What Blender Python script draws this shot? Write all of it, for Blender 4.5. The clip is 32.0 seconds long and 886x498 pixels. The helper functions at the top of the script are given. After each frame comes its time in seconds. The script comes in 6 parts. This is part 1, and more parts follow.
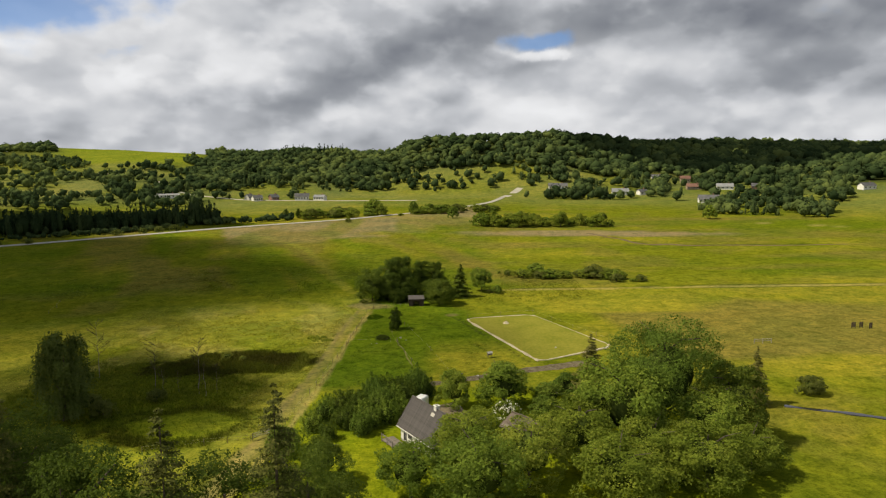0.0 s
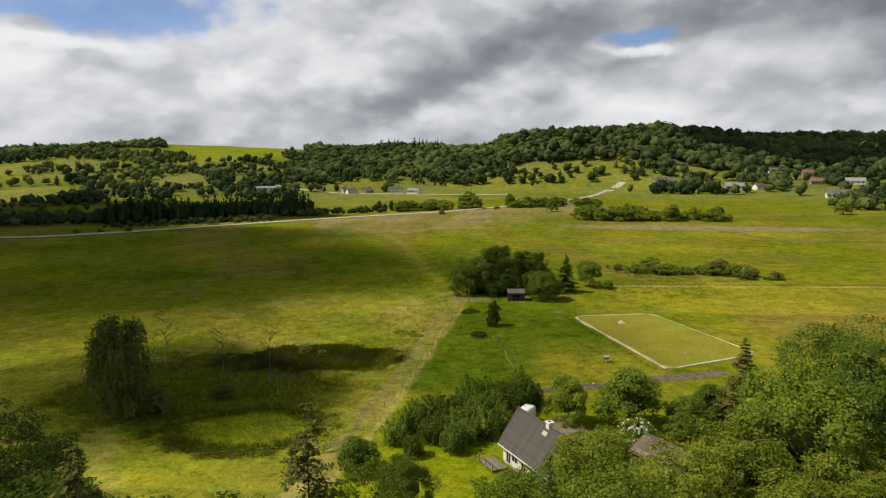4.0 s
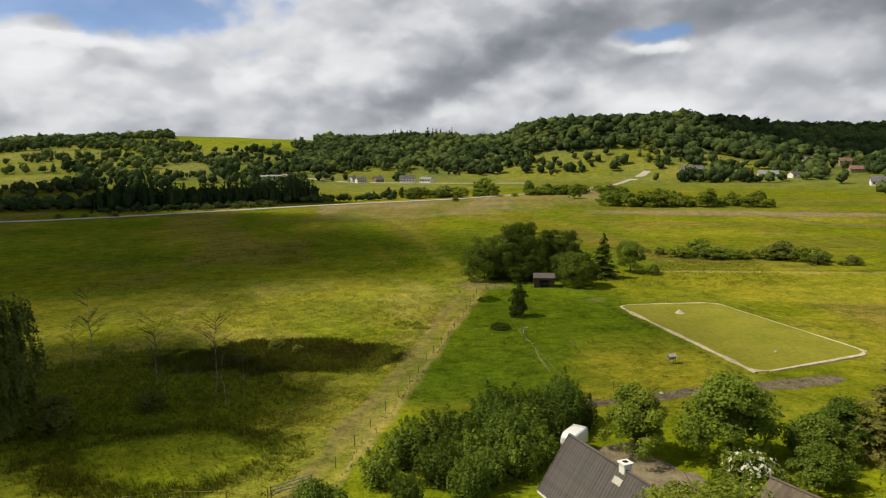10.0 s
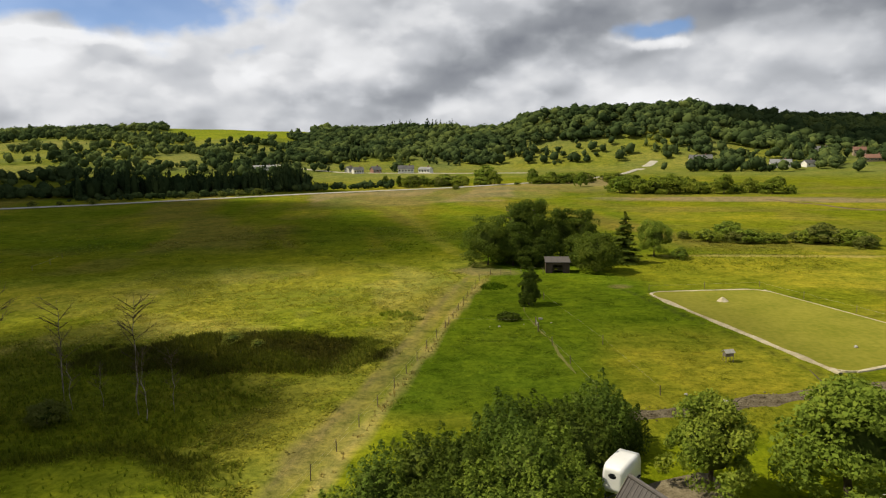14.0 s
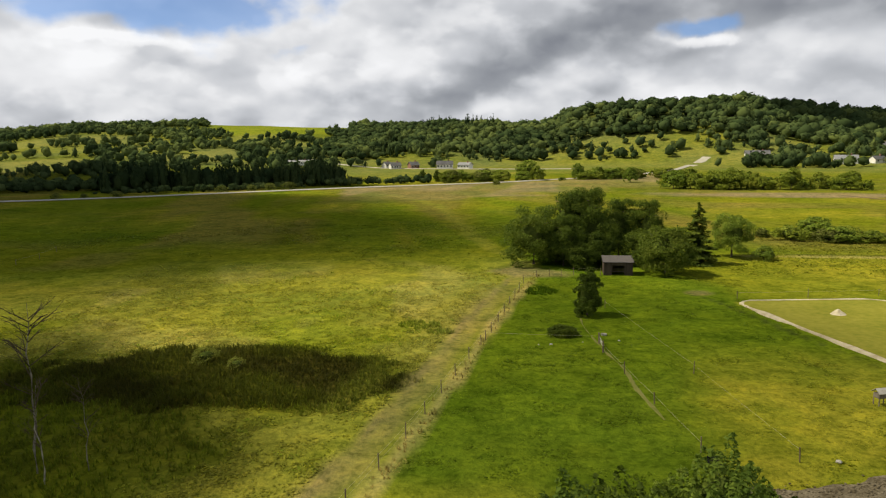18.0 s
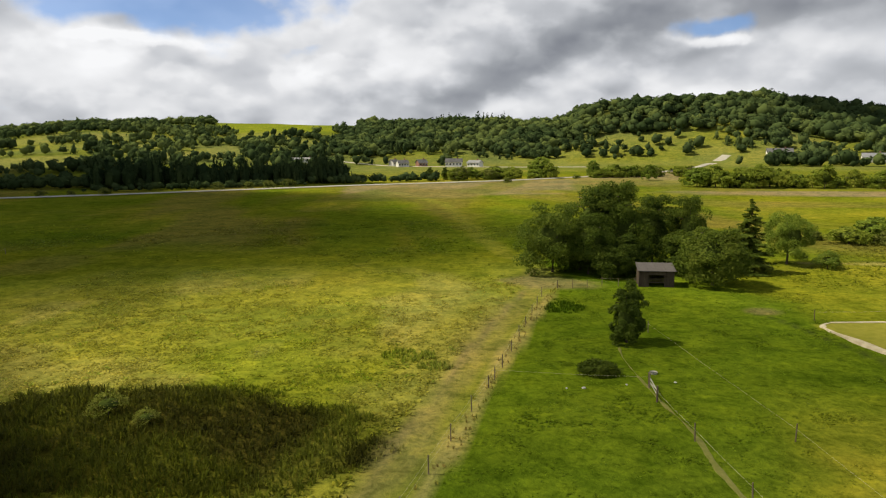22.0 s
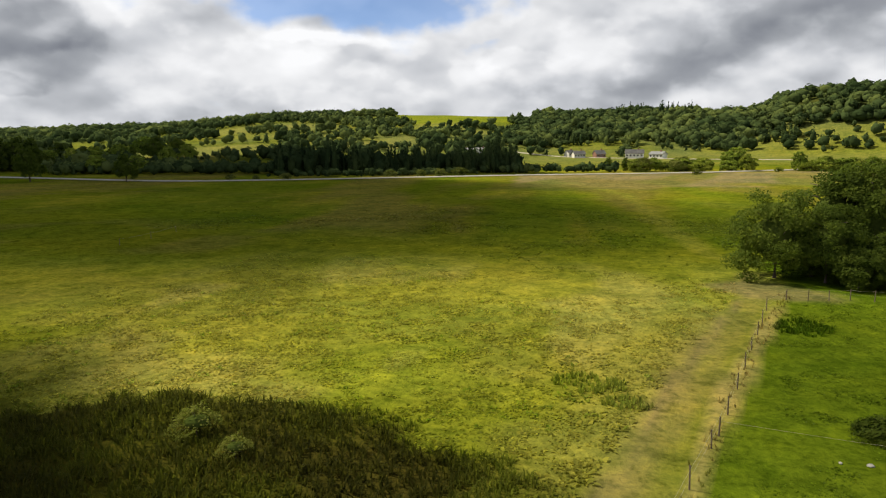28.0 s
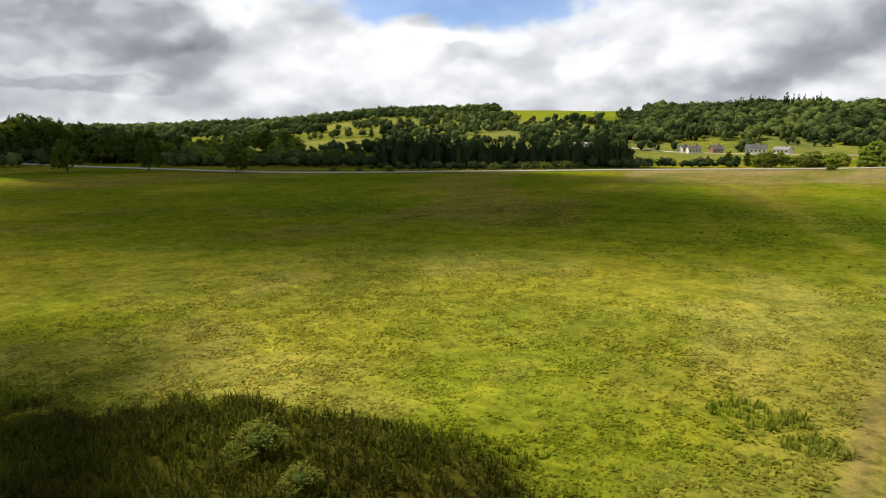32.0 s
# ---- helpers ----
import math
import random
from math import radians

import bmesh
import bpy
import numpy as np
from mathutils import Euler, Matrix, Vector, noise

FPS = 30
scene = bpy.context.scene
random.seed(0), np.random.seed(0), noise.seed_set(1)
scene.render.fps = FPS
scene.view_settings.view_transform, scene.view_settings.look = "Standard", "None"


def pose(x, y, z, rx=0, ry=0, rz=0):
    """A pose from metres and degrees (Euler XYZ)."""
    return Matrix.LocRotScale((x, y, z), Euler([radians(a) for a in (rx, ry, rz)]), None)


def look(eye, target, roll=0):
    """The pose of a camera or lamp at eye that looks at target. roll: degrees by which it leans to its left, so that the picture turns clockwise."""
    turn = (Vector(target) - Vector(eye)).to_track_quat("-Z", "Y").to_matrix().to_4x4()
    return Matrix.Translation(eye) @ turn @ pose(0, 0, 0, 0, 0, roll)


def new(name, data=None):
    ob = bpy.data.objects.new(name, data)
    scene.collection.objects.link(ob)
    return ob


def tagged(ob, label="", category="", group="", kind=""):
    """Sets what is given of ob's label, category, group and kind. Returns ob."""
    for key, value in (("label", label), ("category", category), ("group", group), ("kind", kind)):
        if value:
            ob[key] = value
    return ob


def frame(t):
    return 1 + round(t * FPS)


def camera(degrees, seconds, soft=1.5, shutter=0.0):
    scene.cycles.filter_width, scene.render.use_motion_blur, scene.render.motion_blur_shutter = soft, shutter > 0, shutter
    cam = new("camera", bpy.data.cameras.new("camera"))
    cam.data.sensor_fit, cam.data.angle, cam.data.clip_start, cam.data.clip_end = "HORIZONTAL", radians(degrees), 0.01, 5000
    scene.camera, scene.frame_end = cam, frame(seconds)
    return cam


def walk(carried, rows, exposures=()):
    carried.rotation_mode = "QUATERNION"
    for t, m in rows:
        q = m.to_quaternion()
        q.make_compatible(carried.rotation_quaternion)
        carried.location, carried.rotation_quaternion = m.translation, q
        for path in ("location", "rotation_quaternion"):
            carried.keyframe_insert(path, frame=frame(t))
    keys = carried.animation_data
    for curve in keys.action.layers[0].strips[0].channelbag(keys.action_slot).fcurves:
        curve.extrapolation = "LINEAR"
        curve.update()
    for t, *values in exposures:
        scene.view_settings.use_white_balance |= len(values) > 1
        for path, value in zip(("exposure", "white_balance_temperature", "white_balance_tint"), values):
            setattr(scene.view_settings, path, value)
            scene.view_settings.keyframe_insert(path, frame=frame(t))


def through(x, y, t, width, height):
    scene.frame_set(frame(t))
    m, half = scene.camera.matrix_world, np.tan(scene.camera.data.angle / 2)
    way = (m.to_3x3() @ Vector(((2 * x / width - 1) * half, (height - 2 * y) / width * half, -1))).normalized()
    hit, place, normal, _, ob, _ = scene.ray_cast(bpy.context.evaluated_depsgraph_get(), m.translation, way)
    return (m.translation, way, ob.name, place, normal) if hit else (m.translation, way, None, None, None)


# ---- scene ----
cam = camera(65.1, 32.0, 1.2)
PATH = [
    (0, (11.775, -7.594, 42.357), (11.81, -5.613, 42.083), -0.5),
    (0.5, (11.482, -5.148, 41.573), (11.46, -3.167, 41.299), -0.4),
    (1, (11.188, -2.683, 40.818), (11.102, -0.703, 40.545), -0.4),
    (1.5, (10.887, -0.193, 40.108), (10.74, 1.783, 39.836), -0.3),
    (2, (10.575, 2.306, 39.451), (10.394, 4.279, 39.179), -0.3),
    (2.5, (10.252, 4.795, 38.826), (10.051, 6.766, 38.555), -0.3),
    (3, (9.952, 7.24, 38.186), (9.737, 9.21, 37.915), -0.3),
    (3.5, (9.669, 9.635, 37.475), (9.445, 11.603, 37.202), -0.5),
    (5.5, (8.674, 19.145, 34.533), (8.421, 21.11, 34.258), -0.6),
    (6, (8.449, 21.522, 33.819), (8.19, 23.486, 33.544), -0.5),
    (7, (7.928, 26.297, 32.315), (7.662, 28.26, 32.039), -0.6),
    (8, (7.427, 31.102, 30.855), (7.156, 33.064, 30.577), -0.6),
    (9, (6.95, 35.951, 29.482), (6.678, 37.913, 29.204), -0.7),
    (10, (6.336, 40.874, 28.072), (6.063, 42.835, 27.792), -0.7),
    (11, (5.743, 45.792, 26.684), (5.471, 47.753, 26.4), -0.7),
    (12, (5.28, 50.494, 25.243), (5.007, 52.454, 24.956), -0.8),
    (13, (4.857, 55.083, 23.877), (4.582, 57.043, 23.587), -0.8),
    (14, (4.321, 59.592, 22.417), (4.046, 61.551, 22.127), -0.8),
    (14.5, (4.067, 61.926, 21.832), (3.793, 63.886, 21.542), -0.7),
    (16.5, (3.028, 71.607, 20.163), (2.662, 73.552, 19.875), -0.6),
    (17, (2.701, 74.015, 19.792), (2.327, 75.959, 19.503), -0.7),
    (17.5, (2.355, 76.385, 19.44), (1.966, 78.326, 19.15), -0.7),
    (18, (2.009, 78.732, 19.074), (1.621, 80.673, 18.783), -0.7),
    (18.5, (1.646, 81.057, 18.712), (1.258, 82.997, 18.422), -0.7),
    (19, (1.274, 83.386, 18.334), (0.885, 85.326, 18.045), -0.7),
    (19.5, (0.924, 85.7, 17.964), (0.528, 87.639, 17.676), -0.6),
    (20, (0.594, 88.032, 17.681), (0.185, 89.969, 17.395), -0.6),
    (20.5, (0.311, 90.288, 17.497), (-0.115, 92.221, 17.209), -0.6),
    (21, (0.082, 92.392, 17.352), (-0.346, 94.323, 17.062), -0.6),
    (21.5, (-0.088, 94.299, 17.232), (-0.509, 96.232, 16.939), -0.6),
    (22, (-0.314, 96.135, 17.133), (-0.731, 98.07, 16.842), -0.6),
    (22.5, (-0.559, 97.908, 17.062), (-0.981, 99.841, 16.772), -0.7),
    (23, (-0.861, 99.54, 16.972), (-1.302, 101.469, 16.681), -0.6),
    (23.5, (-1.197, 100.868, 16.826), (-1.667, 102.79, 16.533), -0.5),
    (24, (-1.514, 101.962, 16.618), (-2.032, 103.871, 16.322), -0.4),
    (24.5, (-1.835, 102.971, 16.38), (-2.415, 104.862, 16.083), -0.3),
    (25, (-2.186, 103.973, 16.139), (-2.826, 105.844, 15.84), -0.3),
    (25.5, (-2.584, 104.954, 15.887), (-3.277, 106.806, 15.587), -0.3),
    (27.5, (-4.31, 108.634, 14.945), (-5.154, 110.421, 14.64), -0.3),
    (28, (-4.805, 109.503, 14.708), (-5.682, 111.275, 14.403), -0.4),
    (28.5, (-5.317, 110.351, 14.503), (-6.218, 112.109, 14.195), -0.3),
    (29, (-5.85, 111.207, 14.297), (-6.777, 112.952, 13.988), -0.3),
    (29.5, (-6.396, 112.066, 14.054), (-7.352, 113.795, 13.744), -0.4),
    (30, (-6.974, 112.939, 13.791), (-7.965, 114.649, 13.482), -0.4),
    (30.5, (-7.532, 113.807, 13.57), (-8.556, 115.497, 13.26), -0.4),
    (31, (-8.116, 114.599, 13.371), (-9.174, 116.268, 13.061), -0.4),
    (31.5, (-8.751, 115.351, 13.14), (-9.841, 116.998, 12.828), -0.3),
    (32, (-9.387, 116.138, 12.909), (-10.512, 117.762, 12.597), -0.3),
]
EXPOSURE = [(0, 0.08), (6, 0.08), (13, 0.14), (17, 0.24), (25, 0.24), (28, 0.29), (30, 0.42), (32, 0.47)]
walk(cam, [(t, look(eye, target, roll)) for t, eye, target, roll in PATH], EXPOSURE)

# ---- world, sun, clouds ----
SUN_EL = radians(52.0)   # the sun stands to the west of the meadow
SUN_WAY = Vector((-0.995 * math.cos(SUN_EL), -0.10 * math.cos(SUN_EL), math.sin(SUN_EL)))


def calc(nt, op, a, b=None, clamp=False):
    n = nt.nodes.new("ShaderNodeMath")
    n.operation, n.use_clamp = op, clamp
    for i, v in enumerate((a, b)):
        if v is None:
            continue
        if isinstance(v, (int, float)):
            n.inputs[i].default_value = v
        else:
            nt.links.new(v, n.inputs[i])
    return n.outputs[0]


def noise_node(nt, vec, scale, detail=4.0, rough=0.55, distort=0.0):
    n = nt.nodes.new("ShaderNodeTexNoise")
    n.inputs["Scale"].default_value, n.inputs["Detail"].default_value = scale, detail
    n.inputs["Roughness"].default_value, n.inputs["Distortion"].default_value = rough, distort
    if vec is not None:
        nt.links.new(vec, n.inputs["Vector"])
    return n


def ramp_node(nt, fac, stops):
    n = nt.nodes.new("ShaderNodeValToRGB")
    els = n.color_ramp.elements
    while len(els) < len(stops):
        els.new(0.5)
    for e, (p, c) in zip(els, stops):
        e.position, e.color = p, (*c, 1.0)
    nt.links.new(fac, n.inputs[0])
    return n.outputs[0]


def mix_node(nt, fac, a, b, blend="MIX"):
    n = nt.nodes.new("ShaderNodeMix")
    n.data_type, n.blend_type = "RGBA", blend
    for sock, v in ((n.inputs[0], fac), (n.inputs[6], a), (n.inputs[7], b)):
        if isinstance(v, (int, float)):
            sock.default_value = v
        elif isinstance(v, tuple):
            sock.default_value = (*v, 1.0)
        else:
            nt.links.new(v, sock)
    return n.outputs[2]


def make_world():
    w = bpy.data.worlds.new("broken_cloud_sky")
    scene.world = w
    w.use_nodes = True
    nt = w.node_tree
    nt.nodes.clear()
    sky = nt.nodes.new("ShaderNodeTexSky")
    sky.sky_type, sky.sun_disc = "NISHITA", False
    sky.sun_elevation, sky.sun_rotation = SUN_EL, math.atan2(SUN_WAY.x, SUN_WAY.y)
    sky.air_density, sky.dust_density, sky.ozone_density, sky.altitude = 0.8, 0.0, 6.0, 1500.0
    co = nt.nodes.new("ShaderNodeTexCoord").outputs["Generated"]
    sep = nt.nodes.new("ShaderNodeSeparateXYZ")
    nt.links.new(co, sep.inputs[0])
    x, y, z = sep.outputs
    rough_az = calc(nt, "MULTIPLY", calc(nt, "ARCTAN2", calc(nt, "MULTIPLY", x, -1.0), y), 57.2958)
    rough_el = calc(nt, "MULTIPLY", calc(nt, "ARCSINE", z), 57.2958)
    plane = nt.nodes.new("ShaderNodeCombineXYZ")
    nt.links.new(calc(nt, "DIVIDE", rough_az, 7.0), plane.inputs[0])
    nt.links.new(calc(nt, "DIVIDE", rough_el, 4.4), plane.inputs[1])

    def shifted(dx, dy):
        n = nt.nodes.new("ShaderNodeVectorMath")
        n.operation = "ADD"
        n.inputs[1].default_value = (dx, dy, 0.0)
        nt.links.new(plane.outputs[0], n.inputs[0])
        return n.outputs[0]

    big = noise_node(nt, plane.outputs[0], 0.6, 3.0, 0.4, 0.0).outputs[0]
    billow = noise_node(nt, plane.outputs[0], 1.0, 4.0, 0.42, 0.0).outputs[0]
    puff = noise_node(nt, plane.outputs[0], 2.0, 5.0, 0.45, 0.0).outputs[0]
    wob = noise_node(nt, co, 9.0, 5.0, 0.5).outputs["Color"]
    ws = nt.nodes.new("ShaderNodeSeparateColor")
    nt.links.new(wob, ws.inputs[0])
    az = calc(nt, "MULTIPLY", calc(nt, "ARCTAN2", calc(nt, "MULTIPLY", x, -1.0), y), 57.2958)
    el = calc(nt, "MULTIPLY", calc(nt, "ARCSINE", z), 57.2958)
    az = calc(nt, "ADD", az, calc(nt, "MULTIPLY", calc(nt, "SUBTRACT", ws.outputs[0], 0.5), 10.0))
    el = calc(nt, "ADD", el, calc(nt, "MULTIPLY", calc(nt, "SUBTRACT", ws.outputs[1], 0.5), 3.6))

    def bank(a, e, sa, se, amount, lean=0.0):
        da = calc(nt, "SUBTRACT", az, a)
        de = calc(nt, "SUBTRACT", calc(nt, "SUBTRACT", el, e), calc(nt, "MULTIPLY", da, lean))
        u, v = calc(nt, "DIVIDE", da, sa), calc(nt, "DIVIDE", de, se)
        q = calc(nt, "ADD", calc(nt, "MULTIPLY", u, u), calc(nt, "MULTIPLY", v, v))
        return calc(nt, "MULTIPLY", calc(nt, "POWER", 2.718, calc(nt, "MULTIPLY", q, -1.0)), amount)

    def total(items):
        out = items[0]
        for i in items[1:]:
            out = calc(nt, "ADD", out, i)
        return out

    # brightness of the cloud: heavy grey bank ahead, white billows towards the horizon
    def edge(v, lo, hi):
        n = nt.nodes.new("ShaderNodeMapRange")
        n.interpolation_type = "SMOOTHSTEP"
        n.inputs["From Min"].default_value, n.inputs["From Max"].default_value = lo, hi
        nt.links.new(v, n.inputs["Value"])
        return n.outputs[0]

    # each billow is lit on the side towards the sun and grey below
    def relief(scale, reach, gain):
        tex = []
        for vec in (plane.outputs[0], shifted(0.15 * reach, reach)):
            warp = noise_node(nt, vec, 1.4 * scale, 3.0, 0.5).outputs["Color"]
            bend = nt.nodes.new("ShaderNodeVectorMath")
            bend.operation = "MULTIPLY_ADD"
            bend.inputs[1].default_value = (0.42 / scale, 0.42 / scale, 0.0)
            nt.links.new(warp, bend.inputs[0])
            nt.links.new(vec, bend.inputs[2])
            v = nt.nodes.new("ShaderNodeTexVoronoi")
            v.voronoi_dimensions, v.feature = "2D", "SMOOTH_F1"
            v.inputs["Scale"].default_value, v.inputs["Smoothness"].default_value = scale, 0.6
            v.inputs["Detail"].default_value, v.inputs["Roughness"].default_value = 1.0, 0.4
            nt.links.new(bend.outputs[0], v.inputs["Vector"])
            tex.append(v.outputs["Distance"])
        return calc(nt, "MULTIPLY", calc(nt, "SUBTRACT", tex[1], tex[0]), gain)

    lit = calc(nt, "ADD", relief(0.8, 0.24, 0.40), relief(2.0, 0.11, 0.16))
    tops = calc(nt, "MULTIPLY", edge(billow, 0.44, 0.60), 0.13)
    heads = calc(nt, "MULTIPLY", edge(puff, 0.49, 0.62), 0.06)
    ragged = calc(nt, "MULTIPLY", calc(nt, "SUBTRACT", puff, 0.5), 0.9)

    def heap_of_cloud(a, e, sa, se, lo, hi, amount):
        return calc(nt, "MULTIPLY", edge(calc(nt, "ADD", bank(a, e, sa, se, 1.0), ragged), lo, hi), amount)

    shade = total([heap_of_cloud(60, 7.8, 10.5, 2.8, 0.34, 0.64, -0.22), heap_of_cloud(61, 4.2, 9, 0.8, 0.36, 0.64, -0.14), heap_of_cloud(-8.4, 7.9, 3.2, 0.6, 0.36, 0.72, 0.16),
                   heap_of_cloud(36, 7.9, 5.5, 0.7, 0.36, 0.70, 0.14), heap_of_cloud(33, 5.6, 2.4, 1.0, 0.40, 0.75, 0.12), heap_of_cloud(20, 6.2, 3.0, 1.0, 0.40, 0.75, 0.12), lit, tops, heads, calc(nt, "MULTIPLY", calc(nt, "SUBTRACT", billow, 0.5), 0.2), calc(nt, "MULTIPLY", calc(nt, "SUBTRACT", big, 0.5), 0.5),
                   bank(5, 6.3, 11, 1.9, -0.46, -0.27), bank(-28, 10, 14, 3.0, -0.46), bank(-27, 5.0, 9, 1.3, -0.2), bank(57, 6.5, 8.5, 2.4, -0.3),
                   bank(-6, 10.5, 8, 1.6, -0.2), bank(20, 5.0, 12, 1.7, 0.16), bank(41, 6.0, 9, 2.4, 0.22), bank(-8.6, 8.0, 2.8, 0.5, 0.5), bank(36, 8.1, 5, 0.5, 0.35),
                   bank(-4, 3.6, 12, 1.2, 0.14), bank(18, 9.6, 8, 2.2, 0.28), bank(50, 9.4, 3.5, 1.4, 0.4), bank(58, 2.4, 12, 1.2, -0.12)])
    aloft = calc(nt, "MULTIPLY", calc(nt, "SUBTRACT", el, 20.0), 0.03, True)
    tone = calc(nt, "SUBTRACT", calc(nt, "ADD", 0.53, shade), calc(nt, "MULTIPLY", aloft, 0.36))
    cloud = ramp_node(nt, tone, [(0.0, (0.20, 0.215, 0.25)), (0.3, (0.36, 0.378, 0.41)), (0.55, (0.60, 0.617, 0.65)), (0.78, (0.83, 0.837, 0.855)), (1.0, (0.97, 0.975, 0.99))])
    torn = calc(nt, "MULTIPLY", calc(nt, "SUBTRACT", puff, 0.5), 1.3)
    gap = total([torn, bank(32.5, 10.9, 10, 2.0, 1.35), bank(22.8, 7.6, 3.4, 0.6, 0.55), bank(-8.5, 9.0, 4.4, 0.75, 1.1)])
    gap = edge(gap, 0.25, 0.85)
    high = calc(nt, "MULTIPLY", calc(nt, "SUBTRACT", el, 25.0), 0.02, True)
    gap = calc(nt, "ADD", gap, calc(nt, "MULTIPLY", high, 0.5), True)
    b1 = nt.nodes.new("ShaderNodeBackground")
    nt.links.new(sky.outputs[0], b1.inputs[0])
    b1.inputs[1].default_value = SKY_STRENGTH
    b2 = nt.nodes.new("ShaderNodeBackground")
    nt.links.new(cloud, b2.inputs[0])
    b2.inputs[1].default_value = CLOUD_STRENGTH
    ms = nt.nodes.new("ShaderNodeMixShader")
    nt.links.new(calc(nt, "MULTIPLY", gap, 0.78, True), ms.inputs[0])
    nt.links.new(b2.outputs[0], ms.inputs[1])
    nt.links.new(b1.outputs[0], ms.inputs[2])
    out = nt.nodes.new("ShaderNodeOutputWorld")
    nt.links.new(ms.outputs[0], out.inputs[0])


SKY_STRENGTH, CLOUD_STRENGTH, SUN_STRENGTH = 0.11, 0.82, 5.0
make_world()
sun_data = bpy.data.lights.new("sun", "SUN")
sun_data.energy, sun_data.angle, sun_data.color = SUN_STRENGTH, radians(0.6), (1.0, 0.895, 0.66)
sun = new("sun", sun_data)
sun.matrix_world = look(SUN_WAY * 400, (0, 0, 0))

# ---- number helpers ----
rng = np.random.default_rng(7)


def lattice(ix, iy, seed):
    h = (ix * 374761393 + iy * 668265263 + seed * 974711) & 0x7FFFFFFF
    h = ((h ^ (h >> 13)) * 1274126177) & 0x7FFFFFFF
    return ((h ^ (h >> 16)) & 0xFFFF) / 65535.0


def vnoise(x, y, seed=0):
    """Smooth value noise, 0 to 1, on numpy arrays."""
    x, y = np.asarray(x, float), np.asarray(y, float)
    ix, iy = np.floor(x).astype(np.int64), np.floor(y).astype(np.int64)
    fx, fy = x - ix, y - iy
    fx, fy = fx * fx * (3 - 2 * fx), fy * fy * (3 - 2 * fy)
    a, b = lattice(ix, iy, seed), lattice(ix + 1, iy, seed)
    c, d = lattice(ix, iy + 1, seed), lattice(ix + 1, iy + 1, seed)
    return (a * (1 - fx) + b * fx) * (1 - fy) + (c * (1 - fx) + d * fx) * fy


def fbm(x, y, seed=0, octaves=4):
    out, amp, tot = 0.0, 1.0, 0.0
    for o in range(octaves):
        out = out + amp * vnoise(np.asarray(x) * 2**o, np.asarray(y) * 2**o, seed + 17 * o)
        tot += amp
        amp *= 0.5
    return out / tot


def step(a, b, v):
    """Smooth step from a to b, falling where a is the larger."""
    q = np.clip((np.asarray(v, float) - a) / (b - a), 0, 1)
    return q * q * (3 - 2 * q)


# ---- the valley: bearing (degrees to the left of +y), foot of the slope, ridge, and ridge height ----
BEARING = [-75, -40, -33, -24, -19.6, -11, -5, 0.5, 2.8, 4.8, 8.5, 12, 15, 20, 24, 29, 34, 38, 42, 47, 54, 60, 66, 110]
FOOT = [450, 450, 470, 520, 540, 570, 580, 580, 580, 580, 560, 560, 560, 540, 470, 440, 430, 430, 430, 430, 430, 430, 400, 400]
RIDGE = [1250, 1250, 1250, 1290, 960, 760, 740, 760, 780, 780, 850, 790, 790, 930, 1000, 1100, 950, 950, 980, 1000, 1300, 1300, 1200, 1200]
RISE = [42, 43, 40, 49, 45, 55, 52, 47, 33, 33, 39, 36, 34, 42, 46, 51, 42, 40, 35, 26, 27, 23, 23, 36]
HUB = (0.0, 60.0)
# open meadow among the trees of the slopes: bearing, distance, and half their spread
CLEARINGS = [(37.5, 735, 6.0, 42), (24.0, 880, 5.2, 125), (24.0, 712, 3.4, 24), (40.5, 555, 4.5, 40), (30.5, 585, 3.6, 24), (28.0, 615, 1.6, 50), (34.5, 640, 3.0, 18),
             (13.0, 500, 7.0, 62), (14.0, 585, 3.0, 26), (7.5, 575, 3.0, 22), (3.0, 668, 2.6, 22), (-1.4, 648, 1.6, 14), (-12.3, 662, 1.6, 16), (-3.0, 562, 8.0, 26), (-8.6, 595, 1.6, 30), (-12.7, 590, 2.2, 26),
             (-21.5, 668, 2.6, 24), (-18.0, 572, 2.4, 24), (-21.3, 715, 1.8, 26), (-23.2, 775, 1.8, 28), (-25.6, 560, 3.0, 32), (-28.0, 620, 2.0, 20), (-15.2, 640, 1.4, 22), (52.9, 915, 2.4, 70), (52.0, 560, 5.0, 40), (60.0, 620, 4.0, 45)]


def polar(x, y):
    dx, dy = np.asarray(x, float) - HUB[0], np.asarray(y, float) - HUB[1]
    return np.degrees(np.arctan2(-dx, dy)), np.hypot(dx, dy)


def from_polar(az, r):
    a = np.radians(az)
    return HUB[0] - np.sin(a) * r, HUB[1] + np.cos(a) * r


def ground_z(x, y):
    az, r = polar(x, y)
    f, rd, h = (np.interp(az, BEARING, v) for v in (FOOT, RIDGE, RISE))
    s = np.clip((r - f) / (rd - f), 0, 1)
    z = h * (0.45 * s + 0.55 * s * s * (3 - 2 * s)) + 4.0 * step(400, 620, r)
    z = z * (1 - 0.12 * step(1.0, 1.6, r / rd))
    z = z + 15.0 * np.exp(-((x + 548) ** 2 + (y - 356) ** 2) / 70.0**2)
    return z + (fbm(x * 0.006, y * 0.006, 5, 3) - 0.5) * 6.0 * step(480, 800, r)


def gz(x, y):
    return float(ground_z(np.array([x]), np.array([y]))[0])


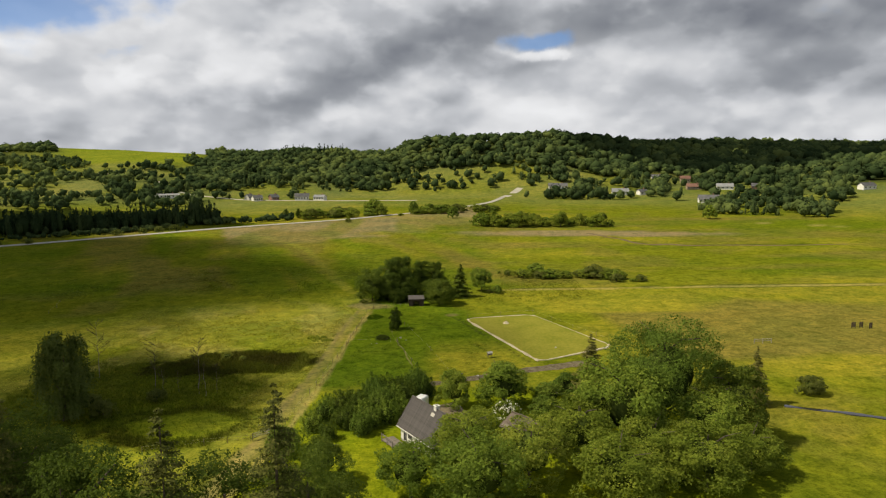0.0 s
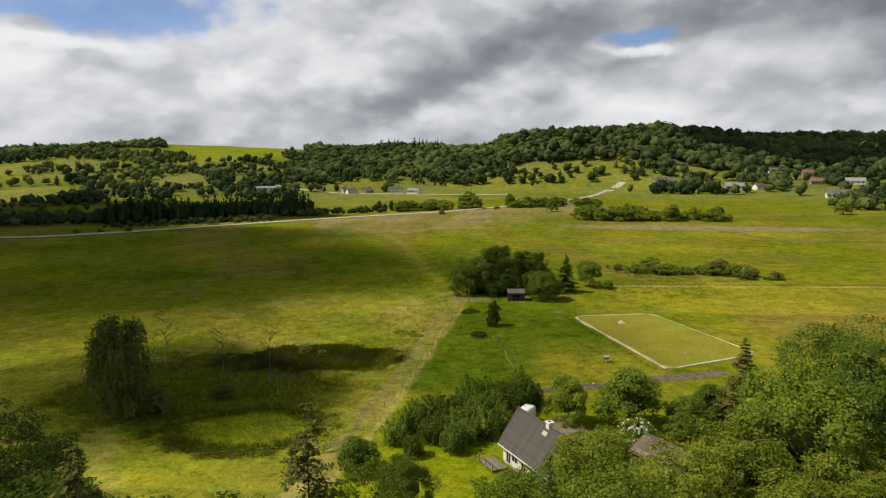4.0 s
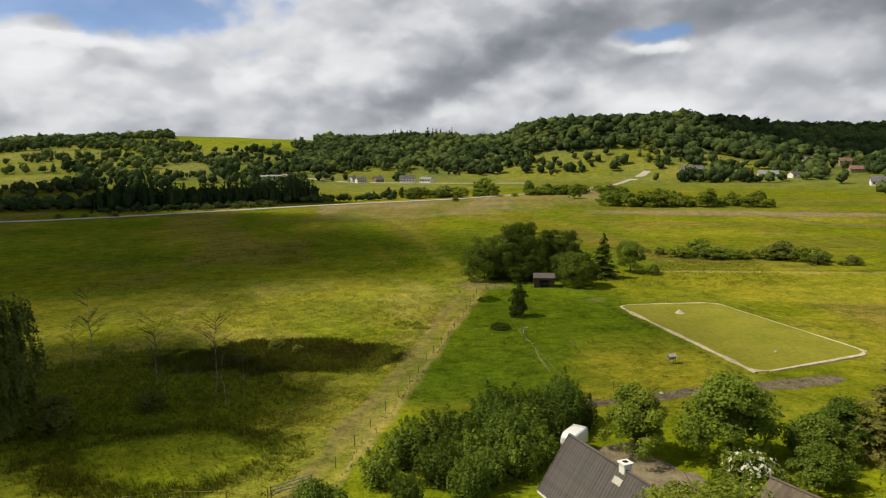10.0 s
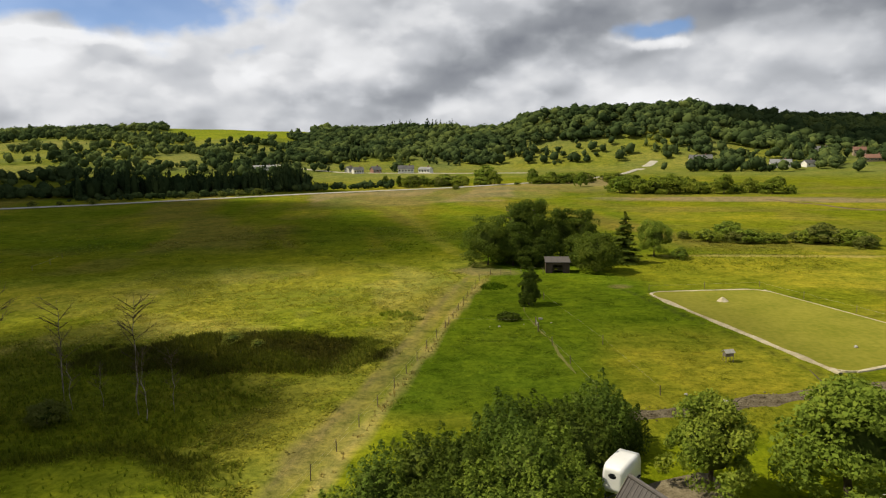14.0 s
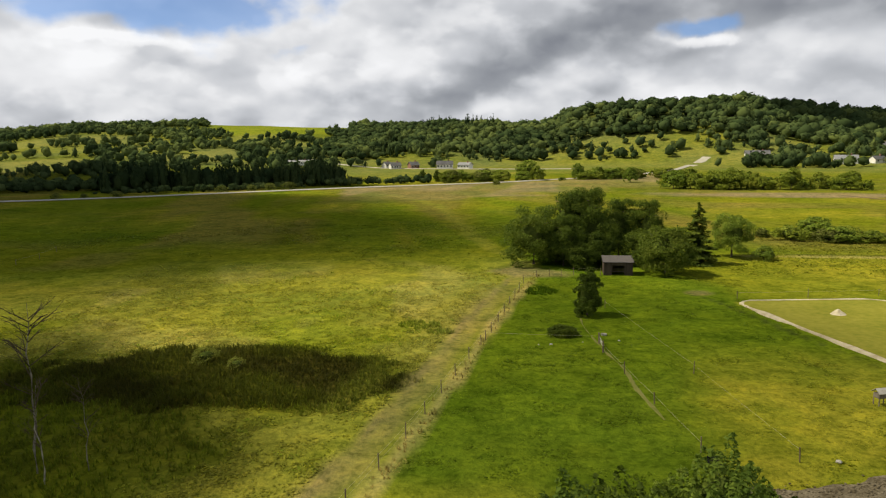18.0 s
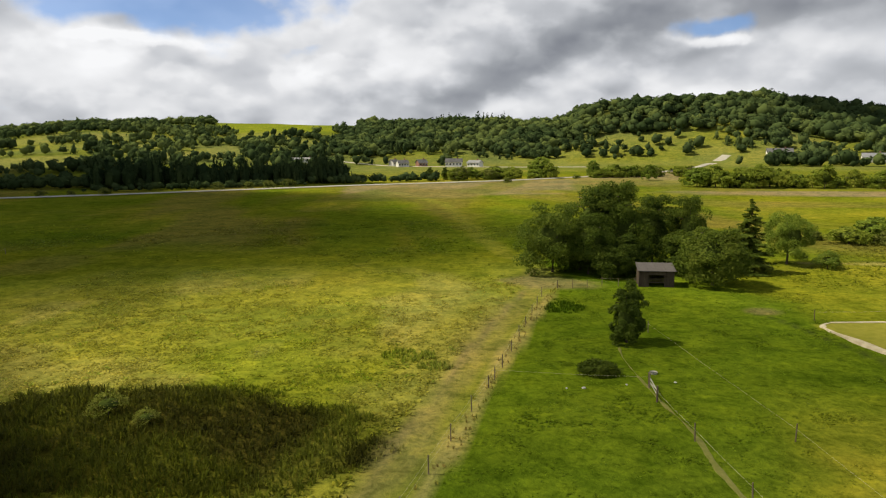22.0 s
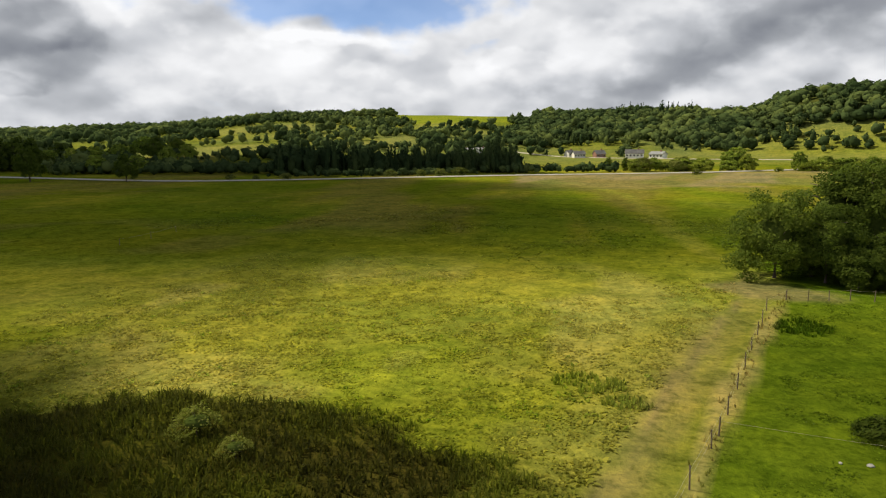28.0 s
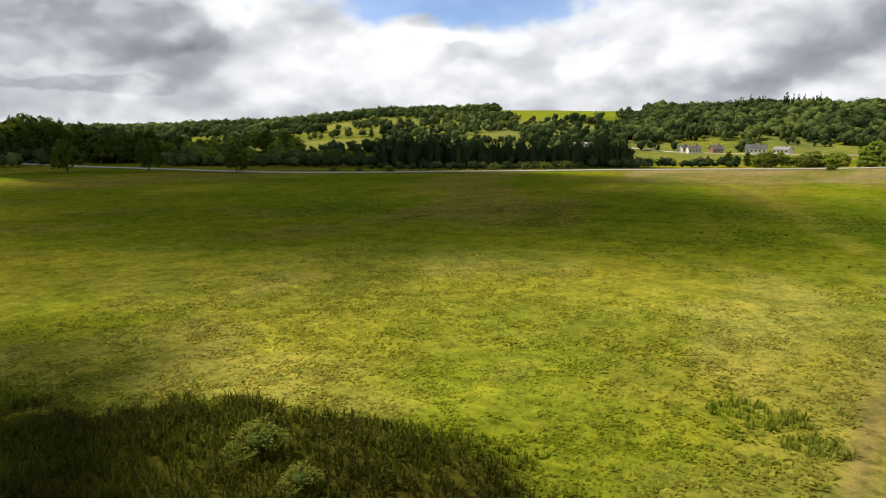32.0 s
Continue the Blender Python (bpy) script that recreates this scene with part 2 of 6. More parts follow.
# ---- materials ----
def material(name, rough=0.8, metal=0.0):
    m = bpy.data.materials.new(name)
    m.use_nodes = True
    nt = m.node_tree
    b = nt.nodes["Principled BSDF"]
    b.inputs["Roughness"].default_value, b.inputs["Metallic"].default_value = rough, metal
    return m, nt, b


def bump(nt, b, height, strength, dist=0.02):
    n = nt.nodes.new("ShaderNodeBump")
    n.inputs["Strength"].default_value, n.inputs["Distance"].default_value = strength, dist
    nt.links.new(height, n.inputs["Height"])
    nt.links.new(n.outputs[0], b.inputs["Normal"])


def plain_mat(name, dark, light, scale, rough=0.8, metal=0.0, relief=0.3, dist=0.01, stretch=(1, 1, 1)):
    """Two tones in grain and stains at two scales."""
    m, nt, b = material(name, rough, metal)
    b.inputs["Specular IOR Level"].default_value = 0.1 if rough > 0.75 else 0.45
    co = nt.nodes.new("ShaderNodeTexCoord").outputs["Object"]
    mp = nt.nodes.new("ShaderNodeMapping")
    mp.inputs["Scale"].default_value = stretch
    nt.links.new(co, mp.inputs[0])
    fine, wide = noise_node(nt, mp.outputs[0], scale, 6).outputs[0], noise_node(nt, mp.outputs[0], scale * 0.12, 3).outputs[0]
    f = calc(nt, "ADD", calc(nt, "MULTIPLY", fine, 0.55), calc(nt, "MULTIPLY", wide, 0.45))
    info = nt.nodes.new("ShaderNodeObjectInfo").outputs["Random"]
    f = calc(nt, "ADD", f, calc(nt, "MULTIPLY", calc(nt, "SUBTRACT", info, 0.5), 0.15))
    nt.links.new(ramp_node(nt, f, [(0.32, dark), (0.68, light)]), b.inputs["Base Color"])
    bump(nt, b, fine, relief, dist)
    return m


def leaf_mat(name, dark, mid, light, through=0.35, patch=0.35, lace=5.5):
    """Sprays of small leaves: each card is broken up into leaves with gaps between them."""
    m, nt, b = material(name, 0.8)
    geo = nt.nodes.new("ShaderNodeNewGeometry")
    co = nt.nodes.new("ShaderNodeTexCoord").outputs["Object"]
    wide = noise_node(nt, co, patch, 2).outputs[0]
    info = nt.nodes.new("ShaderNodeObjectInfo").outputs["Random"]
    f = calc(nt, "ADD", calc(nt, "MULTIPLY", geo.outputs["Random Per Island"], 0.24), calc(nt, "MULTIPLY", wide, 0.72))
    f = calc(nt, "ADD", f, calc(nt, "MULTIPLY", calc(nt, "SUBTRACT", info, 0.5), 0.25))
    col = ramp_node(nt, f, [(0.2, dark), (0.5, mid), (0.85, light)])
    nt.links.new(col, b.inputs["Base Color"])
    b.inputs["Specular IOR Level"].default_value = 0.06
    tr = nt.nodes.new("ShaderNodeBsdfTranslucent")
    nt.links.new(mix_node(nt, 0.5, col, (0.16, 0.24, 0.02)), tr.inputs[0])
    ms = nt.nodes.new("ShaderNodeMixShader")
    ms.inputs[0].default_value = through
    nt.links.new(b.outputs[0], ms.inputs[1])
    nt.links.new(tr.outputs[0], ms.inputs[2])
    gap = nt.nodes.new("ShaderNodeMixShader")
    nt.links.new(calc(nt, "GREATER_THAN", noise_node(nt, co, lace, 2.0, 0.6).outputs[0], 0.57), gap.inputs[0])
    nt.links.new(ms.outputs[0], gap.inputs[1])
    nt.links.new(nt.nodes.new("ShaderNodeBsdfTransparent").outputs[0], gap.inputs[2])
    nt.links.new(gap.outputs[0], nt.nodes["Material Output"].inputs[0])
    return m


def wood_mat(name, dark, mid, light, shift=0.0):
    """Far crowns: a tint for each tree and a little play of light leaves within it."""
    m, nt, b = material(name, 0.9)
    b.inputs["Specular IOR Level"].default_value = 0.0
    geo = nt.nodes.new("ShaderNodeNewGeometry")
    att = nt.nodes.new("ShaderNodeAttribute")
    att.attribute_name = "tint"
    f = calc(nt, "ADD", calc(nt, "MULTIPLY", geo.outputs["Random Per Island"], 0.3), calc(nt, "MULTIPLY", att.outputs["Fac"], 0.75))
    col = ramp_node(nt, f, [(0.12, dark), (0.5, mid), (0.95, light)])
    nt.links.new(col, b.inputs["Base Color"])
    tr = nt.nodes.new("ShaderNodeBsdfTranslucent")
    nt.links.new(col, tr.inputs[0])
    ms = nt.nodes.new("ShaderNodeMixShader")
    ms.inputs[0].default_value = 0.28
    nt.links.new(b.outputs[0], ms.inputs[1])
    nt.links.new(tr.outputs[0], ms.inputs[2])
    nt.links.new(ms.outputs[0], nt.nodes["Material Output"].inputs[0])
    return m


def cloud_mat(name, through, most=None):
    """White cloud that lets a share of the sunlight pass, thinning out to its rim."""
    m, nt, b = material(name, 1.0)
    co = nt.nodes.new("ShaderNodeTexCoord").outputs["Object"]
    nt.links.new(ramp_node(nt, noise_node(nt, co, 0.02, 5).outputs[0], [(0.3, (0.74, 0.75, 0.77)), (0.7, (0.88, 0.88, 0.88))]), b.inputs["Base Color"])
    clear = nt.nodes.new("ShaderNodeBsdfTransparent")
    ms = nt.nodes.new("ShaderNodeMixShader")
    ms.inputs[0].default_value = through
    if most:
        gaps = nt.nodes.new("ShaderNodeMapRange")
        gaps.inputs["From Min"].default_value, gaps.inputs["From Max"].default_value = 0.38, 0.66
        gaps.inputs["To Min"].default_value, gaps.inputs["To Max"].default_value = through, most
        nt.links.new(noise_node(nt, co, 0.035, 5, 0.55).outputs[0], gaps.inputs["Value"])
        gen = nt.nodes.new("ShaderNodeTexCoord").outputs["Generated"]
        sp = nt.nodes.new("ShaderNodeSeparateXYZ")
        nt.links.new(gen, sp.inputs[0])
        u, v = (calc(nt, "MULTIPLY", calc(nt, "SUBTRACT", sp.outputs[i], 0.5), 2.0) for i in (0, 1))
        rim = calc(nt, "SQRT", calc(nt, "ADD", calc(nt, "MULTIPLY", u, u), calc(nt, "MULTIPLY", v, v)))
        rim = calc(nt, "MULTIPLY", calc(nt, "SUBTRACT", rim, 0.6), 2.5, True)
        nt.links.new(calc(nt, "ADD", gaps.outputs[0], calc(nt, "MULTIPLY", calc(nt, "SUBTRACT", 1.0, gaps.outputs[0]), rim)), ms.inputs[0])
    nt.links.new(b.outputs[0], ms.inputs[1])
    nt.links.new(clear.outputs[0], ms.inputs[2])
    nt.links.new(ms.outputs[0], nt.nodes["Material Output"].inputs[0])
    return m


def ground_mat(name="meadow_ground"):
    m, nt, b = material(name, 0.95)
    b.inputs["Specular IOR Level"].default_value = 0.0
    att = nt.nodes.new("ShaderNodeVertexColor")
    att.layer_name = "turf"
    co = nt.nodes.new("ShaderNodeTexCoord").outputs["Object"]
    fine = noise_node(nt, co, 2.6, 6, 0.65).outputs[0]
    clump = noise_node(nt, co, 0.95, 6, 0.65, 0.5).outputs[0]
    wide = noise_node(nt, co, 0.045, 5, 0.6).outputs[0]
    f = calc(nt, "ADD", calc(nt, "MULTIPLY", fine, 0.45), calc(nt, "MULTIPLY", clump, 0.55))
    col = mix_node(nt, 1.0, att.outputs[0], ramp_node(nt, f, [(0.36, (0.52, 0.57, 0.46)), (0.5, (1.0, 1.0, 1.0)), (0.64, (1.42, 1.36, 1.2))]), "MULTIPLY")
    col = mix_node(nt, 1.0, col, ramp_node(nt, wide, [(0.3, (0.78, 0.86, 0.8)), (0.7, (1.22, 1.1, 1.0))]), "MULTIPLY")
    mottle = noise_node(nt, co, 0.27, 5, 0.7, 0.4).outputs[0]
    col = mix_node(nt, 1.0, col, ramp_node(nt, mottle, [(0.34, (0.66, 0.72, 0.64)), (0.5, (1.0, 1.0, 1.0)), (0.66, (1.28, 1.2, 1.1))]), "MULTIPLY")
    nt.links.new(col, b.inputs["Base Color"])
    bump(nt, b, calc(nt, "ADD", fine, calc(nt, "MULTIPLY", clump, 1.5)), 0.8, 0.16)
    return m


def turf_mat(name):
    """Blades in the colour of the turf where they grow."""
    m, nt, b = material(name, 0.7)
    b.inputs["Specular IOR Level"].default_value = 0.05
    att = nt.nodes.new("ShaderNodeVertexColor")
    att.layer_name = "turf"
    geo = nt.nodes.new("ShaderNodeNewGeometry")
    col = mix_node(nt, 1.0, att.outputs[0], ramp_node(nt, geo.outputs["Random Per Island"], [(0.0, (0.8, 0.84, 0.75)), (0.5, (1.0, 1.0, 1.0)), (1.0, (1.4, 1.3, 1.15))]), "MULTIPLY")
    nt.links.new(col, b.inputs["Base Color"])
    tr = nt.nodes.new("ShaderNodeBsdfTranslucent")
    nt.links.new(col, tr.inputs[0])
    ms = nt.nodes.new("ShaderNodeMixShader")
    ms.inputs[0].default_value = 0.6
    nt.links.new(b.outputs[0], ms.inputs[1])
    nt.links.new(tr.outputs[0], ms.inputs[2])
    nt.links.new(ms.outputs[0], nt.nodes["Material Output"].inputs[0])
    return m


M = {
    "ground": ground_mat(),
    "oak": leaf_mat("broad_leaves", (0.076, 0.118, 0.016), (0.165, 0.226, 0.028), (0.305, 0.338, 0.045)),
    "lime": leaf_mat("yellow_green_leaves", (0.090, 0.126, 0.014), (0.182, 0.224, 0.026), (0.315, 0.325, 0.045)),
    "dark": leaf_mat("dark_leaves", (0.027, 0.044, 0.007), (0.058, 0.084, 0.011), (0.115, 0.136, 0.018)),
    "mid": leaf_mat("mid_green_leaves", (0.058, 0.096, 0.014), (0.124, 0.180, 0.025), (0.235, 0.270, 0.038)),
    "grey": leaf_mat("grey_green_leaves", (0.072, 0.082, 0.016), (0.130, 0.144, 0.031), (0.215, 0.222, 0.054)),
    "sage": leaf_mat("willow_leaves", (0.052, 0.070, 0.016), (0.098, 0.124, 0.030), (0.175, 0.196, 0.054)),
    "deep": leaf_mat("deep_green_leaves", (0.036, 0.057, 0.009), (0.076, 0.108, 0.014), (0.148, 0.172, 0.023)),
    "olive": leaf_mat("olive_needles", (0.036, 0.042, 0.010), (0.072, 0.080, 0.018), (0.130, 0.130, 0.030), 0.15),
    "needle": leaf_mat("needles", (0.024, 0.036, 0.008), (0.050, 0.066, 0.014), (0.095, 0.108, 0.022), 0.12),
    "rust": leaf_mat("browned_needles", (0.082, 0.082, 0.020), (0.165, 0.152, 0.040), (0.26, 0.225, 0.066), 0.2),
    # far woods are bluer than near leaves: distance haze put into the colour
    "wood_far": wood_mat("far_woodland_hazed", (0.030, 0.050, 0.019), (0.066, 0.096, 0.034), (0.142, 0.178, 0.050)),
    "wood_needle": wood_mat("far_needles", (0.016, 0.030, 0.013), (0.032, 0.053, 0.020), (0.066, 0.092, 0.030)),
    "bark": plain_mat("bark", (0.045, 0.035, 0.026), (0.14, 0.115, 0.09), 9.0, 0.95, 0, 0.8, 0.03, (1, 1, 0.2)),
    "birchbark": plain_mat("birch_bark", (0.045, 0.036, 0.026), (0.42, 0.38, 0.30), 5.0, 0.85, 0, 0.3, 0.01, (1, 1, 0.5)),
    "deadwood": plain_mat("dead_wood", (0.040, 0.030, 0.018), (0.12, 0.095, 0.06), 8.0, 0.95, 0, 0.6, 0.02, (1, 1, 0.2)),
    "cloud": cloud_mat("thick_cloud", 0.12), "dense_cloud": cloud_mat("dense_cloud", 0.12, 0.30), "thin_cloud": cloud_mat("thin_cloud", 0.42, 0.68), "veil_cloud": cloud_mat("veil_cloud", 0.72, 0.92),
    "road": plain_mat("pale_asphalt", (0.30, 0.285, 0.245), (0.46, 0.43, 0.365), 0.8, 0.9, 0, 0.2),
    "sand": plain_mat("pale_sand", (0.24, 0.20, 0.12), (0.54, 0.48, 0.35), 1.4, 0.95, 0, 0.5, 0.03),
    "earth": plain_mat("trodden_earth", (0.085, 0.062, 0.030), (0.17, 0.13, 0.065), 3.0, 0.95, 0, 0.5, 0.02),
    "arena_sand": plain_mat("grassed_arena_sand", (0.135, 0.144, 0.010), (0.240, 0.222, 0.030), 1.4, 0.95, 0, 0.6, 0.04),
    "trodden": plain_mat("trodden_grass", (0.100, 0.114, 0.018), (0.170, 0.162, 0.048), 3.0, 0.95, 0, 0.5, 0.02),
    "gravel": plain_mat("brown_gravel", (0.070, 0.055, 0.030), (0.27, 0.23, 0.155), 7.0, 0.95, 0, 0.8, 0.04),
    "roof": plain_mat("dark_roof_tile", (0.050, 0.044, 0.043), (0.092, 0.082, 0.079), 2.2, 0.75, 0, 0.3),
    "thatch": plain_mat("weathered_fibre_roof", (0.075, 0.060, 0.046), (0.17, 0.14, 0.11), 1.6, 0.9, 0, 0.5),
    "white": plain_mat("white_paint", (0.62, 0.60, 0.56), (0.80, 0.79, 0.76), 2.5, 0.6, 0, 0.1),
    "shell": plain_mat("white_fibreglass", (0.70, 0.71, 0.72), (0.82, 0.83, 0.84), 1.2, 0.3, 0, 0.02),
    "tarred": plain_mat("dark_weathered_boards", (0.035, 0.027, 0.021), (0.095, 0.072, 0.055), 5.0, 0.9, 0, 0.5, 0.01, (1, 1, 0.15)),
    "pale": leaf_mat("pale_sallow_leaves", (0.10, 0.115, 0.016), (0.17, 0.18, 0.030), (0.25, 0.25, 0.055)),
    "plank": plain_mat("grey_timber", (0.12, 0.10, 0.085), (0.26, 0.23, 0.20), 5.0, 0.9, 0, 0.5, 0.01, (1, 1, 0.15)),
    "post": plain_mat("post_timber", (0.10, 0.075, 0.05), (0.24, 0.19, 0.14), 8.0, 0.9, 0, 0.5, 0.01, (1, 1, 0.2)),
    "felt": plain_mat("grey_felt_roof", (0.06, 0.06, 0.064), (0.15, 0.15, 0.155), 2.0, 0.85, 0, 0.2),
    "red": plain_mat("red_brick_far", (0.18, 0.10, 0.075), (0.30, 0.17, 0.13), 2.0, 0.9),
    "tan": plain_mat("tan_brick_far", (0.24, 0.19, 0.14), (0.40, 0.32, 0.24), 2.0, 0.9), "pale_roof": plain_mat("pale_grey_roof_far", (0.15, 0.155, 0.165), (0.27, 0.275, 0.285), 2.0, 0.7),
    "redroof": plain_mat("red_roof_far", (0.14, 0.08, 0.06), (0.24, 0.13, 0.10), 2.0, 0.8),
    "glass": plain_mat("dark_window_glass", (0.012, 0.014, 0.017), (0.03, 0.034, 0.04), 1.0, 0.08, 0, 0.0),
    "stone": plain_mat("pale_stone", (0.26, 0.25, 0.22), (0.48, 0.46, 0.41), 4.0, 0.85, 0, 0.5),
    "wire": plain_mat("fence_tape", (0.26, 0.25, 0.13), (0.38, 0.36, 0.20), 6.0, 0.6),
    "rubber": plain_mat("black_rubber", (0.012, 0.012, 0.012), (0.028, 0.028, 0.028), 5.0, 0.8),
    "dark_paint": plain_mat("dark_car_paint", (0.02, 0.022, 0.026), (0.035, 0.037, 0.042), 1.0, 0.3),
    # core of the crowns: shade inside the foliage, put into the colour
    "inner": plain_mat("crown_core_shade", (0.034, 0.050, 0.010), (0.080, 0.105, 0.020), 3.0, 1.0, 0, 0.6, 0.1),
    "grass": turf_mat("grass_blades"),
    "blossom": leaf_mat("white_blossom", (0.50, 0.50, 0.36), (0.70, 0.70, 0.55), (0.82, 0.82, 0.70), 0.3),
    "water": plain_mat("peaty_water", (0.010, 0.010, 0.008), (0.022, 0.02, 0.014), 0.5, 0.12, 0, 0.05),
}
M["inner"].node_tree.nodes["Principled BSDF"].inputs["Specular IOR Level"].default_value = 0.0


# ---- building helpers ----
def mesh_of(name, verts, faces, mat):
    me = bpy.data.meshes.new(name)
    me.from_pydata(verts, [], faces)
    if mat is not None:
        me.materials.append(mat)
    return me


def fast_mesh(name, verts, tris, mat):
    """A mesh from numpy arrays of corners and triangles or quads."""
    me = bpy.data.meshes.new(name)
    k = tris.shape[1]
    me.vertices.add(len(verts))
    me.vertices.foreach_set("co", np.ascontiguousarray(verts, np.float32).ravel())
    me.loops.add(tris.size)
    me.loops.foreach_set("vertex_index", np.ascontiguousarray(tris, np.int32).ravel())
    me.polygons.add(len(tris))
    me.polygons.foreach_set("loop_start", np.arange(0, tris.size, k, dtype=np.int32))
    me.update(calc_edges=True)
    me.materials.append(mat)
    return me


def part(name, bm, mat, parent, label=""):
    me = bpy.data.meshes.new(name)
    bm.to_mesh(me)
    bm.free()
    me.materials.append(mat)
    return child(name, me, parent, label)


def child(name, me, parent, label="", m=None):
    ob = new(name, me)
    ob.parent = parent
    if m is not None:
        ob.matrix_basis = m
    if label:
        ob["label"] = label
    return ob


def box(bm, size, at=(0, 0, 0), rz=0.0, bevel=0.0, m=None):
    mat = Matrix.Translation(at) @ Matrix.Rotation(rz, 4, "Z") @ Matrix.Diagonal((*size, 1))
    if m is not None:
        mat = m @ mat
    g = bmesh.ops.create_cube(bm, size=1.0, matrix=mat)
    if bevel:
        es = {e for v in g["verts"] for e in v.link_edges}
        bmesh.ops.bevel(bm, geom=list(es), offset=bevel, segments=2, affect="EDGES")
    return bm


def rod(bm, a, b, r0, r1=None, sides=7):
    a, b = Vector(a), Vector(b)
    q = (b - a).to_track_quat("Z", "Y").to_matrix().to_4x4()
    bmesh.ops.create_cone(bm, cap_ends=True, segments=sides, radius1=r0, radius2=r0 if r1 is None else r1, depth=(b - a).length,
                          matrix=Matrix.Translation((a + b) / 2) @ q)
    return bm


def tube(bm, pts, radii, sides=7):
    """One bent stem through the points, with a radius at each."""
    rings = []
    for k, (p, q) in enumerate(zip(pts, radii)):
        way = (pts[min(k + 1, len(pts) - 1)] - pts[max(k - 1, 0)]).to_track_quat("Z", "Y")
        rings.append([bm.verts.new(p + way @ Vector((math.cos(6.2832 * i / sides) * q, math.sin(6.2832 * i / sides) * q, 0))) for i in range(sides)])
    for a, b in zip(rings[:-1], rings[1:]):
        for i in range(sides):
            bm.faces.new((a[i], a[(i + 1) % sides], b[(i + 1) % sides], b[i]))
    bm.faces.new(rings[0][::-1])
    bm.faces.new(rings[-1])
    return bm


def thing(name, at=(0, 0, 0), rz=0.0, label="", category="", group="", kind=""):
    ob = new(name)
    ob.empty_display_size = 0.5
    ob.matrix_basis = pose(*at, 0, 0, rz)
    return tagged(ob, label, category, group, kind)

# ---- ground: one sheet to the horizon ----
TRACK = [(-17.5, 70.0), (-13.4, 95.0), (-11.6, 118.0), (-10.4, 136.0), (-9.6, 152.0), (-8.3, 168.0), (-6.9, 181.0), (-7.8, 192.0)]
ARENA = [(20.3, 166.7), (38.1, 170.3), (51.5, 139.5), (33.6, 129.0)]
ROAD = [(-620, 235), (-411, 288), (-330, 304), (-232, 306), (-193, 324), (-152, 358), (-107, 397), (-47, 439), (-17, 470), (20, 505), (58, 556), (76, 606)]


def near_line(x, y, line):
    """Distance to a polyline, and the side (positive to its right)."""
    best, side = np.full(np.shape(x), 1e9), np.zeros(np.shape(x))
    for (ax, ay), (bx, by) in zip(line[:-1], line[1:]):
        dx, dy = bx - ax, by - ay
        L = dx * dx + dy * dy
        q = np.clip(((x - ax) * dx + (y - ay) * dy) / L, 0, 1)
        d = np.hypot(x - ax - q * dx, y - ay - q * dy)
        s = ((x - ax) * dy - (y - ay) * dx) / math.sqrt(L)
        side = np.where(d < best, s, side)
        best = np.minimum(best, d)
    return best, side


def oval(x, y, cx, cy, rx, ry, turn=0.0):
    c, s = math.cos(turn), math.sin(turn)
    u, v = (x - cx) * c + (y - cy) * s, -(x - cx) * s + (y - cy) * c
    return np.sqrt((u / rx) ** 2 + (v / ry) ** 2)


def inside(x, y, poly):
    hit = np.zeros(np.shape(x), bool)
    for (ax, ay), (bx, by) in zip(poly, poly[1:] + poly[:1]):
        hit ^= ((ay > y) != (by > y)) & (x < (bx - ax) * (y - ay) / (by - ay + 1e-9) + ax)
    return hit


def marsh_weight(x, y):
    w = (fbm(x * 0.12, y * 0.12, 31, 4) - 0.5) * 0.85 + (fbm(x * 0.8, y * 0.8, 37, 3) - 0.5) * 0.35
    lens = 1 - step(0.86, 1.08, oval(x, y, -29, 130.5, 16.5, 8.6, 0.1) + w)
    rough = 1 - step(0.8, 1.1, oval(x, y, -42, 114, 24, 19) + w)
    rim = 1 - step(0.86, 1.08, oval(x, y, -28.5, 98, 13, 9.5) + w)
    core = 1 - step(0.7, 1.1, oval(x, y, -29, 98.5, 11, 6) + w)
    wet = np.maximum(np.maximum(lens, 0.5 * rough), 0.75 * rim)
    return wet * (1 - 0.85 * core), np.maximum(np.maximum(lens, rough), rim)


PALETTE = {
    "field": (0.120, 0.140, 0.010), "straw": (0.186, 0.194, 0.028), "lush": (0.078, 0.122, 0.007), "marsh": (0.047, 0.044, 0.009),
    "dirt": (0.170, 0.143, 0.064), "verge": (0.270, 0.240, 0.080), "brown": (0.150, 0.132, 0.032), "mauve": (0.200, 0.165, 0.092),
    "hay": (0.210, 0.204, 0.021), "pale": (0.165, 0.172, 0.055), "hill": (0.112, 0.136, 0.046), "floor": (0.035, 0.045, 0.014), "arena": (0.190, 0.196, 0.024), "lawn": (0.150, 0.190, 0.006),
}


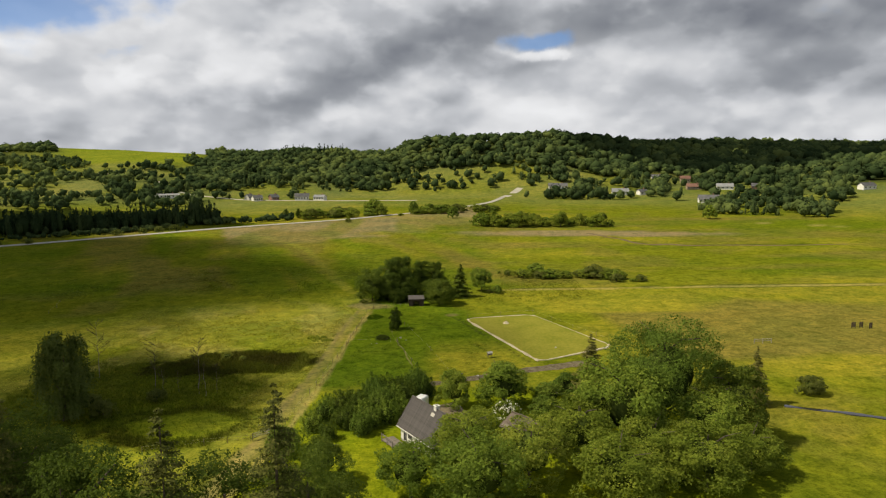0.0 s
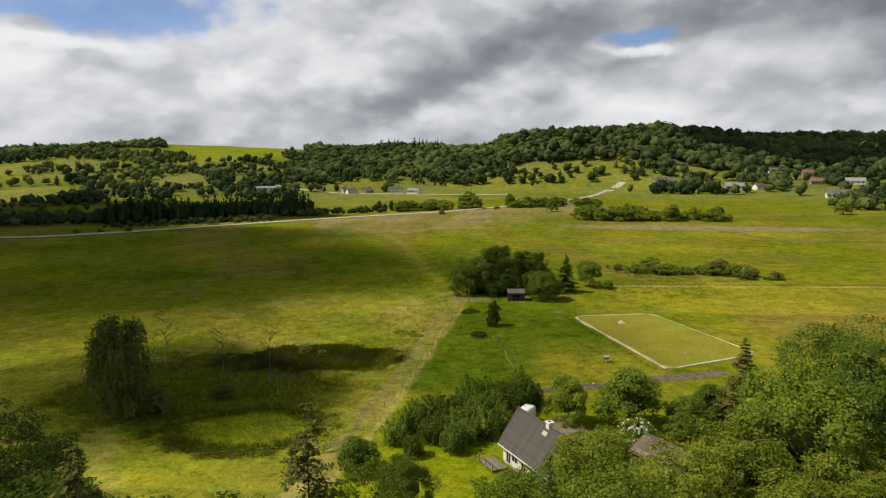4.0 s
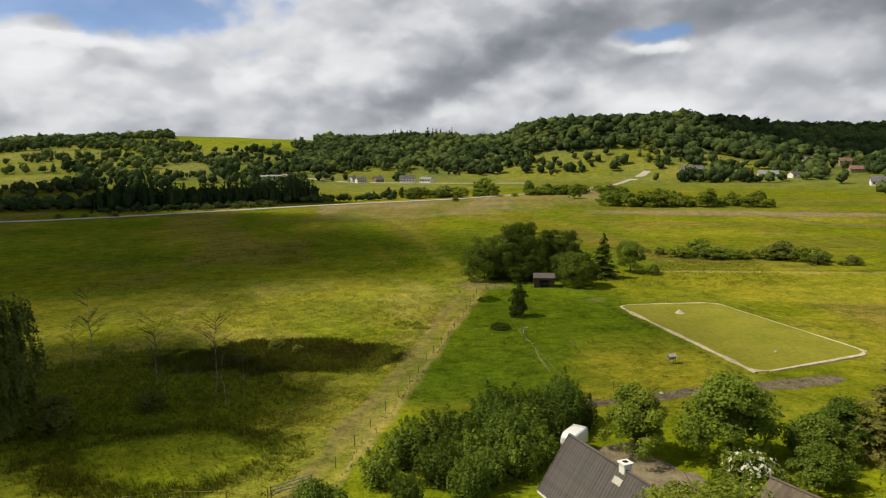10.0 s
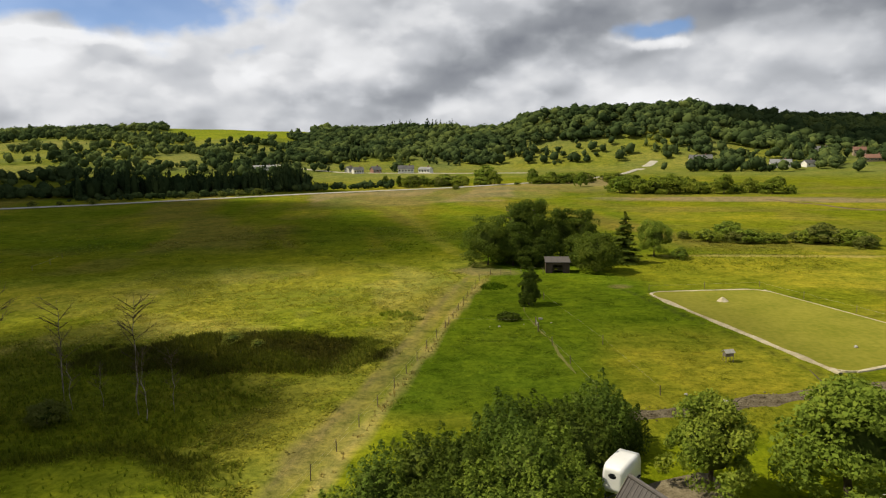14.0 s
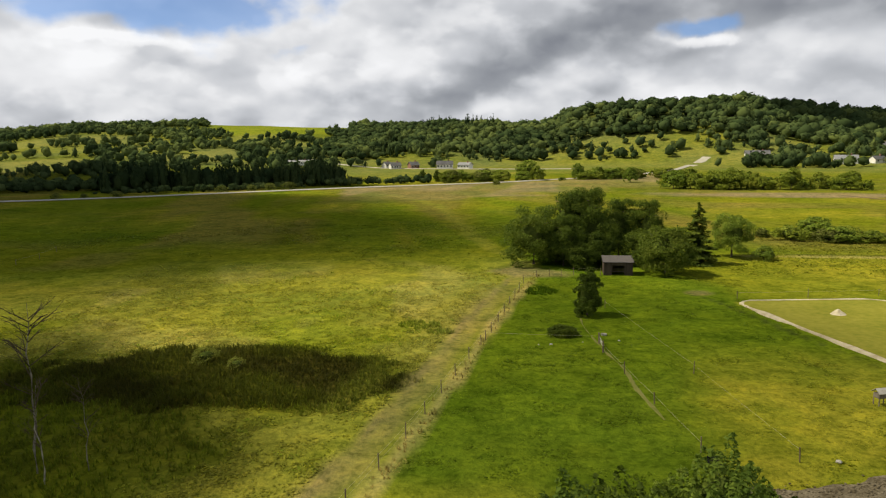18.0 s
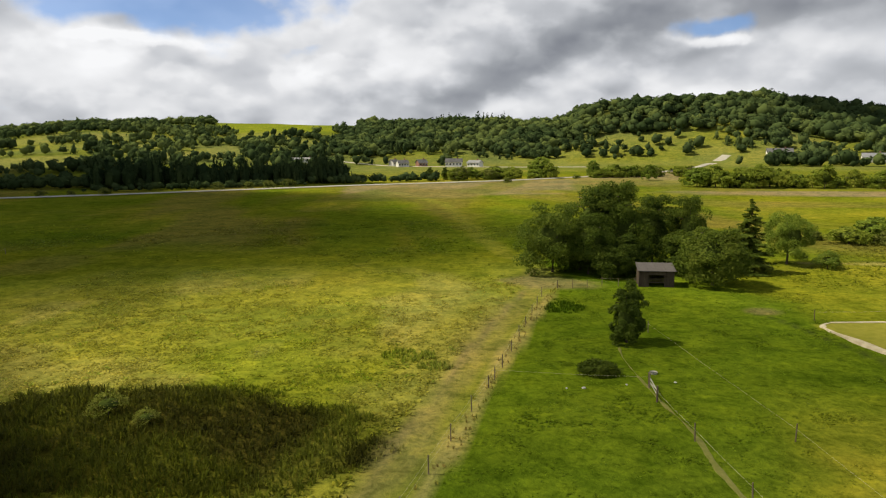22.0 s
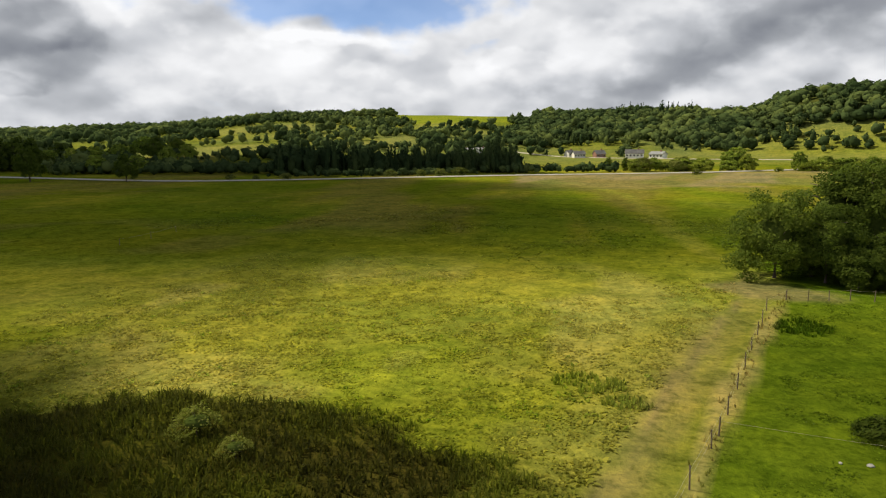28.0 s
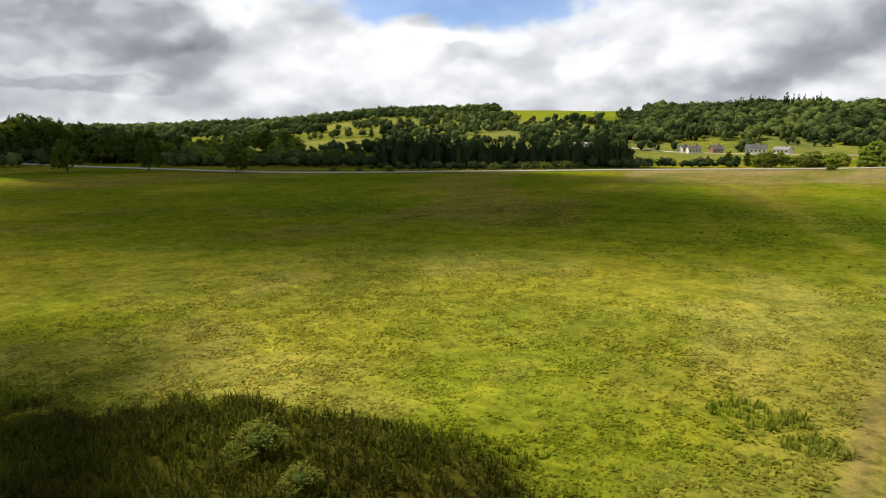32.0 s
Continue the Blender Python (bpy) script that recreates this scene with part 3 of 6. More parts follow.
def turf(x, y):
    """The colour of the turf, by what grows there; the far hill tone also carries painted haze."""
    x, y = np.asarray(x, float), np.asarray(y, float)
    az, r = polar(x, y)
    col = np.empty((len(x), 3))

    def lay(name, w):
        c = np.array(PALETTE[name])
        col[:] = col * (1 - w[:, None]) + c * w[:, None]

    n1, n2, n3 = fbm(x * 0.02, y * 0.02, 3, 4), fbm(x * 0.06, y * 0.06, 9, 4), fbm(x * 0.15, y * 0.15, 13, 3)
    col[:] = PALETTE["field"]
    lay("hay", step(0.48, 0.7, n1) * 0.6)
    lay("brown", step(0.52, 0.72, n2) * 0.45 * (1 - step(420, 520, r)))
    # old mowing strips of the long meadow, running up towards the road
    u, w = x * 0.94 + y * 0.34, -x * 0.34 + y * 0.94
    strip = fbm(u * 0.07 + (n2 - 0.5) * 0.6, w * 0.009, 43, 4)
    long_meadow = step(196, 214, y + (n2 - 0.5) * 24) * (1 - step(20, 60, x)) * (1 - step(380, 430, r))
    lay("brown", long_meadow * step(0.50, 0.66, strip) * 0.7)
    lay("lush", long_meadow * step(0.52, 0.38, strip) * 0.6)
    lay("marsh", long_meadow * step(0.50, 0.62, fbm(u * 0.03, w * 0.008, 47, 4)) * 0.22)
    old_path = near_line(x, y, [(-7, 194), (-15, 208), (-22, 230), (-28.7, 252), (-44, 302), (-56.5, 323), (-75, 352)])[0]
    lay("straw", (1 - step(0.6, 2.4, old_path + (n3 - 0.5) * 3.0)) * 0.6)
    td, ts = near_line(x, y, TRACK)
    # mown, tufted pasture to the west of the track
    ragged = (n2 - 0.5) * 40
    west = (ts < 1) & (y < 320)
    pasture = west * (1 - step(176, 196, y + ragged * 0.6 + np.clip(-x - 30, 0, 100) * 0.30)) * (1 - step(60, 100, -x + ragged))
    lay("straw", pasture * (0.55 + 0.45 * step(0.35, 0.65, n3)))
    lay("lawn", pasture * step(0.46, 0.62, fbm(x * 0.05, y * 0.05, 23, 4)) * 0.45)
    lay("verge", pasture * step(0.52, 0.66, fbm(x * 0.09 + y * 0.02, y * 0.05, 27, 4)) * 0.35)
    wet, damp = marsh_weight(x, y)
    lay("lawn", damp * 0.55)
    lay("marsh", wet * (0.8 + 0.2 * step(0.3, 0.6, n3)))
    # green paddock to the east of the track
    east = step(0.5, 2.0, ts) * (y < 204) * (y > 60)
    paddock = east * (1 - step(20, 27, x - (166 - y) * 0.30 + (n3 - 0.5) * 5)) * step(112, 117, y)
    lay("lush", paddock * 0.9)
    lay("hay", paddock * step(8, 14, x - (y - 120) * 0.05) * (1 - step(138, 150, y)) * (0.5 + 0.4 * step(0.4, 0.6, n3)))
    lay("lawn", east * (1 - step(110, 117, y)) * (1 - step(45, 60, x)) * 0.8)
    lay("hay", east * (y > 117) * step(30, 70, x + (n2 - 0.5) * 50) * 0.6)
    lay("brown", step(52, 60, x - (166 - y) * 0.2) * (1 - step(120, 160, x)) * step(128, 134, y + (n2 - 0.5) * 10) * (1 - step(176, 190, y + (n2 - 0.5) * 20)) * 0.85)
    lay("hay", step(38, 46, x) * (1 - step(78, 90, x)) * step(170, 174, y) * (1 - step(186, 190, y)) * 0.9)
    east_far = step(205, 220, y) * step(10, 50, x) * (1 - step(420, 480, r))
    lay("brown", east_far * step(0.46, 0.60, fbm(x * 0.010 + 3, y * 0.045, 57, 4)) * 0.6)
    lay("lush", east_far * step(0.52, 0.64, fbm(x * 0.012, y * 0.035, 59, 4)) * 0.5)
    # thin darker line running along the west side of the arena
    worn = near_line(x, y, [(16.5, 170), (18.6, 166), (31.9, 128.4)])[0]
    lay("floor", (1 - step(0.2, 0.6, worn + (n3 - 0.5) * 0.7)) * 0.6)
    lay("dirt", (1 - step(0.5, 1.2, oval(x, y, 17.0, 171.2, 2.0, 1.8) + (n3 - 0.5))) * 0.7)
    lay("arena", inside(x, y, ARENA) * 1.0)
    lay("dirt", (1 - step(0.6, 2.2, td + (n3 - 0.5) * 2.8)) * step(66, 74, y) * (0.4 - 0.2 * step(140, 165, y)))
    lay("dirt", (1 - step(0.15, 0.45, np.abs(td - 0.75) + (n3 - 0.5) * 0.5)) * step(66, 74, y) * 0.6)
    lay("straw", (1 - step(2.6, 3.4, td + (n3 - 0.5) * 0.8)) * (ts > 0) * step(66, 74, y) * 0.75)
    lay("verge", (1 - step(0.3, 0.9, np.abs(td - 2.6) + (n3 - 0.5) * 1.0)) * (ts > 0) * step(66, 74, y) * (1 - step(172, 180, y)) * 0.95)
    lay("dirt", (1 - step(0.5, 1.8, td - 0.4 + (n3 - 0.5) * 2.0)) * step(66, 74, y) * (0.42 - 0.22 * step(138, 156, y)))
    lay("verge", (1 - step(0.6, 1.5, td + (n3 - 0.5))) * (1 - step(84, 92, y)) * step(50, 60, y) * 0.9)
    lay("straw", (1 - step(0.5, 2.5, np.abs(td - 4.5))) * (ts < 0) * step(66, 74, y) * 0.5)
    lay("dirt", (1 - step(0.6, 1.1, oval(x, y, -4.5, 183, 7, 4.5) + (n3 - 0.5))) * 0.8)
    bank_d, _ = near_line(x, y, [(30, 203.5), (60, 204.5), (90, 205.3), (155, 205.8), (320, 212)])
    lay("verge", (1 - step(0.6, 1.6, bank_d + (n3 - 0.5) * 1.5)) * 0.8)
    lay("floor", (1 - step(0.3, 0.9, np.abs(bank_d - 2.2) + (n3 - 0.5))) * (y > 203) * 0.5)
    path_d, _ = near_line(x, y, [(205, 395), (240, 372), (300, 330), (360, 300)])
    lay("verge", (1 - step(0.8, 2.0, path_d + (n3 - 0.5))) * 0.7)
    lay("floor", (1 - step(0.5, 1.2, near_line(x, y, [(95, 352), (105, 325), (113, 305), (129, 301), (146, 301), (200, 300)])[0] + (n3 - 0.5) * 1.2)) * 0.6)
    # bands of rough grass before the road, and the far fields
    rd, rs = near_line(x, y, ROAD)
    before = (rs > 0) & (rd < 105) & (az > -6) & (az < 18)
    lay("mauve", before * (1 - step(70, 100, rd + (n2 - 0.5) * 60)) * (0.35 + 0.5 * step(0.4, 0.62, vnoise(x * 0.05, y * 0.012, 41))))
    lay("mauve", (1 - step(0.7, 1.05, oval(x, y, 95, 352, 75, 14, -0.15) + (n2 - 0.5) * 0.8)) * 1.0)
    lay("hay", (1 - step(0.75, 1.1, oval(x, y, -60, 455, 70, 22, 0.45))) * 0.6)
    # hill tone is greyed and blued, with the haze of distance in its colour
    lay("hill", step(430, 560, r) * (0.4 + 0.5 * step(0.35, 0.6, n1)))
    lay("straw", step(480, 600, r) * step(0.5, 0.62, fbm(x * 0.012, y * 0.012, 51, 3)) * 0.5)
    lay("brown", step(440, 500, r) * (1 - step(600, 700, r)) * step(30, 36, az) * step(0.5, 0.6, fbm(x * 0.014, y * 0.014, 77, 3)) * 0.6)
    lay("floor", step(655, 700, r) * (1 - step(17.5, 19, az)) * (0.75 + 0.2 * step(0.4, 0.6, n2)))
    lay("floor", step(30, 33, az) * step(820, 870, r) * 0.8)
    for ca, cd, wa, wd in CLEARINGS:
        lay("pale", (1 - step(0.6, 1.3, ((az - ca) / wa) ** 2 + ((r - cd) / wd) ** 2 + (n2 - 0.5))) * (0.35 + 0.35 * step(20, 24, az)))
    top = step(760, 820, r) * step(17.5, 19.5, az) * (1 - step(28, 30, az))
    lay("lawn", top * 0.7)
    return col * (0.86 + 0.28 * fbm(x * 0.33, y * 0.33, 19, 3))[:, None]


def spaced(lo, a, b, hi, fine, grow):
    mid = list(np.arange(a, b, fine))
    up, s = [b], fine
    while up[-1] < hi:
        s = min(s * grow, 60)
        up.append(up[-1] + s)
    down, s = [a], fine
    while down[-1] > lo:
        s = min(s * grow, 60)
        down.append(down[-1] - s)
    return np.array(sorted(set(down[1:] + mid + up)))


gx, gy = spaced(-2600, -72, 60, 2600, 0.75, 1.045), spaced(-1500, 66, 186, 3300, 0.75, 1.035)
X, Y = np.meshgrid(gx, gy)
xx, yy = X.ravel(), Y.ravel()
zz = ground_z(xx, yy)
wet, damp = marsh_weight(xx, yy)
td, ts = near_line(xx, yy, TRACK)
near = 1 - step(150, 260, np.hypot(xx, yy - 130))
zz = zz + near * ((fbm(xx * 0.5, yy * 0.5, 61, 3) - 0.5) * 0.16 - damp * 0.12 - (1 - step(1.2, 2.4, td)) * 0.05)
ny, nx = X.shape
idx = np.arange(nx * ny).reshape(ny, nx)
quads = np.stack([idx[:-1, :-1], idx[:-1, 1:], idx[1:, 1:], idx[1:, :-1]], -1).reshape(-1, 4)
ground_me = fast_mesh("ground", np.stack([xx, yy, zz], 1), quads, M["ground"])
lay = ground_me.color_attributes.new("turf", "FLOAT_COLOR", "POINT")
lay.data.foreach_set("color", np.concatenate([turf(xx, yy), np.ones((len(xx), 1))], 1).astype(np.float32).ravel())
ground_me.polygons.foreach_set("use_smooth", np.ones(len(quads), bool))
tagged(new("ground", ground_me), "meadows, pasture and hillside of the valley in summer grass", "ground", kind="structure")

# ---- clouds overhead, out of the picture, that shade parts of the valley ----
def cloud_mass(at, size, seed, mat="cloud"):
    r = random.Random(seed)
    bm = bmesh.new()
    for k in range(26):
        a, q = r.uniform(0, 6.283), math.sqrt(r.random())
        s = r.uniform(0.26, 0.42)
        c = (math.cos(a) * q * 0.72 * size[0], math.sin(a) * q * 0.72 * size[1], r.uniform(-0.2, 0.5) * size[2])
        bmesh.ops.create_icosphere(bm, subdivisions=3, radius=1.0, matrix=Matrix.Translation(c) @ Matrix.Diagonal((s * size[0], s * size[1], size[2] * r.uniform(0.6, 1.0), 1)))
    for v in bm.verts:
        v.co += noise.noise_vector(v.co * 0.02) * 16 + noise.noise_vector(v.co * 0.06) * 6
    me = bpy.data.meshes.new("cloud")
    bm.to_mesh(me)
    bm.free()
    me.materials.append(M[mat])
    ob = new("cloud", me)
    ob.location = at
    return tagged(ob, "grey-bottomed summer cumulus cloud drifting over the valley", "cloud", "clouds over the valley", "structure")


def over(x, y, h):
    """The place at height h on the line from the ground at x, y to the sun."""
    return (x + SUN_WAY.x / SUN_WAY.z * h, y + SUN_WAY.y / SUN_WAY.z * h, h)


def cloud_veil(at, size, mat):
    """A thin torn sheet of cloud."""
    bm = bmesh.new()
    bmesh.ops.create_icosphere(bm, subdivisions=5, radius=1.0, matrix=Matrix.Diagonal((*size, 1)))
    for v in bm.verts:
        v.co += Vector((1, 1, 0.3)) * noise.noise(v.co * 0.03 + Vector(at) * 0.01) * 14 + noise.noise_vector(v.co * 0.08) * 4
    me = bpy.data.meshes.new("cloud")
    bm.to_mesh(me)
    bm.free()
    me.materials.append(M[mat])
    ob = new("cloud", me)
    ob.location = at
    return tagged(ob, "thin torn veil of cloud drifting over the meadow", "cloud", "clouds over the valley", "structure")


cloud_veil(over(-122, 232, 540), (132, 80, 16), "dense_cloud")
cloud_veil(over(-165, 312, 560), (115, 54, 14), "dense_cloud")
cloud_veil(over(-47, 118, 470), (33, 30, 12), "dense_cloud")
cloud_veil(over(-28, 60, 480), (36, 22, 9), "thin_cloud")
cloud_veil(over(-92, 165, 520), (56, 40, 9), "thin_cloud")
cloud_veil(over(8, 143, 500), (32, 40, 9), "veil_cloud")
cloud_mass(over(430, 1010, 560), (330, 260, 60), 4)
cloud_mass(over(-305, 330, 540), (150, 110, 45), 5)
cloud_mass(over(-225, 425, 560), (125, 62, 40), 6)

# ---- plants ----
def unit(v):
    return v / np.maximum(np.linalg.norm(v, axis=-1, keepdims=True), 1e-9)


def leaf_cards(centres, outward, size, r, spread=0.9):
    """One bent four-cornered leaf spray at each centre, facing roughly outward."""
    n = len(centres)
    nor = unit(outward + r.normal(0, spread * 0.5, (n, 3)))
    t = unit(np.cross(nor, r.normal(0, 1, (n, 3))))
    b = np.cross(nor, t)
    s = size * r.uniform(0.6, 1.35, (n, 1))
    k = r.uniform(0.42, 0.8, (n, 1))
    p = np.stack([centres - t * s, centres + b * s * k - nor * s * 0.18, centres + t * s - nor * s * 0.30, centres - b * s * k - nor * s * 0.18], 1)
    return p.reshape(-1, 3), np.arange(4 * n).reshape(n, 4)


def blob_template(sub):
    bm = bmesh.new()
    bmesh.ops.create_icosphere(bm, subdivisions=sub, radius=1.0)
    v = np.array([p.co[:] for p in bm.verts])
    f = np.array([[q.index for q in p.verts] for p in bm.faces])
    bm.free()
    return v, f


BLOB1, BLOB2 = blob_template(1), blob_template(2)


def crown_mesh(name, mat, seed, height, radius, base, clumps=70, leaves=60, leaf=0.30, shape="round", droop=0.0):
    """A crown: clumps of leaf sprays set over an uneven outline, dense inside and ragged at the rim."""
    r = np.random.default_rng(seed)
    d = unit(r.normal(0, 1, (clumps, 3)))
    d[:, 2] = np.where(d[:, 2] < -0.86, -d[:, 2], d[:, 2])
    q = r.uniform(0.62, 1.0, (clumps, 1)) * (0.82 + 0.36 * vnoise(d[:, :1] * 2.3 + 5 + seed, d[:, 1:2] * 2.3 + d[:, 2:] * 1.7 + 9))
    half = (height - base) / 2
    mid = base + half
    if shape == "cone":
        h = r.uniform(0, 1, (clumps, 1)) ** 1.2
        a = r.uniform(0, 6.283, (clumps, 1))
        rad = radius * (1.02 - h) * r.uniform(0.75, 1.05, (clumps, 1))
        c = np.concatenate([np.cos(a) * rad, np.sin(a) * rad, base + h * (height - base)], 1)
        out = unit(np.concatenate([np.cos(a), np.sin(a), np.full_like(a, 0.35)], 1))
    else:
        c = d * q * np.array([radius, radius, half]) + np.array([0, 0, mid])
        low = np.clip((mid - c[:, 2]) / half, 0, 1)
        c[:, :2] *= (1 + 0.45 * low * low)[:, None]
        if shape == "egg":
            c[:, :2] *= (1.12 - 0.5 * step(base, height, c[:, 2]))[:, None]
        out = d
    cr = radius * r.uniform(0.20, 0.36, (clumps, 1)) * (0.55 if shape == "cone" else 1.0)
    face = unit(out + np.array([0, 0, 0.45]))
    pts = unit(r.normal(0, 1, (clumps, leaves, 3)))
    pts = np.where((pts * face[:, None]).sum(-1, keepdims=True) < -0.15, -pts, pts)
    place = c[:, None] + pts * cr[:, None] * r.uniform(0.66, 1.14, (clumps, leaves, 1)) * np.array([1, 1, 0.75])
    if droop:
        place[..., 2] -= droop * r.uniform(0, 1, (clumps, leaves)) ** 2 * np.linalg.norm(place[..., :2], axis=-1) / radius
        place[..., 2] = np.maximum(place[..., 2], 0.5)
    look_out = unit(pts + 0.7 * out[:, None] + np.array([0, 0, 0.35]))
    v, f = leaf_cards(place.reshape(-1, 3), look_out.reshape(-1, 3), leaf, r, 1.0)
    if shape == "cone" or droop:
        return fast_mesh(name, v, f, mat)
    # solid core that closes the crown, coloured as the shade between the leaves
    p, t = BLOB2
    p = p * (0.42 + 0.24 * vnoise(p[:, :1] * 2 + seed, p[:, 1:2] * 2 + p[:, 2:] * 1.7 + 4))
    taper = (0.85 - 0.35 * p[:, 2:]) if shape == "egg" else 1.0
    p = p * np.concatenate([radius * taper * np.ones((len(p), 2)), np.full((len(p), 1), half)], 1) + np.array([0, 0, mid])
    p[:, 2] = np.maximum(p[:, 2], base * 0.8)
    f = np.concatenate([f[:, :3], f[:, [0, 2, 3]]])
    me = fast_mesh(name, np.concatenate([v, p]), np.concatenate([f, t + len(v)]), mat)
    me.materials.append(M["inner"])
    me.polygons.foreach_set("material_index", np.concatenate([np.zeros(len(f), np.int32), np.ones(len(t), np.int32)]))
    return me


def conifer_mesh(name, mat, seed, height, radius, base, whorls=15, arms=8, sprays=26, leaf=0.16, gaps=0.12, taper=0.85):
    """A conifer crown: whorls of drooping branches set with flat needle sprays, some of them missing."""
    r = np.random.default_rng(seed)
    at, out = [], []
    for k in range(whorls):
        h = k / (whorls - 1)
        z = base + (height - base) * h ** 0.92
        reach = radius * (1.0 - h) ** taper + 0.24
        for j in range(max(4, int(arms * (1 - 0.4 * h)))):
            if r.random() < gaps:
                continue
            a = j * 6.283 / arms + k * 1.1 + r.uniform(-0.3, 0.3)
            ln = reach * r.uniform(0.65, 1.12)
            n = max(14, int(sprays * ln / radius))
            q = r.uniform(0.12, 1.0, n)
            side = r.normal(0, 0.16, n) * ln * (1.1 - q * 0.5)
            at.append(np.stack([np.cos(a) * q * ln - np.sin(a) * side, np.sin(a) * q * ln + np.cos(a) * side, z - 0.30 * ln * q**1.5 + 0.16 * ln * q**4 + r.normal(0, 0.05, n)], 1))
            out.append(np.tile([np.cos(a) * 0.45, np.sin(a) * 0.45, 0.9], (n, 1)))
    v, f = leaf_cards(np.concatenate(at), np.concatenate(out), leaf, r, 0.7)
    return fast_mesh(name, v, f, mat)


def trunk_mesh(name, mat, seed, height, girth, base, radius, limbs=7):
    r = random.Random(seed)
    bm = bmesh.new()
    lean = (Vector((r.uniform(-0.06, 0.06), r.uniform(-0.06, 0.06), 1)) if limbs else Vector((0, 0, 1))) * height
    pts = [Vector((0, 0, -0.3))]
    for k in range(1, 5):
        pts.append(lean * (k / 4 * 0.86) + Vector((r.uniform(-1, 1), r.uniform(-1, 1), 0)) * girth * 0.6)
    tube(bm, pts, [girth * (1 - k * 0.2) for k in range(5)], 8)
    for k in range(limbs):
        h = r.uniform(max(base * 0.6, 0.12 * height), 0.75 * height)
        a = k * 2.4 + r.uniform(-0.4, 0.4)
        s = lean * (h / height)
        e = s + Vector((math.cos(a) * radius * 0.75, math.sin(a) * radius * 0.75, r.uniform(0.12, 0.3) * height))
        mid = s.lerp(e, 0.5) + Vector((0, 0, 0.05 * height))
        rod(bm, s, mid, girth * 0.42, girth * 0.26, 6)
        rod(bm, mid, e, girth * 0.26, girth * 0.08, 6)
    me = bpy.data.meshes.new(name)
    bm.to_mesh(me)
    bm.free()
    me.materials.append(mat)
    return me


def willow_mesh(name, mat, seed, height, radius, boughs=86, strands=13):
    """A weeping crown: boughs at uneven heights, each with a curtain of hanging leafy strands."""
    r = np.random.default_rng(seed)
    at, out = [], []
    for k in range(boughs):
        h = r.uniform(0.17, 1.0)
        a = k * 2.4 + r.uniform(-0.5, 0.5)
        reach = radius * (0.15 + 0.85 * math.sqrt(max(0.0, 1 - ((h - 0.55) / 0.46) ** 2))) * r.uniform(0.2, 1.0) ** 0.7
        c = np.array([math.cos(a) * reach + 0.5 * h, math.sin(a) * reach, h * height])
        for j in range(strands):
            s = c + r.normal(0, 1, 3) * np.array([0.5, 0.5, 0.28])
            ln = min(r.uniform(0.9, 3.8), s[2] - 1.0)
            n = max(6, int(ln * 7))
            q = np.sort(r.uniform(0, 1, n))
            d = np.array([math.cos(a), math.sin(a), 0.0])
            at.append(s + d * (0.35 * np.sqrt(q))[:, None] + np.array([0, 0, -1.0]) * (q * ln)[:, None] + r.normal(0, 0.07, (n, 3)))
            out.append(np.tile(d + np.array([0, 0, 0.5]), (n, 1)) + r.normal(0, 0.25, (n, 3)))
    v, f = leaf_cards(np.concatenate(at), unit(np.concatenate(out)), 0.19, r, 0.7)
    return fast_mesh(name, v, f, mat)


def shoot_mesh(name, mat, seed, height, radius, shoots=20, leaves=190, leaf=0.10):
    """A bush of many upright leafy shoots, pointed at their tips and of uneven height."""
    r = np.random.default_rng(seed)
    at, out = [], []
    for k in range(shoots):
        a, q = k * 2.4, math.sqrt((k + 0.5) / shoots)
        foot = np.array([math.cos(a) * q * radius * 0.75, math.sin(a) * q * radius * 0.75, 0.0])
        top = foot * 1.25 + np.array([0, 0, height * (1.05 - 0.42 * q * q) * r.uniform(0.78, 1.1)])
        h = r.uniform(0.0, 1.0, leaves) ** 0.85
        girth = radius * 0.46 * np.sqrt(np.clip(1.0 - h, 0.02, 1)) * (0.6 + 0.4 * h)
        b, w = r.uniform(0, 6.283, leaves), r.uniform(0.5, 1.0, leaves)
        side = np.stack([np.cos(b), np.sin(b), np.full(leaves, 0.25)], 1)
        at.append(foot + (top - foot) * h[:, None] + side * (girth * w)[:, None])
        out.append(side + np.array([0, 0, 0.5]) + 0.5 * unit(foot + 1e-6))
    v, f = leaf_cards(np.concatenate(at), unit(np.concatenate(out)), leaf, r, 0.9)
    # solid core in the dark colour painted for shade among the shoots
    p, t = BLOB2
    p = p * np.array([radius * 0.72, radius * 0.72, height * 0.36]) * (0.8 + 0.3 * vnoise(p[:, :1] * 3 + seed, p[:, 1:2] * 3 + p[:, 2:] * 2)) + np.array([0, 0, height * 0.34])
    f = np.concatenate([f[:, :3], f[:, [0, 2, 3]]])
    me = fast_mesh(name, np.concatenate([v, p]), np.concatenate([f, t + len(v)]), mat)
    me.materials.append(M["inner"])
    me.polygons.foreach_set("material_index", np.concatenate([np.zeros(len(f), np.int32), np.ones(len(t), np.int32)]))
    return me


TREES = {}


def tree_kind(key, mat, seed, height, radius, base, clumps=70, leaves=60, leaf=0.30, shape="round", droop=0.0, bark="bark", girth=None, limbs=7):
    """Meshes of one kind of tree, shared by all that look like it."""
    g = girth or 0.028 * height
    TREES[key] = (trunk_mesh("trunk", M[bark], seed, height, g, base, radius, limbs), crown_mesh("crown", M[mat], seed, height, radius, base, clumps, leaves, leaf, shape, droop))


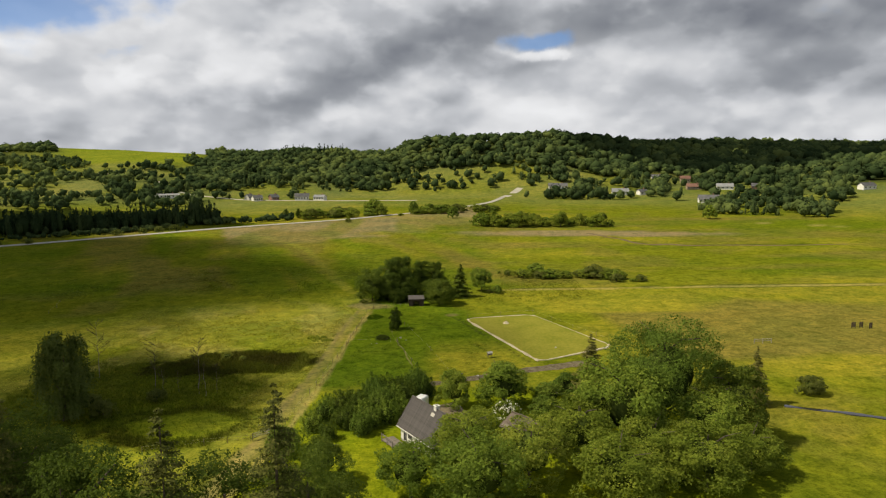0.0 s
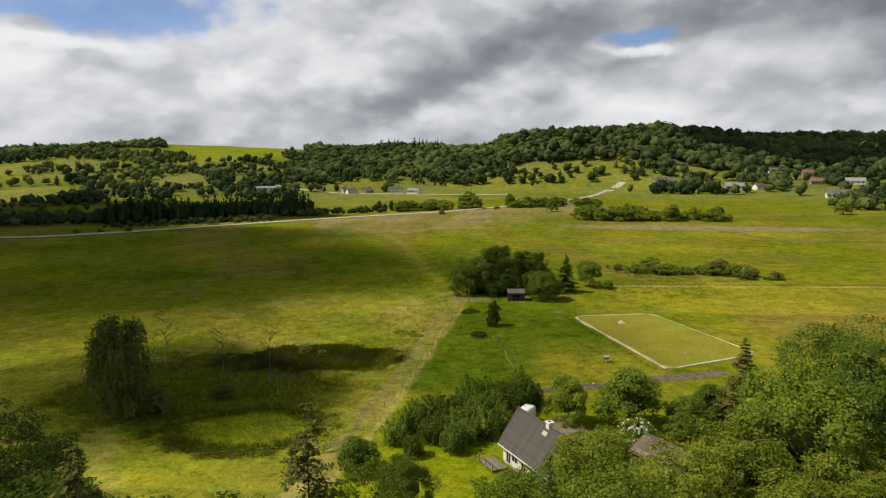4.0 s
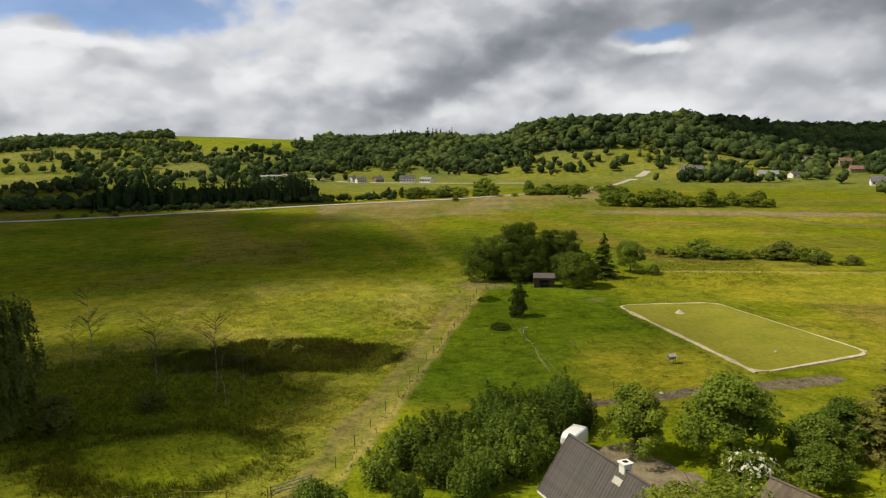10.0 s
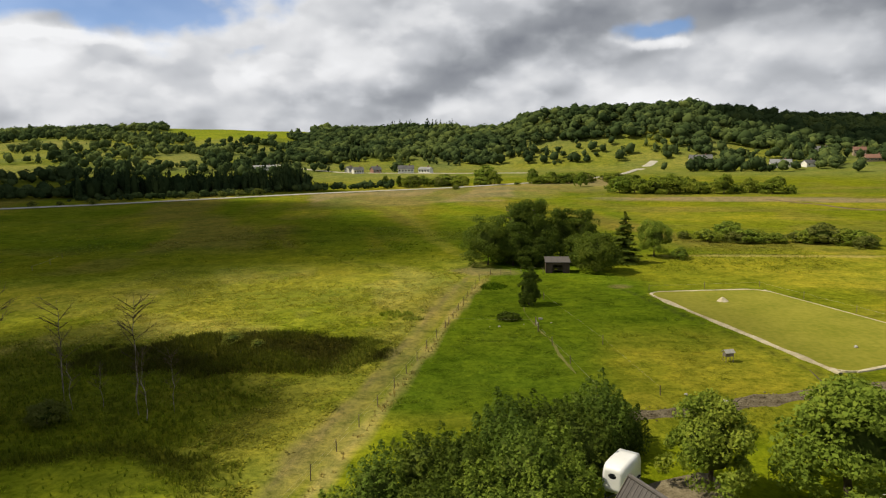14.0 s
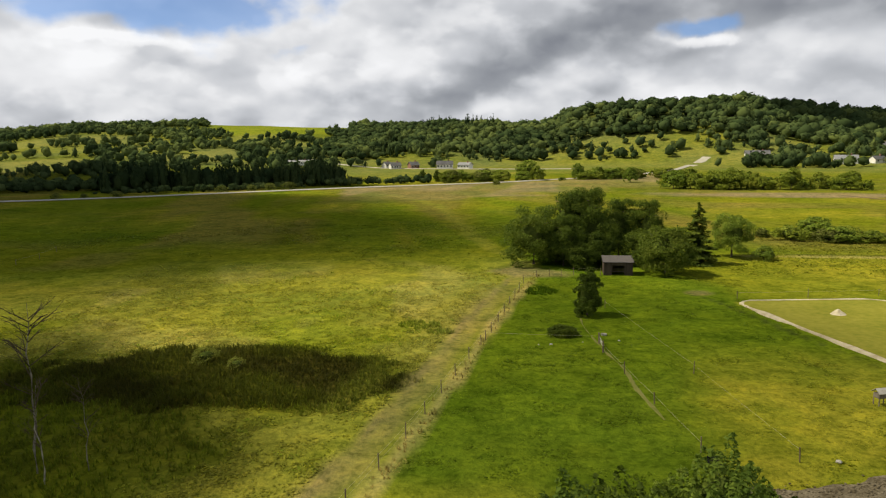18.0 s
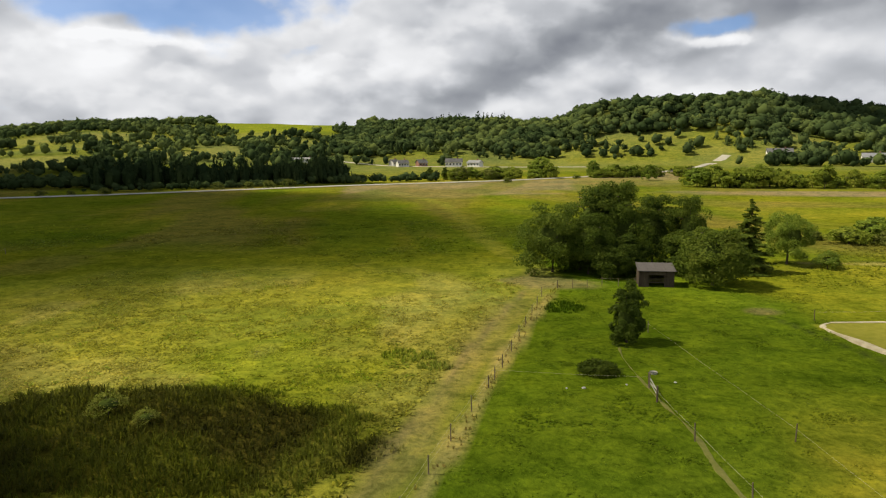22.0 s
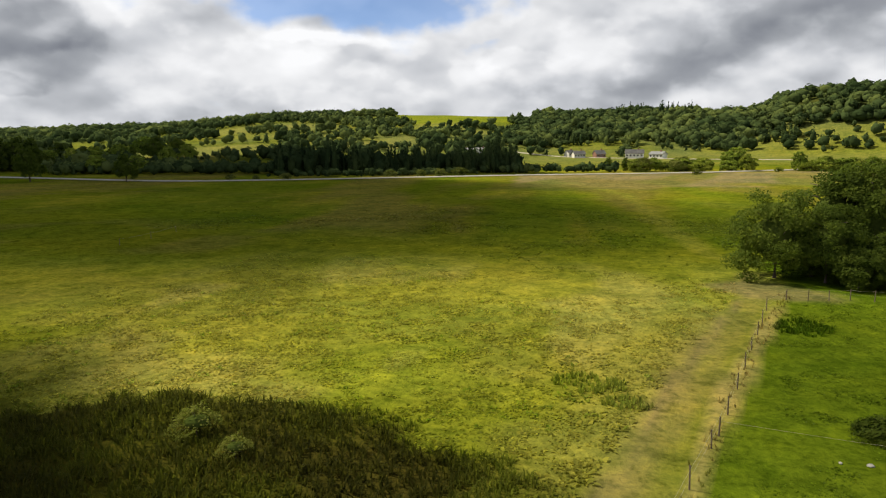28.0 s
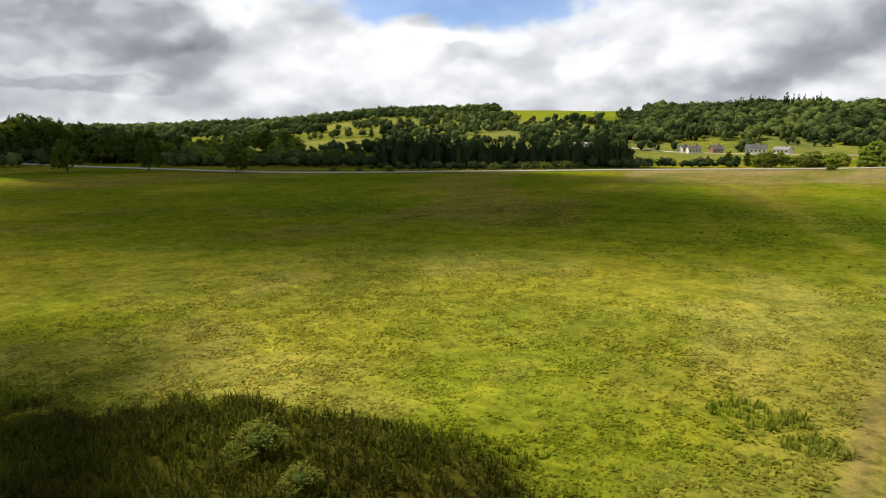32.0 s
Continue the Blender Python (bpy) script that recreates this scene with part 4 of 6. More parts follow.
def plant(key, name, x, y, scale=1.0, rz=0.0, label="", category="tree", group="", wide=1.0):
    t = thing(name, (x, y, gz(x, y)), rz, label, category, group)
    t.scale = (scale * wide, scale * wide, scale)
    child("trunk", TREES[key][0], t)
    child("crown", TREES[key][1], t)
    return t


tree_kind("oak_a", "oak", 11, 12.0, 5.2, 0.9, 84, 190, 0.18)
tree_kind("oak_b", "deep", 12, 12.0, 5.0, 0.8, 84, 190, 0.18)
tree_kind("oak_low", "deep", 50, 12.0, 5.2, -0.6, 90, 180, 0.18)
tree_kind("oak_c", "lime", 13, 9.0, 4.0, 0.4, 80, 160, 0.145)
tree_kind("round", "dark", 14, 7.0, 3.6, 0.2, 120, 95, 0.19)
tree_kind("round_l", "deep", 36, 7.0, 3.6, 0.2, 120, 95, 0.17)
tree_kind("egg", "oak", 15, 7.2, 2.9, 0.2, 80, 150, 0.14, "egg")
tree_kind("column", "deep", 16, 5.4, 1.42, -1.3, 110, 100, 0.11)
tree_kind("bush", "mid", 17, 3.0, 1.9, 0.0, 64, 105, 0.095)
tree_kind("bush_l", "lime", 18, 3.0, 2.0, 0.0, 60, 62, 0.15)
tree_kind("bush_g", "grey", 19, 3.4, 2.4, 0.0, 60, 62, 0.17)
tree_kind("scrub", "oak", 33, 3.0, 1.9, 0.0, 42, 32, 0.21)
tree_kind("scrub_l", "lime", 34, 3.0, 2.0, 0.0, 40, 30, 0.20)
tree_kind("scrub_g", "grey", 35, 3.2, 2.2, 0.0, 40, 30, 0.22)
tree_kind("sallow", "pale", 31, 1.5, 1.25, 0.1, 46, 26, 0.075)
TREES["willow"] = (trunk_mesh("trunk", M["bark"], 20, 13.0, 0.4, 2.4, 3.0, 9), willow_mesh("crown", M["sage"], 20, 14.6, 4.3, 110, 13))
TREES["larch"] = (trunk_mesh("trunk", M["bark"], 22, 14.0, 0.24, 0.6, 0.3, 0), conifer_mesh("crown", M["rust"], 22, 14.2, 3.6, 0.8, 24, 12, 95, 0.19, 0.06))
TREES["pine"] = (trunk_mesh("trunk", M["bark"], 26, 9.6, 0.26, 0.6, 0.3, 0), conifer_mesh("crown", M["deep"], 26, 10.0, 3.3, 0.3, 30, 8, 130, 0.25, 0.42, 0.8))
tree_kind("tall_dark", "dark", 41, 21.0, 5.0, 5.0, 100, 180, 0.15)
tree_kind("tall_oak", "deep", 42, 21.0, 4.8, 5.0, 100, 190, 0.14)
TREES["tall_spruce"] = (trunk_mesh("trunk", M["bark"], 43, 31.2, 0.32, 0.6, 0.3, 0), conifer_mesh("crown", M["olive"], 43, 27.8, 4.6, 4.0, 46, 10, 230, 0.105, 0.14, 0.72))
tree_kind("oak_big", "mid", 44, 17.0, 7.3, 1.2, 130, 250, 0.17)
tree_kind("far_oak", "oak", 23, 10.0, 4.6, 0.6, 60, 30, 0.55)
tree_kind("far_dark", "dark", 24, 10.0, 4.4, 0.6, 60, 30, 0.55)
for key, mat, seed, tall, wide in (("point", "mid", 28, 4.1, 1.5), ("point_d", "deep", 29, 3.7, 1.6), ("point_l", "oak", 30, 3.4, 1.5)):
    TREES[key] = (trunk_mesh("trunk", M["bark"], seed, tall * 0.7, 0.07, 0.2, wide * 0.6, 5), shoot_mesh("crown", M[mat], seed, tall, wide))
tree_kind("far_lime", "lime", 25, 9.0, 4.2, 0.5, 60, 30, 0.52)

# the copse beside the shed
COPSE = "trees of the copse in the meadow"
for key, x, y, s, w, lab in (
        ("oak_low", -5.4, 191.0, 0.74, 1.15, "dark broadleaved tree with low spreading crown at the copse edge"), ("oak_b", 0.2, 196.5, 0.92, 1.1, "tall dark broadleaved tree in the copse"),
        ("oak_b", 3.6, 195.5, 0.98, 0.85, "tallest dark broadleaved tree in the copse"), ("oak_b", -0.6, 190.0, 0.66, 1.0, "broadleaved tree in front of the copse"),
        ("oak_b", 13.4, 199.0, 0.80, 0.72, "broadleaved tree behind the wooden shed"), ("oak_b", 8.5, 201.0, 0.8, 0.9, "dark broadleaved tree behind the shed"),
        ("round_l", 14.4, 185.0, 0.95, 1.12, "round dense dark green tree beside the shed"), ("oak_a", 27.2, 202.5, 0.62, 0.95, "single light green tree at the ditch")):
    plant(key, "broadleaf_tree", x, y, s, x * 37, lab, "tree", COPSE, w)
for i, (x, y, s) in enumerate(((2.2, 188.0, 0.6), (-1.8, 193.5, 0.8), (4.2, 191.0, 0.75), (12.0, 193.0, 0.8))):
    plant("round", "understorey_shrub", x, y, s, i * 71, "dark shrub filling the copse below the trees", "shrub", "shrubs under the copse", 1.2)
plant("pine", "pine_tree", 20.4, 194.5, 0.98, 20, "dark layered pine at the edge of the copse", "tree", COPSE, 1.1)
plant("bush", "shrub", 31.6, 199.4, 0.72, 40, "low rounded green shrub beside the ditch bank", "bush", "", 1.25)
plant("column", "column_bush", 2.9, 157.2, 1.0, 0, "dark upright bush alone in the green paddock", "bush", "", 1.0)

# ---- garden round the house ----
GARDEN = "garden trees and shrubs round the house"
for key, name, x, y, s, w, lab in (
        ("egg", "broadleaf_tree", 15.3, 103.9, 0.92, 1.05, "small dense green garden tree beside the yard"),
        ("egg", "broadleaf_tree", 23.8, 103.6, 1.12, 1.3, "full green garden tree by the gravel path"),
        ("oak_c", "broadleaf_tree", 16.4, 81.5, 0.96, 1.15, "yellow-green weeping garden tree beside the roof"),
        ("oak_big", "broadleaf_tree", 46.5, 92.0, 1.0, 1.0, "very large spreading green tree beside the garden"),
        ("oak_a", "broadleaf_tree", 38.5, 85.5, 1.12, 1.1, "large green tree beside the big spreading tree"),
        ("oak_c", "broadleaf_tree", 31.5, 82.5, 1.05, 1.1, "bright yellow-green tree below the outbuilding"),
        ("oak_c", "broadleaf_tree", 24.0, 76.0, 1.0, 1.2, "bright green tree of the wood below the house"),
        ("oak_a", "broadleaf_tree", 17.0, 69.0, 0.8, 1.2, "green tree of the wood below the house"),
        ("oak_c", "broadleaf_tree", 34.0, 70.0, 1.0, 1.3, "yellow-green tree of the wood below the house"),
        ("oak_a", "broadleaf_tree", 9.0, 73.0, 0.62, 1.2, "green shrubby tree below the lawn"),
        ("oak_c", "broadleaf_tree", 46.0, 74.0, 0.95, 1.3, "yellow-green tree at the wood edge"),
        ("oak_b", "broadleaf_tree", 55.5, 88.5, 0.95, 0.95, "dark green tree at the wood edge"),
        ("oak_a", "broadleaf_tree", 51.5, 85.0, 0.78, 1.2, "green tree filling the wood below the spreading tree"),
        ("oak_c", "broadleaf_tree", 40.5, 78.0, 0.92, 1.3, "bright green tree below the spreading tree"),
        ("oak_c", "broadleaf_tree", 54.0, 79.0, 0.72, 1.3, "low yellow-green tree at the wood edge"),
        ("oak_b", "broadleaf_tree", -2.5, 78.0, 0.5, 1.1, "dark shrubby tree by the lawn"),
        ("bush", "shrub", 31.5, 104.5, 1.2, 1.3, "green shrub by the outbuilding"), ("bush", "shrub", 35.0, 108.5, 1.3, 1.2, "dense green shrub by the path"),
        ("bush", "shrub", 29.5, 99.0, 1.1, 1.2, "green shrub by the outbuilding"), ("bush_g", "shrub", 78.0, 108.0, 0.9, 1.0, "single grey-green bush in the pasture"),
        ("bush", "shrub", -9.6, 87.0, 1.25, 1.1, "dark green shrub beside the track gate")):
    plant(key, name, x, y, s, x * 53, lab, "bush" if name == "shrub" else "tree", GARDEN, w)
for key, name, x, y, s, w, lab in (
        ("tall_dark", "broadleaf_tree", -24.5, 51.0, 0.97, 1.05, "tall dark broadleaved tree of the wood beside the track"), ("tall_dark", "broadleaf_tree", -29.0, 59.5, 0.70, 1.2, "dark tree at the edge of the tall wood"),
        ("tall_dark", "broadleaf_tree", -19.5, 45.0, 0.95, 0.9, "tall dark tree inside the wood"), ("tall_oak", "broadleaf_tree", -14.5, 41.5, 1.0, 0.9, "tall green tree of the wood beside the track"),
        ("tall_oak", "broadleaf_tree", -8.5, 38.5, 1.0, 0.95, "tall green tree of the wood"), ("tall_dark", "broadleaf_tree", -3.5, 41.5, 0.95, 0.9, "tall dark tree beside the spruce"),
        ("tall_oak", "broadleaf_tree", 1.0, 45.5, 0.92, 0.85, "tall green tree of the wood edge"), ("tall_oak", "broadleaf_tree", 2.0, 54.0, 0.66, 1.1, "green tree at the edge of the tall wood"),
        ("tall_spruce", "spruce_tree", 1.6, 35.3, 1.0, 1.0, "very tall narrow spruce with brownish needles"), ("tall_spruce", "spruce_tree", -3.5, 29.7, 1.02, 1.0, "very tall brownish spruce of the wood"),
        ("tall_spruce", "spruce_tree", -22.0, 44.0, 0.94, 0.9, "tall narrow spruce above the dark wood")):
    plant(key, name, x, y, s, x * 31, lab, "tree", "tall wood in front of the meadow", w)
for x, y, s, w, lab in ((38.6, 105.6, 0.84, 1.25, "brownish larch at the corner of the garden"), (66.0, 103.5, 0.7, 1.0, "brownish larch behind the big tree")):
    plant("larch", "larch_tree", x, y, s, x * 31, lab, "tree", GARDEN, w)
for i, (x, y, s) in enumerate(((-5.5, 99.0, 0.95), (-3.0, 102.0, 1.0), (-0.6, 104.4, 1.0), (1.8, 106.6, 1.05), (4.2, 108.4, 1.1), (6.6, 110.0, 1.2), (8.8, 111.2, 1.0), (-2.0, 96.5, 1.0), (0.8, 98.8, 1.05), (3.4, 100.8, 1.05), (-4.0, 92.0, 0.8), (5.0, 103.5, 1.2), (1.0, 93.5, 0.8), (10.6, 109.6, 1.05), (-7.0, 95.5, 0.8), (2.6, 103.6, 1.1), (7.2, 106.6, 1.3), (4.6, 98.4, 0.9), (2.4, 96.2, 0.85), (-0.6, 101.0, 1.1), (6.4, 100.8, 0.8), (8.9, 108.6, 1.3))):
    plant(("point", "point_d", "point_l")[i % 3], "hedge_shrub", x, y, s * (1.12 + 0.16 * math.sin(i * 2.3)), i * 67, "dense dark green shrub of the tall garden hedge", "shrub", "garden hedge shrubs", 1.25)
plant("willow", "willow_tree", -48.0, 101.3, 1.0, 0, "tall weeping willow with hanging grey-green branches", "tree", "", 1.0)

# hedges, scrub and lone trees of the middle distance
r = random.Random(5)
for i in range(24):
    q = i / 23
    x, y = 41 + 73 * q + r.uniform(-1, 1), 392 + r.uniform(-5, 5) - 5 * q
    plant(("scrub", "scrub_l", "far_lime", "scrub_l")[i % 4], "hedge_tree", x, y, r.uniform(1.1, 2.8) if i % 4 != 2 else r.uniform(0.6, 0.95), i * 50, "bushy green tree of a field hedge", "tree", "trees of the field hedge", r.uniform(1.0, 1.3))
for i in range(30):
    q = i / 29
    x, y = 35 + 46 * q + r.uniform(-2, 2), 230 - 13 * q + r.uniform(-4, 4)
    plant(("scrub_l", "scrub_g", "scrub_l", "scrub")[i % 4], "willow_scrub", x, y, r.uniform(0.3, 1.1) * (0.75 + 0.5 * math.sin(q * 6.0) ** 2), i * 50, "low grey-green willow scrub along the ditch", "bush", "willow scrub along the ditch", r.uniform(1.2, 1.7))
for x, y, s, k, w in ((-84, 452, 0.62, "far_dark", 0.8), (-76, 455, 0.6, "far_dark", 0.8), (-62, 456, 0.62, "far_oak", 1.2), (-28, 474, 1.05, "far_oak", 1.2), (-22, 470, 0.8, "far_lime", 1.2), (0, 482, 0.85, "far_oak", 0.8), (12, 480, 0.62, "far_dark", 0.9), (26.5, 446, 0.72, "far_oak", 1.0), (187, 423, 0.82, "far_oak", 1.05)):
    plant(k, "roadside_tree", x, y, s, x * 7, "green tree standing along the country road", "tree", "trees along the road", w)
for i in range(60):
    q = r.uniform(0, 1)
    x, y = -70 + 130 * q + r.uniform(-6, 6), 452 + 44 * q + r.uniform(-6, 14)
    if near_line(np.array([x]), np.array([y]), ROAD)[0][0] > 4.5:
        plant(("scrub_l", "scrub", "scrub_g", "scrub_l")[i % 4], "roadside_bush", x, y, r.uniform(0.6, 2.0), i * 41, "loose green bush growing beside the country road", "bush", "bushes along the road", r.uniform(1.0, 1.6))
for x, y, s in ((-39.6, 424.7, 0.75), (-156.7, 366, 0.9), (-184, 331, 0.85), (-146, 374, 0.9), (-139, 379, 1.0), (-132, 384, 1.1), (-205, 322, 0.7), (-196, 327, 0.6)):
    plant("scrub_g", "roadside_bush", x, y, s, x * 7, "grey-green rounded willow bush at the road verge", "bush", "bushes along the road", 1.25)
r = random.Random(29)
field_end = [(63.0, 326, 1.25, 0.9, "far_dark"), (57.5, 320, 1.6, 0.75, "far_dark"), (51.2, 294, 1.0, 0.9, "far_dark"), (50.4, 372, 0.85, 1.3, "far_oak"), (53.0, 380, 0.9, 1.2, "far_oak")]
field_end += [(57.4 + 0.37 * k, r.uniform(458, 520) if k > 12 else r.uniform(405, 450), r.uniform(1.0, 1.6) + 0.014 * k, r.uniform(0.8, 1.2), "far_dark") for k in range(36)]
field_end += [(46.5 + 0.8 * k, r.uniform(425, 480), r.uniform(0.8, 1.35), r.uniform(0.9, 1.3), ("far_oak", "far_dark")[k % 2]) for k in range(14)]
for i, (az, d, s, w, kind) in enumerate(field_end):
    a = radians(az)
    plant(kind, "roadside_tree", -9 - math.sin(a) * d, 116 + math.cos(a) * d, s, az * 40, "large dark tree beside the road at the field end", "tree", "dark trees at the field end", w)

# ---- far woods: too many to count ----
# far houses: place, width, depth, wall and roof heights, materials, turn, label, windows
FAR_HOUSES = [
    (-210, 583, 19, 5, 2.4, 1.0, "white", "pale_roof", 20, "long low white shed beside the lane", 6), (-100, 600, 12, 7, 3.2, 2.4, "white", "felt", 8, "large white house with grey roof below the wood", 5),
    (-84, 598, 10, 6, 2.8, 1.6, "white", "pale_roof", -20, "low white house with pale roof in the hamlet", 4), (-137, 592, 8, 6, 2.8, 2.0, "white", "felt", 34, "white house with dark roof in the hamlet", 4),
    (-124, 598, 7, 6, 2.8, 2.2, "red", "felt", 40, "brick house in the hamlet", 3), (-147, 604, 6, 5, 2.6, 1.8, "white", "felt", 60, "small pale house in the hamlet", 2),
    (131, 640, 17, 8, 2.6, 2.6, "white", "felt", -6, "long white house with dark roof beside the side road", 6), (178, 598, 14, 7, 3, 2.6, "white", "pale_roof", -10, "pale house with light grey roof among trees", 5),
    (228, 528, 15, 8, 2.8, 3.0, "white", "felt", -14, "white house with dark roof at the meadow edge", 5), (196, 594, 8, 6, 2.6, 2.0, "white", "felt", 20, "small white outbuilding among trees", 2),
    (252, 622, 13, 7, 2.8, 2.4, "tan", "redroof", -8, "long brick house with brown roof on the slope", 5), (262, 672, 9, 7, 4.8, 2.4, "tan", "redroof", -12, "tall red house above the village", 3),
    (240, 690, 11, 6, 2.6, 2.2, "white", "felt", -10, "white house on the upper slope", 4), (276, 612, 14, 7, 2.8, 2.4, "white", "pale_roof", -16, "white house with pale roof on the slope", 4),
    (300, 600, 10, 7, 3, 2.4, "red", "felt", -20, "brick house with grey roof", 3), (372, 560, 12, 7, 3, 2.4, "white", "felt", 10, "pale house behind the trees", 3)]
def scatter(regions, seed):
    """Places of far trees in rings of bearing and distance, in rows and clumps where sparse."""
    r = np.random.default_rng(seed)
    out = []
    for a0, a1, r0, r1, size, gap, dens in regions:
        n = int(abs(math.radians(a1 - a0)) * (r1 * r1 - r0 * r0) / 2 / (gap * gap))
        az, d = r.uniform(a0, a1, n), np.sqrt(r.uniform(r0 * r0, r1 * r1, n))
        x, y = from_polar(az, d)
        if dens < 1:
            clump = fbm(az * 0.42, d * 0.028, seed, 4) + r.normal(0, 0.05, n)
            for ca, cd, wa, wd in CLEARINGS:
                q = ((az - ca) / wa) ** 2 + ((d - cd) / wd) ** 2
                clump = clump - 0.42 * (1 - step(0.6, 1.2, q))
            keep = clump > 1 - dens
            x, y = x[keep], y[keep]
        open_view = np.ones(len(x), bool)
        for h in FAR_HOUSES:
            way = np.array([h[0], h[1] - 40.0]) / math.hypot(h[0], h[1] - 40.0)
            along, across = (h[0] - x) * way[0] + (h[1] - y) * way[1], (h[0] - x) * way[1] - (h[1] - y) * way[0]
            open_view &= ~((np.abs(across) < 0.42 * h[2] + 2.5) & (along > -8) & (along < 30))
        x, y = x[open_view], y[open_view]
        out.append(np.stack([x, y, size * r.uniform(0.55, 1.4, len(x))], 1))
    return np.concatenate(out)


def woodland(name, label, spots, mat, seed, tall=1.0, cone=False, cards=44, spire=0.0):
    """Many far trees in one mesh: each a rounded crown of leaf sprays over a lobed core, in a tint of its own."""
    r = np.random.default_rng(seed)
    kinds = []
    for k in range(10):
        v, f = BLOB1
        lobes = 7
        hub = unit(r.normal(0, 1, (lobes, 3)) + np.array([0, 0, 0.25])) * r.uniform(0.30, 0.60, (lobes, 1)) * np.array([1, 1, 0.8])
        size = r.uniform(0.36, 0.55, lobes)
        which = r.integers(0, lobes, cards)
        d = unit(r.normal(0, 1, (cards, 3)) + 0.9 * unit(hub)[which])
        d[:, 2] = np.where(d[:, 2] < -0.3, -d[:, 2], d[:, 2])
        at = hub[which] + d * size[which][:, None] * r.uniform(0.86, 1.02, (cards, 1))
        # the core follows the lobes of the crown
        along = v @ hub.T
        deep = size**2 - (hub**2).sum(1) + along**2
        p = v * np.clip(np.where(deep > 0, along + np.sqrt(np.maximum(deep, 0)), 0).max(1, keepdims=True), 0.45, 1.1) * 0.98
        slim = 1.0
        if cone or k < 10 * spire:
            slim = 0.8
            p = v * 0.78
            d = unit(r.normal(0, 1, (cards, 3)))
            at = d * r.uniform(0.8, 1.08, (cards, 1))
            p[:, :2] *= (0.95 - 0.8 * (p[:, 2:] + 1) / 2)
            at[:, 2] *= 1.1
            at[:, :2] *= (1.0 - 0.85 * np.clip((at[:, 2:] + 1) / 2.1, 0, 1)) * 1.15
        cv, cf = leaf_cards(at, unit(d + np.array([0, 0, 0.3])), 0.17, r, 0.9)
        ct = np.concatenate([cf[:, :3], cf[:, [0, 2, 3]]])
        kinds.append((np.concatenate([p, cv]) * np.array([slim, slim, 1.0]), np.concatenate([f, ct + len(p)])))
    vs, fs, tint, base = [], [], [], 0
    pick = r.integers(0, 10, len(spots))
    gzv = ground_z(spots[:, 0], spots[:, 1])
    for k in range(10):
        sel = pick == k
        if not sel.any():
            continue
        v, f = kinds[k]
        s, z = spots[sel], gzv[sel]
        a = r.uniform(0, 6.283, len(s))
        rad, h = s[:, 2] * r.uniform(0.85, 1.15, len(s)), s[:, 2] * tall * r.uniform(0.82, 1.22, len(s))
        c, n = np.cos(a)[:, None], np.sin(a)[:, None]
        px = (v[:, 0] * c - v[:, 1] * n) * rad[:, None] + s[:, :1]
        py = (v[:, 0] * n + v[:, 1] * c) * rad[:, None] + s[:, 1:2]
        pz = (v[:, 2] + 0.78) * h[:, None] + z[:, None]
        vs.append(np.stack([px, py, pz], -1).reshape(-1, 3))
        stand = fbm(s[:, 0] * 0.02, s[:, 1] * 0.02, seed + 3, 3)
        tint.append(np.repeat(np.clip(0.46 + (stand - 0.5) * 1.5 + r.normal(0, 0.17, len(s)), 0, 1), len(v)))
        fs.append((f[None] + (np.arange(len(s)) * len(v))[:, None, None]).reshape(-1, 3) + base)
        base += len(s) * len(v)
    me = fast_mesh(name, np.concatenate(vs), np.concatenate(fs), mat)
    me.polygons.foreach_set("use_smooth", np.ones(len(me.polygons), bool))
    lay = me.attributes.new("tint", "FLOAT", "POINT")
    lay.data.foreach_set("value", np.concatenate(tint).astype(np.float32))
    return tagged(new(name, me), label, "woodland", kind="stuff")


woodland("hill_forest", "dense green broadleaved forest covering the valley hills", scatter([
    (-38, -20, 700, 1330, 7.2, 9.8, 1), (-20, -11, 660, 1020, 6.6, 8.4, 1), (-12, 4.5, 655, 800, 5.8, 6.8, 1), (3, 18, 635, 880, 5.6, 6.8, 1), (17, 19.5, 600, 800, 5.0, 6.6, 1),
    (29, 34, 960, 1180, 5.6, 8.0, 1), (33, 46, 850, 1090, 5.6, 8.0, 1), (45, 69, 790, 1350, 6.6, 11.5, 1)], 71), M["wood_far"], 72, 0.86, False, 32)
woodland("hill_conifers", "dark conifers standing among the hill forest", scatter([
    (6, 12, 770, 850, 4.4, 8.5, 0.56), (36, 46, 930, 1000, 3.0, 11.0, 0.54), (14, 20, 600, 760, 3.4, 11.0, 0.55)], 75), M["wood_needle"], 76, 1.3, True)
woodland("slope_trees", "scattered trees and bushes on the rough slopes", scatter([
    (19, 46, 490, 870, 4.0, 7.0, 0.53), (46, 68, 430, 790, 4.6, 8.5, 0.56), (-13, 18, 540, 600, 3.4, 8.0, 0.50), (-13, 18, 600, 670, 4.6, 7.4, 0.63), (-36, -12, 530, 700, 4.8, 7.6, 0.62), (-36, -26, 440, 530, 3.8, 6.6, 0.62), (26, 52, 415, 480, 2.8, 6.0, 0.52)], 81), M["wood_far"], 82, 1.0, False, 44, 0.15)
band = []
rr = np.random.default_rng(9)
for q in rr.uniform(0, 1, 330):
    bx, by = -207 + q * 92, 352 + q * 70
    o = rr.uniform(5, 36)
    band.append((bx - 0.60 * o, by + 0.80 * o, rr.uniform(2.2, 4.2) * (1.12 if q < 0.25 or q > 0.9 else 0.95)))
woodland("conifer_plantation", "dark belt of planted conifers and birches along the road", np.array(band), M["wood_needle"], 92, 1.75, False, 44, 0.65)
band = []
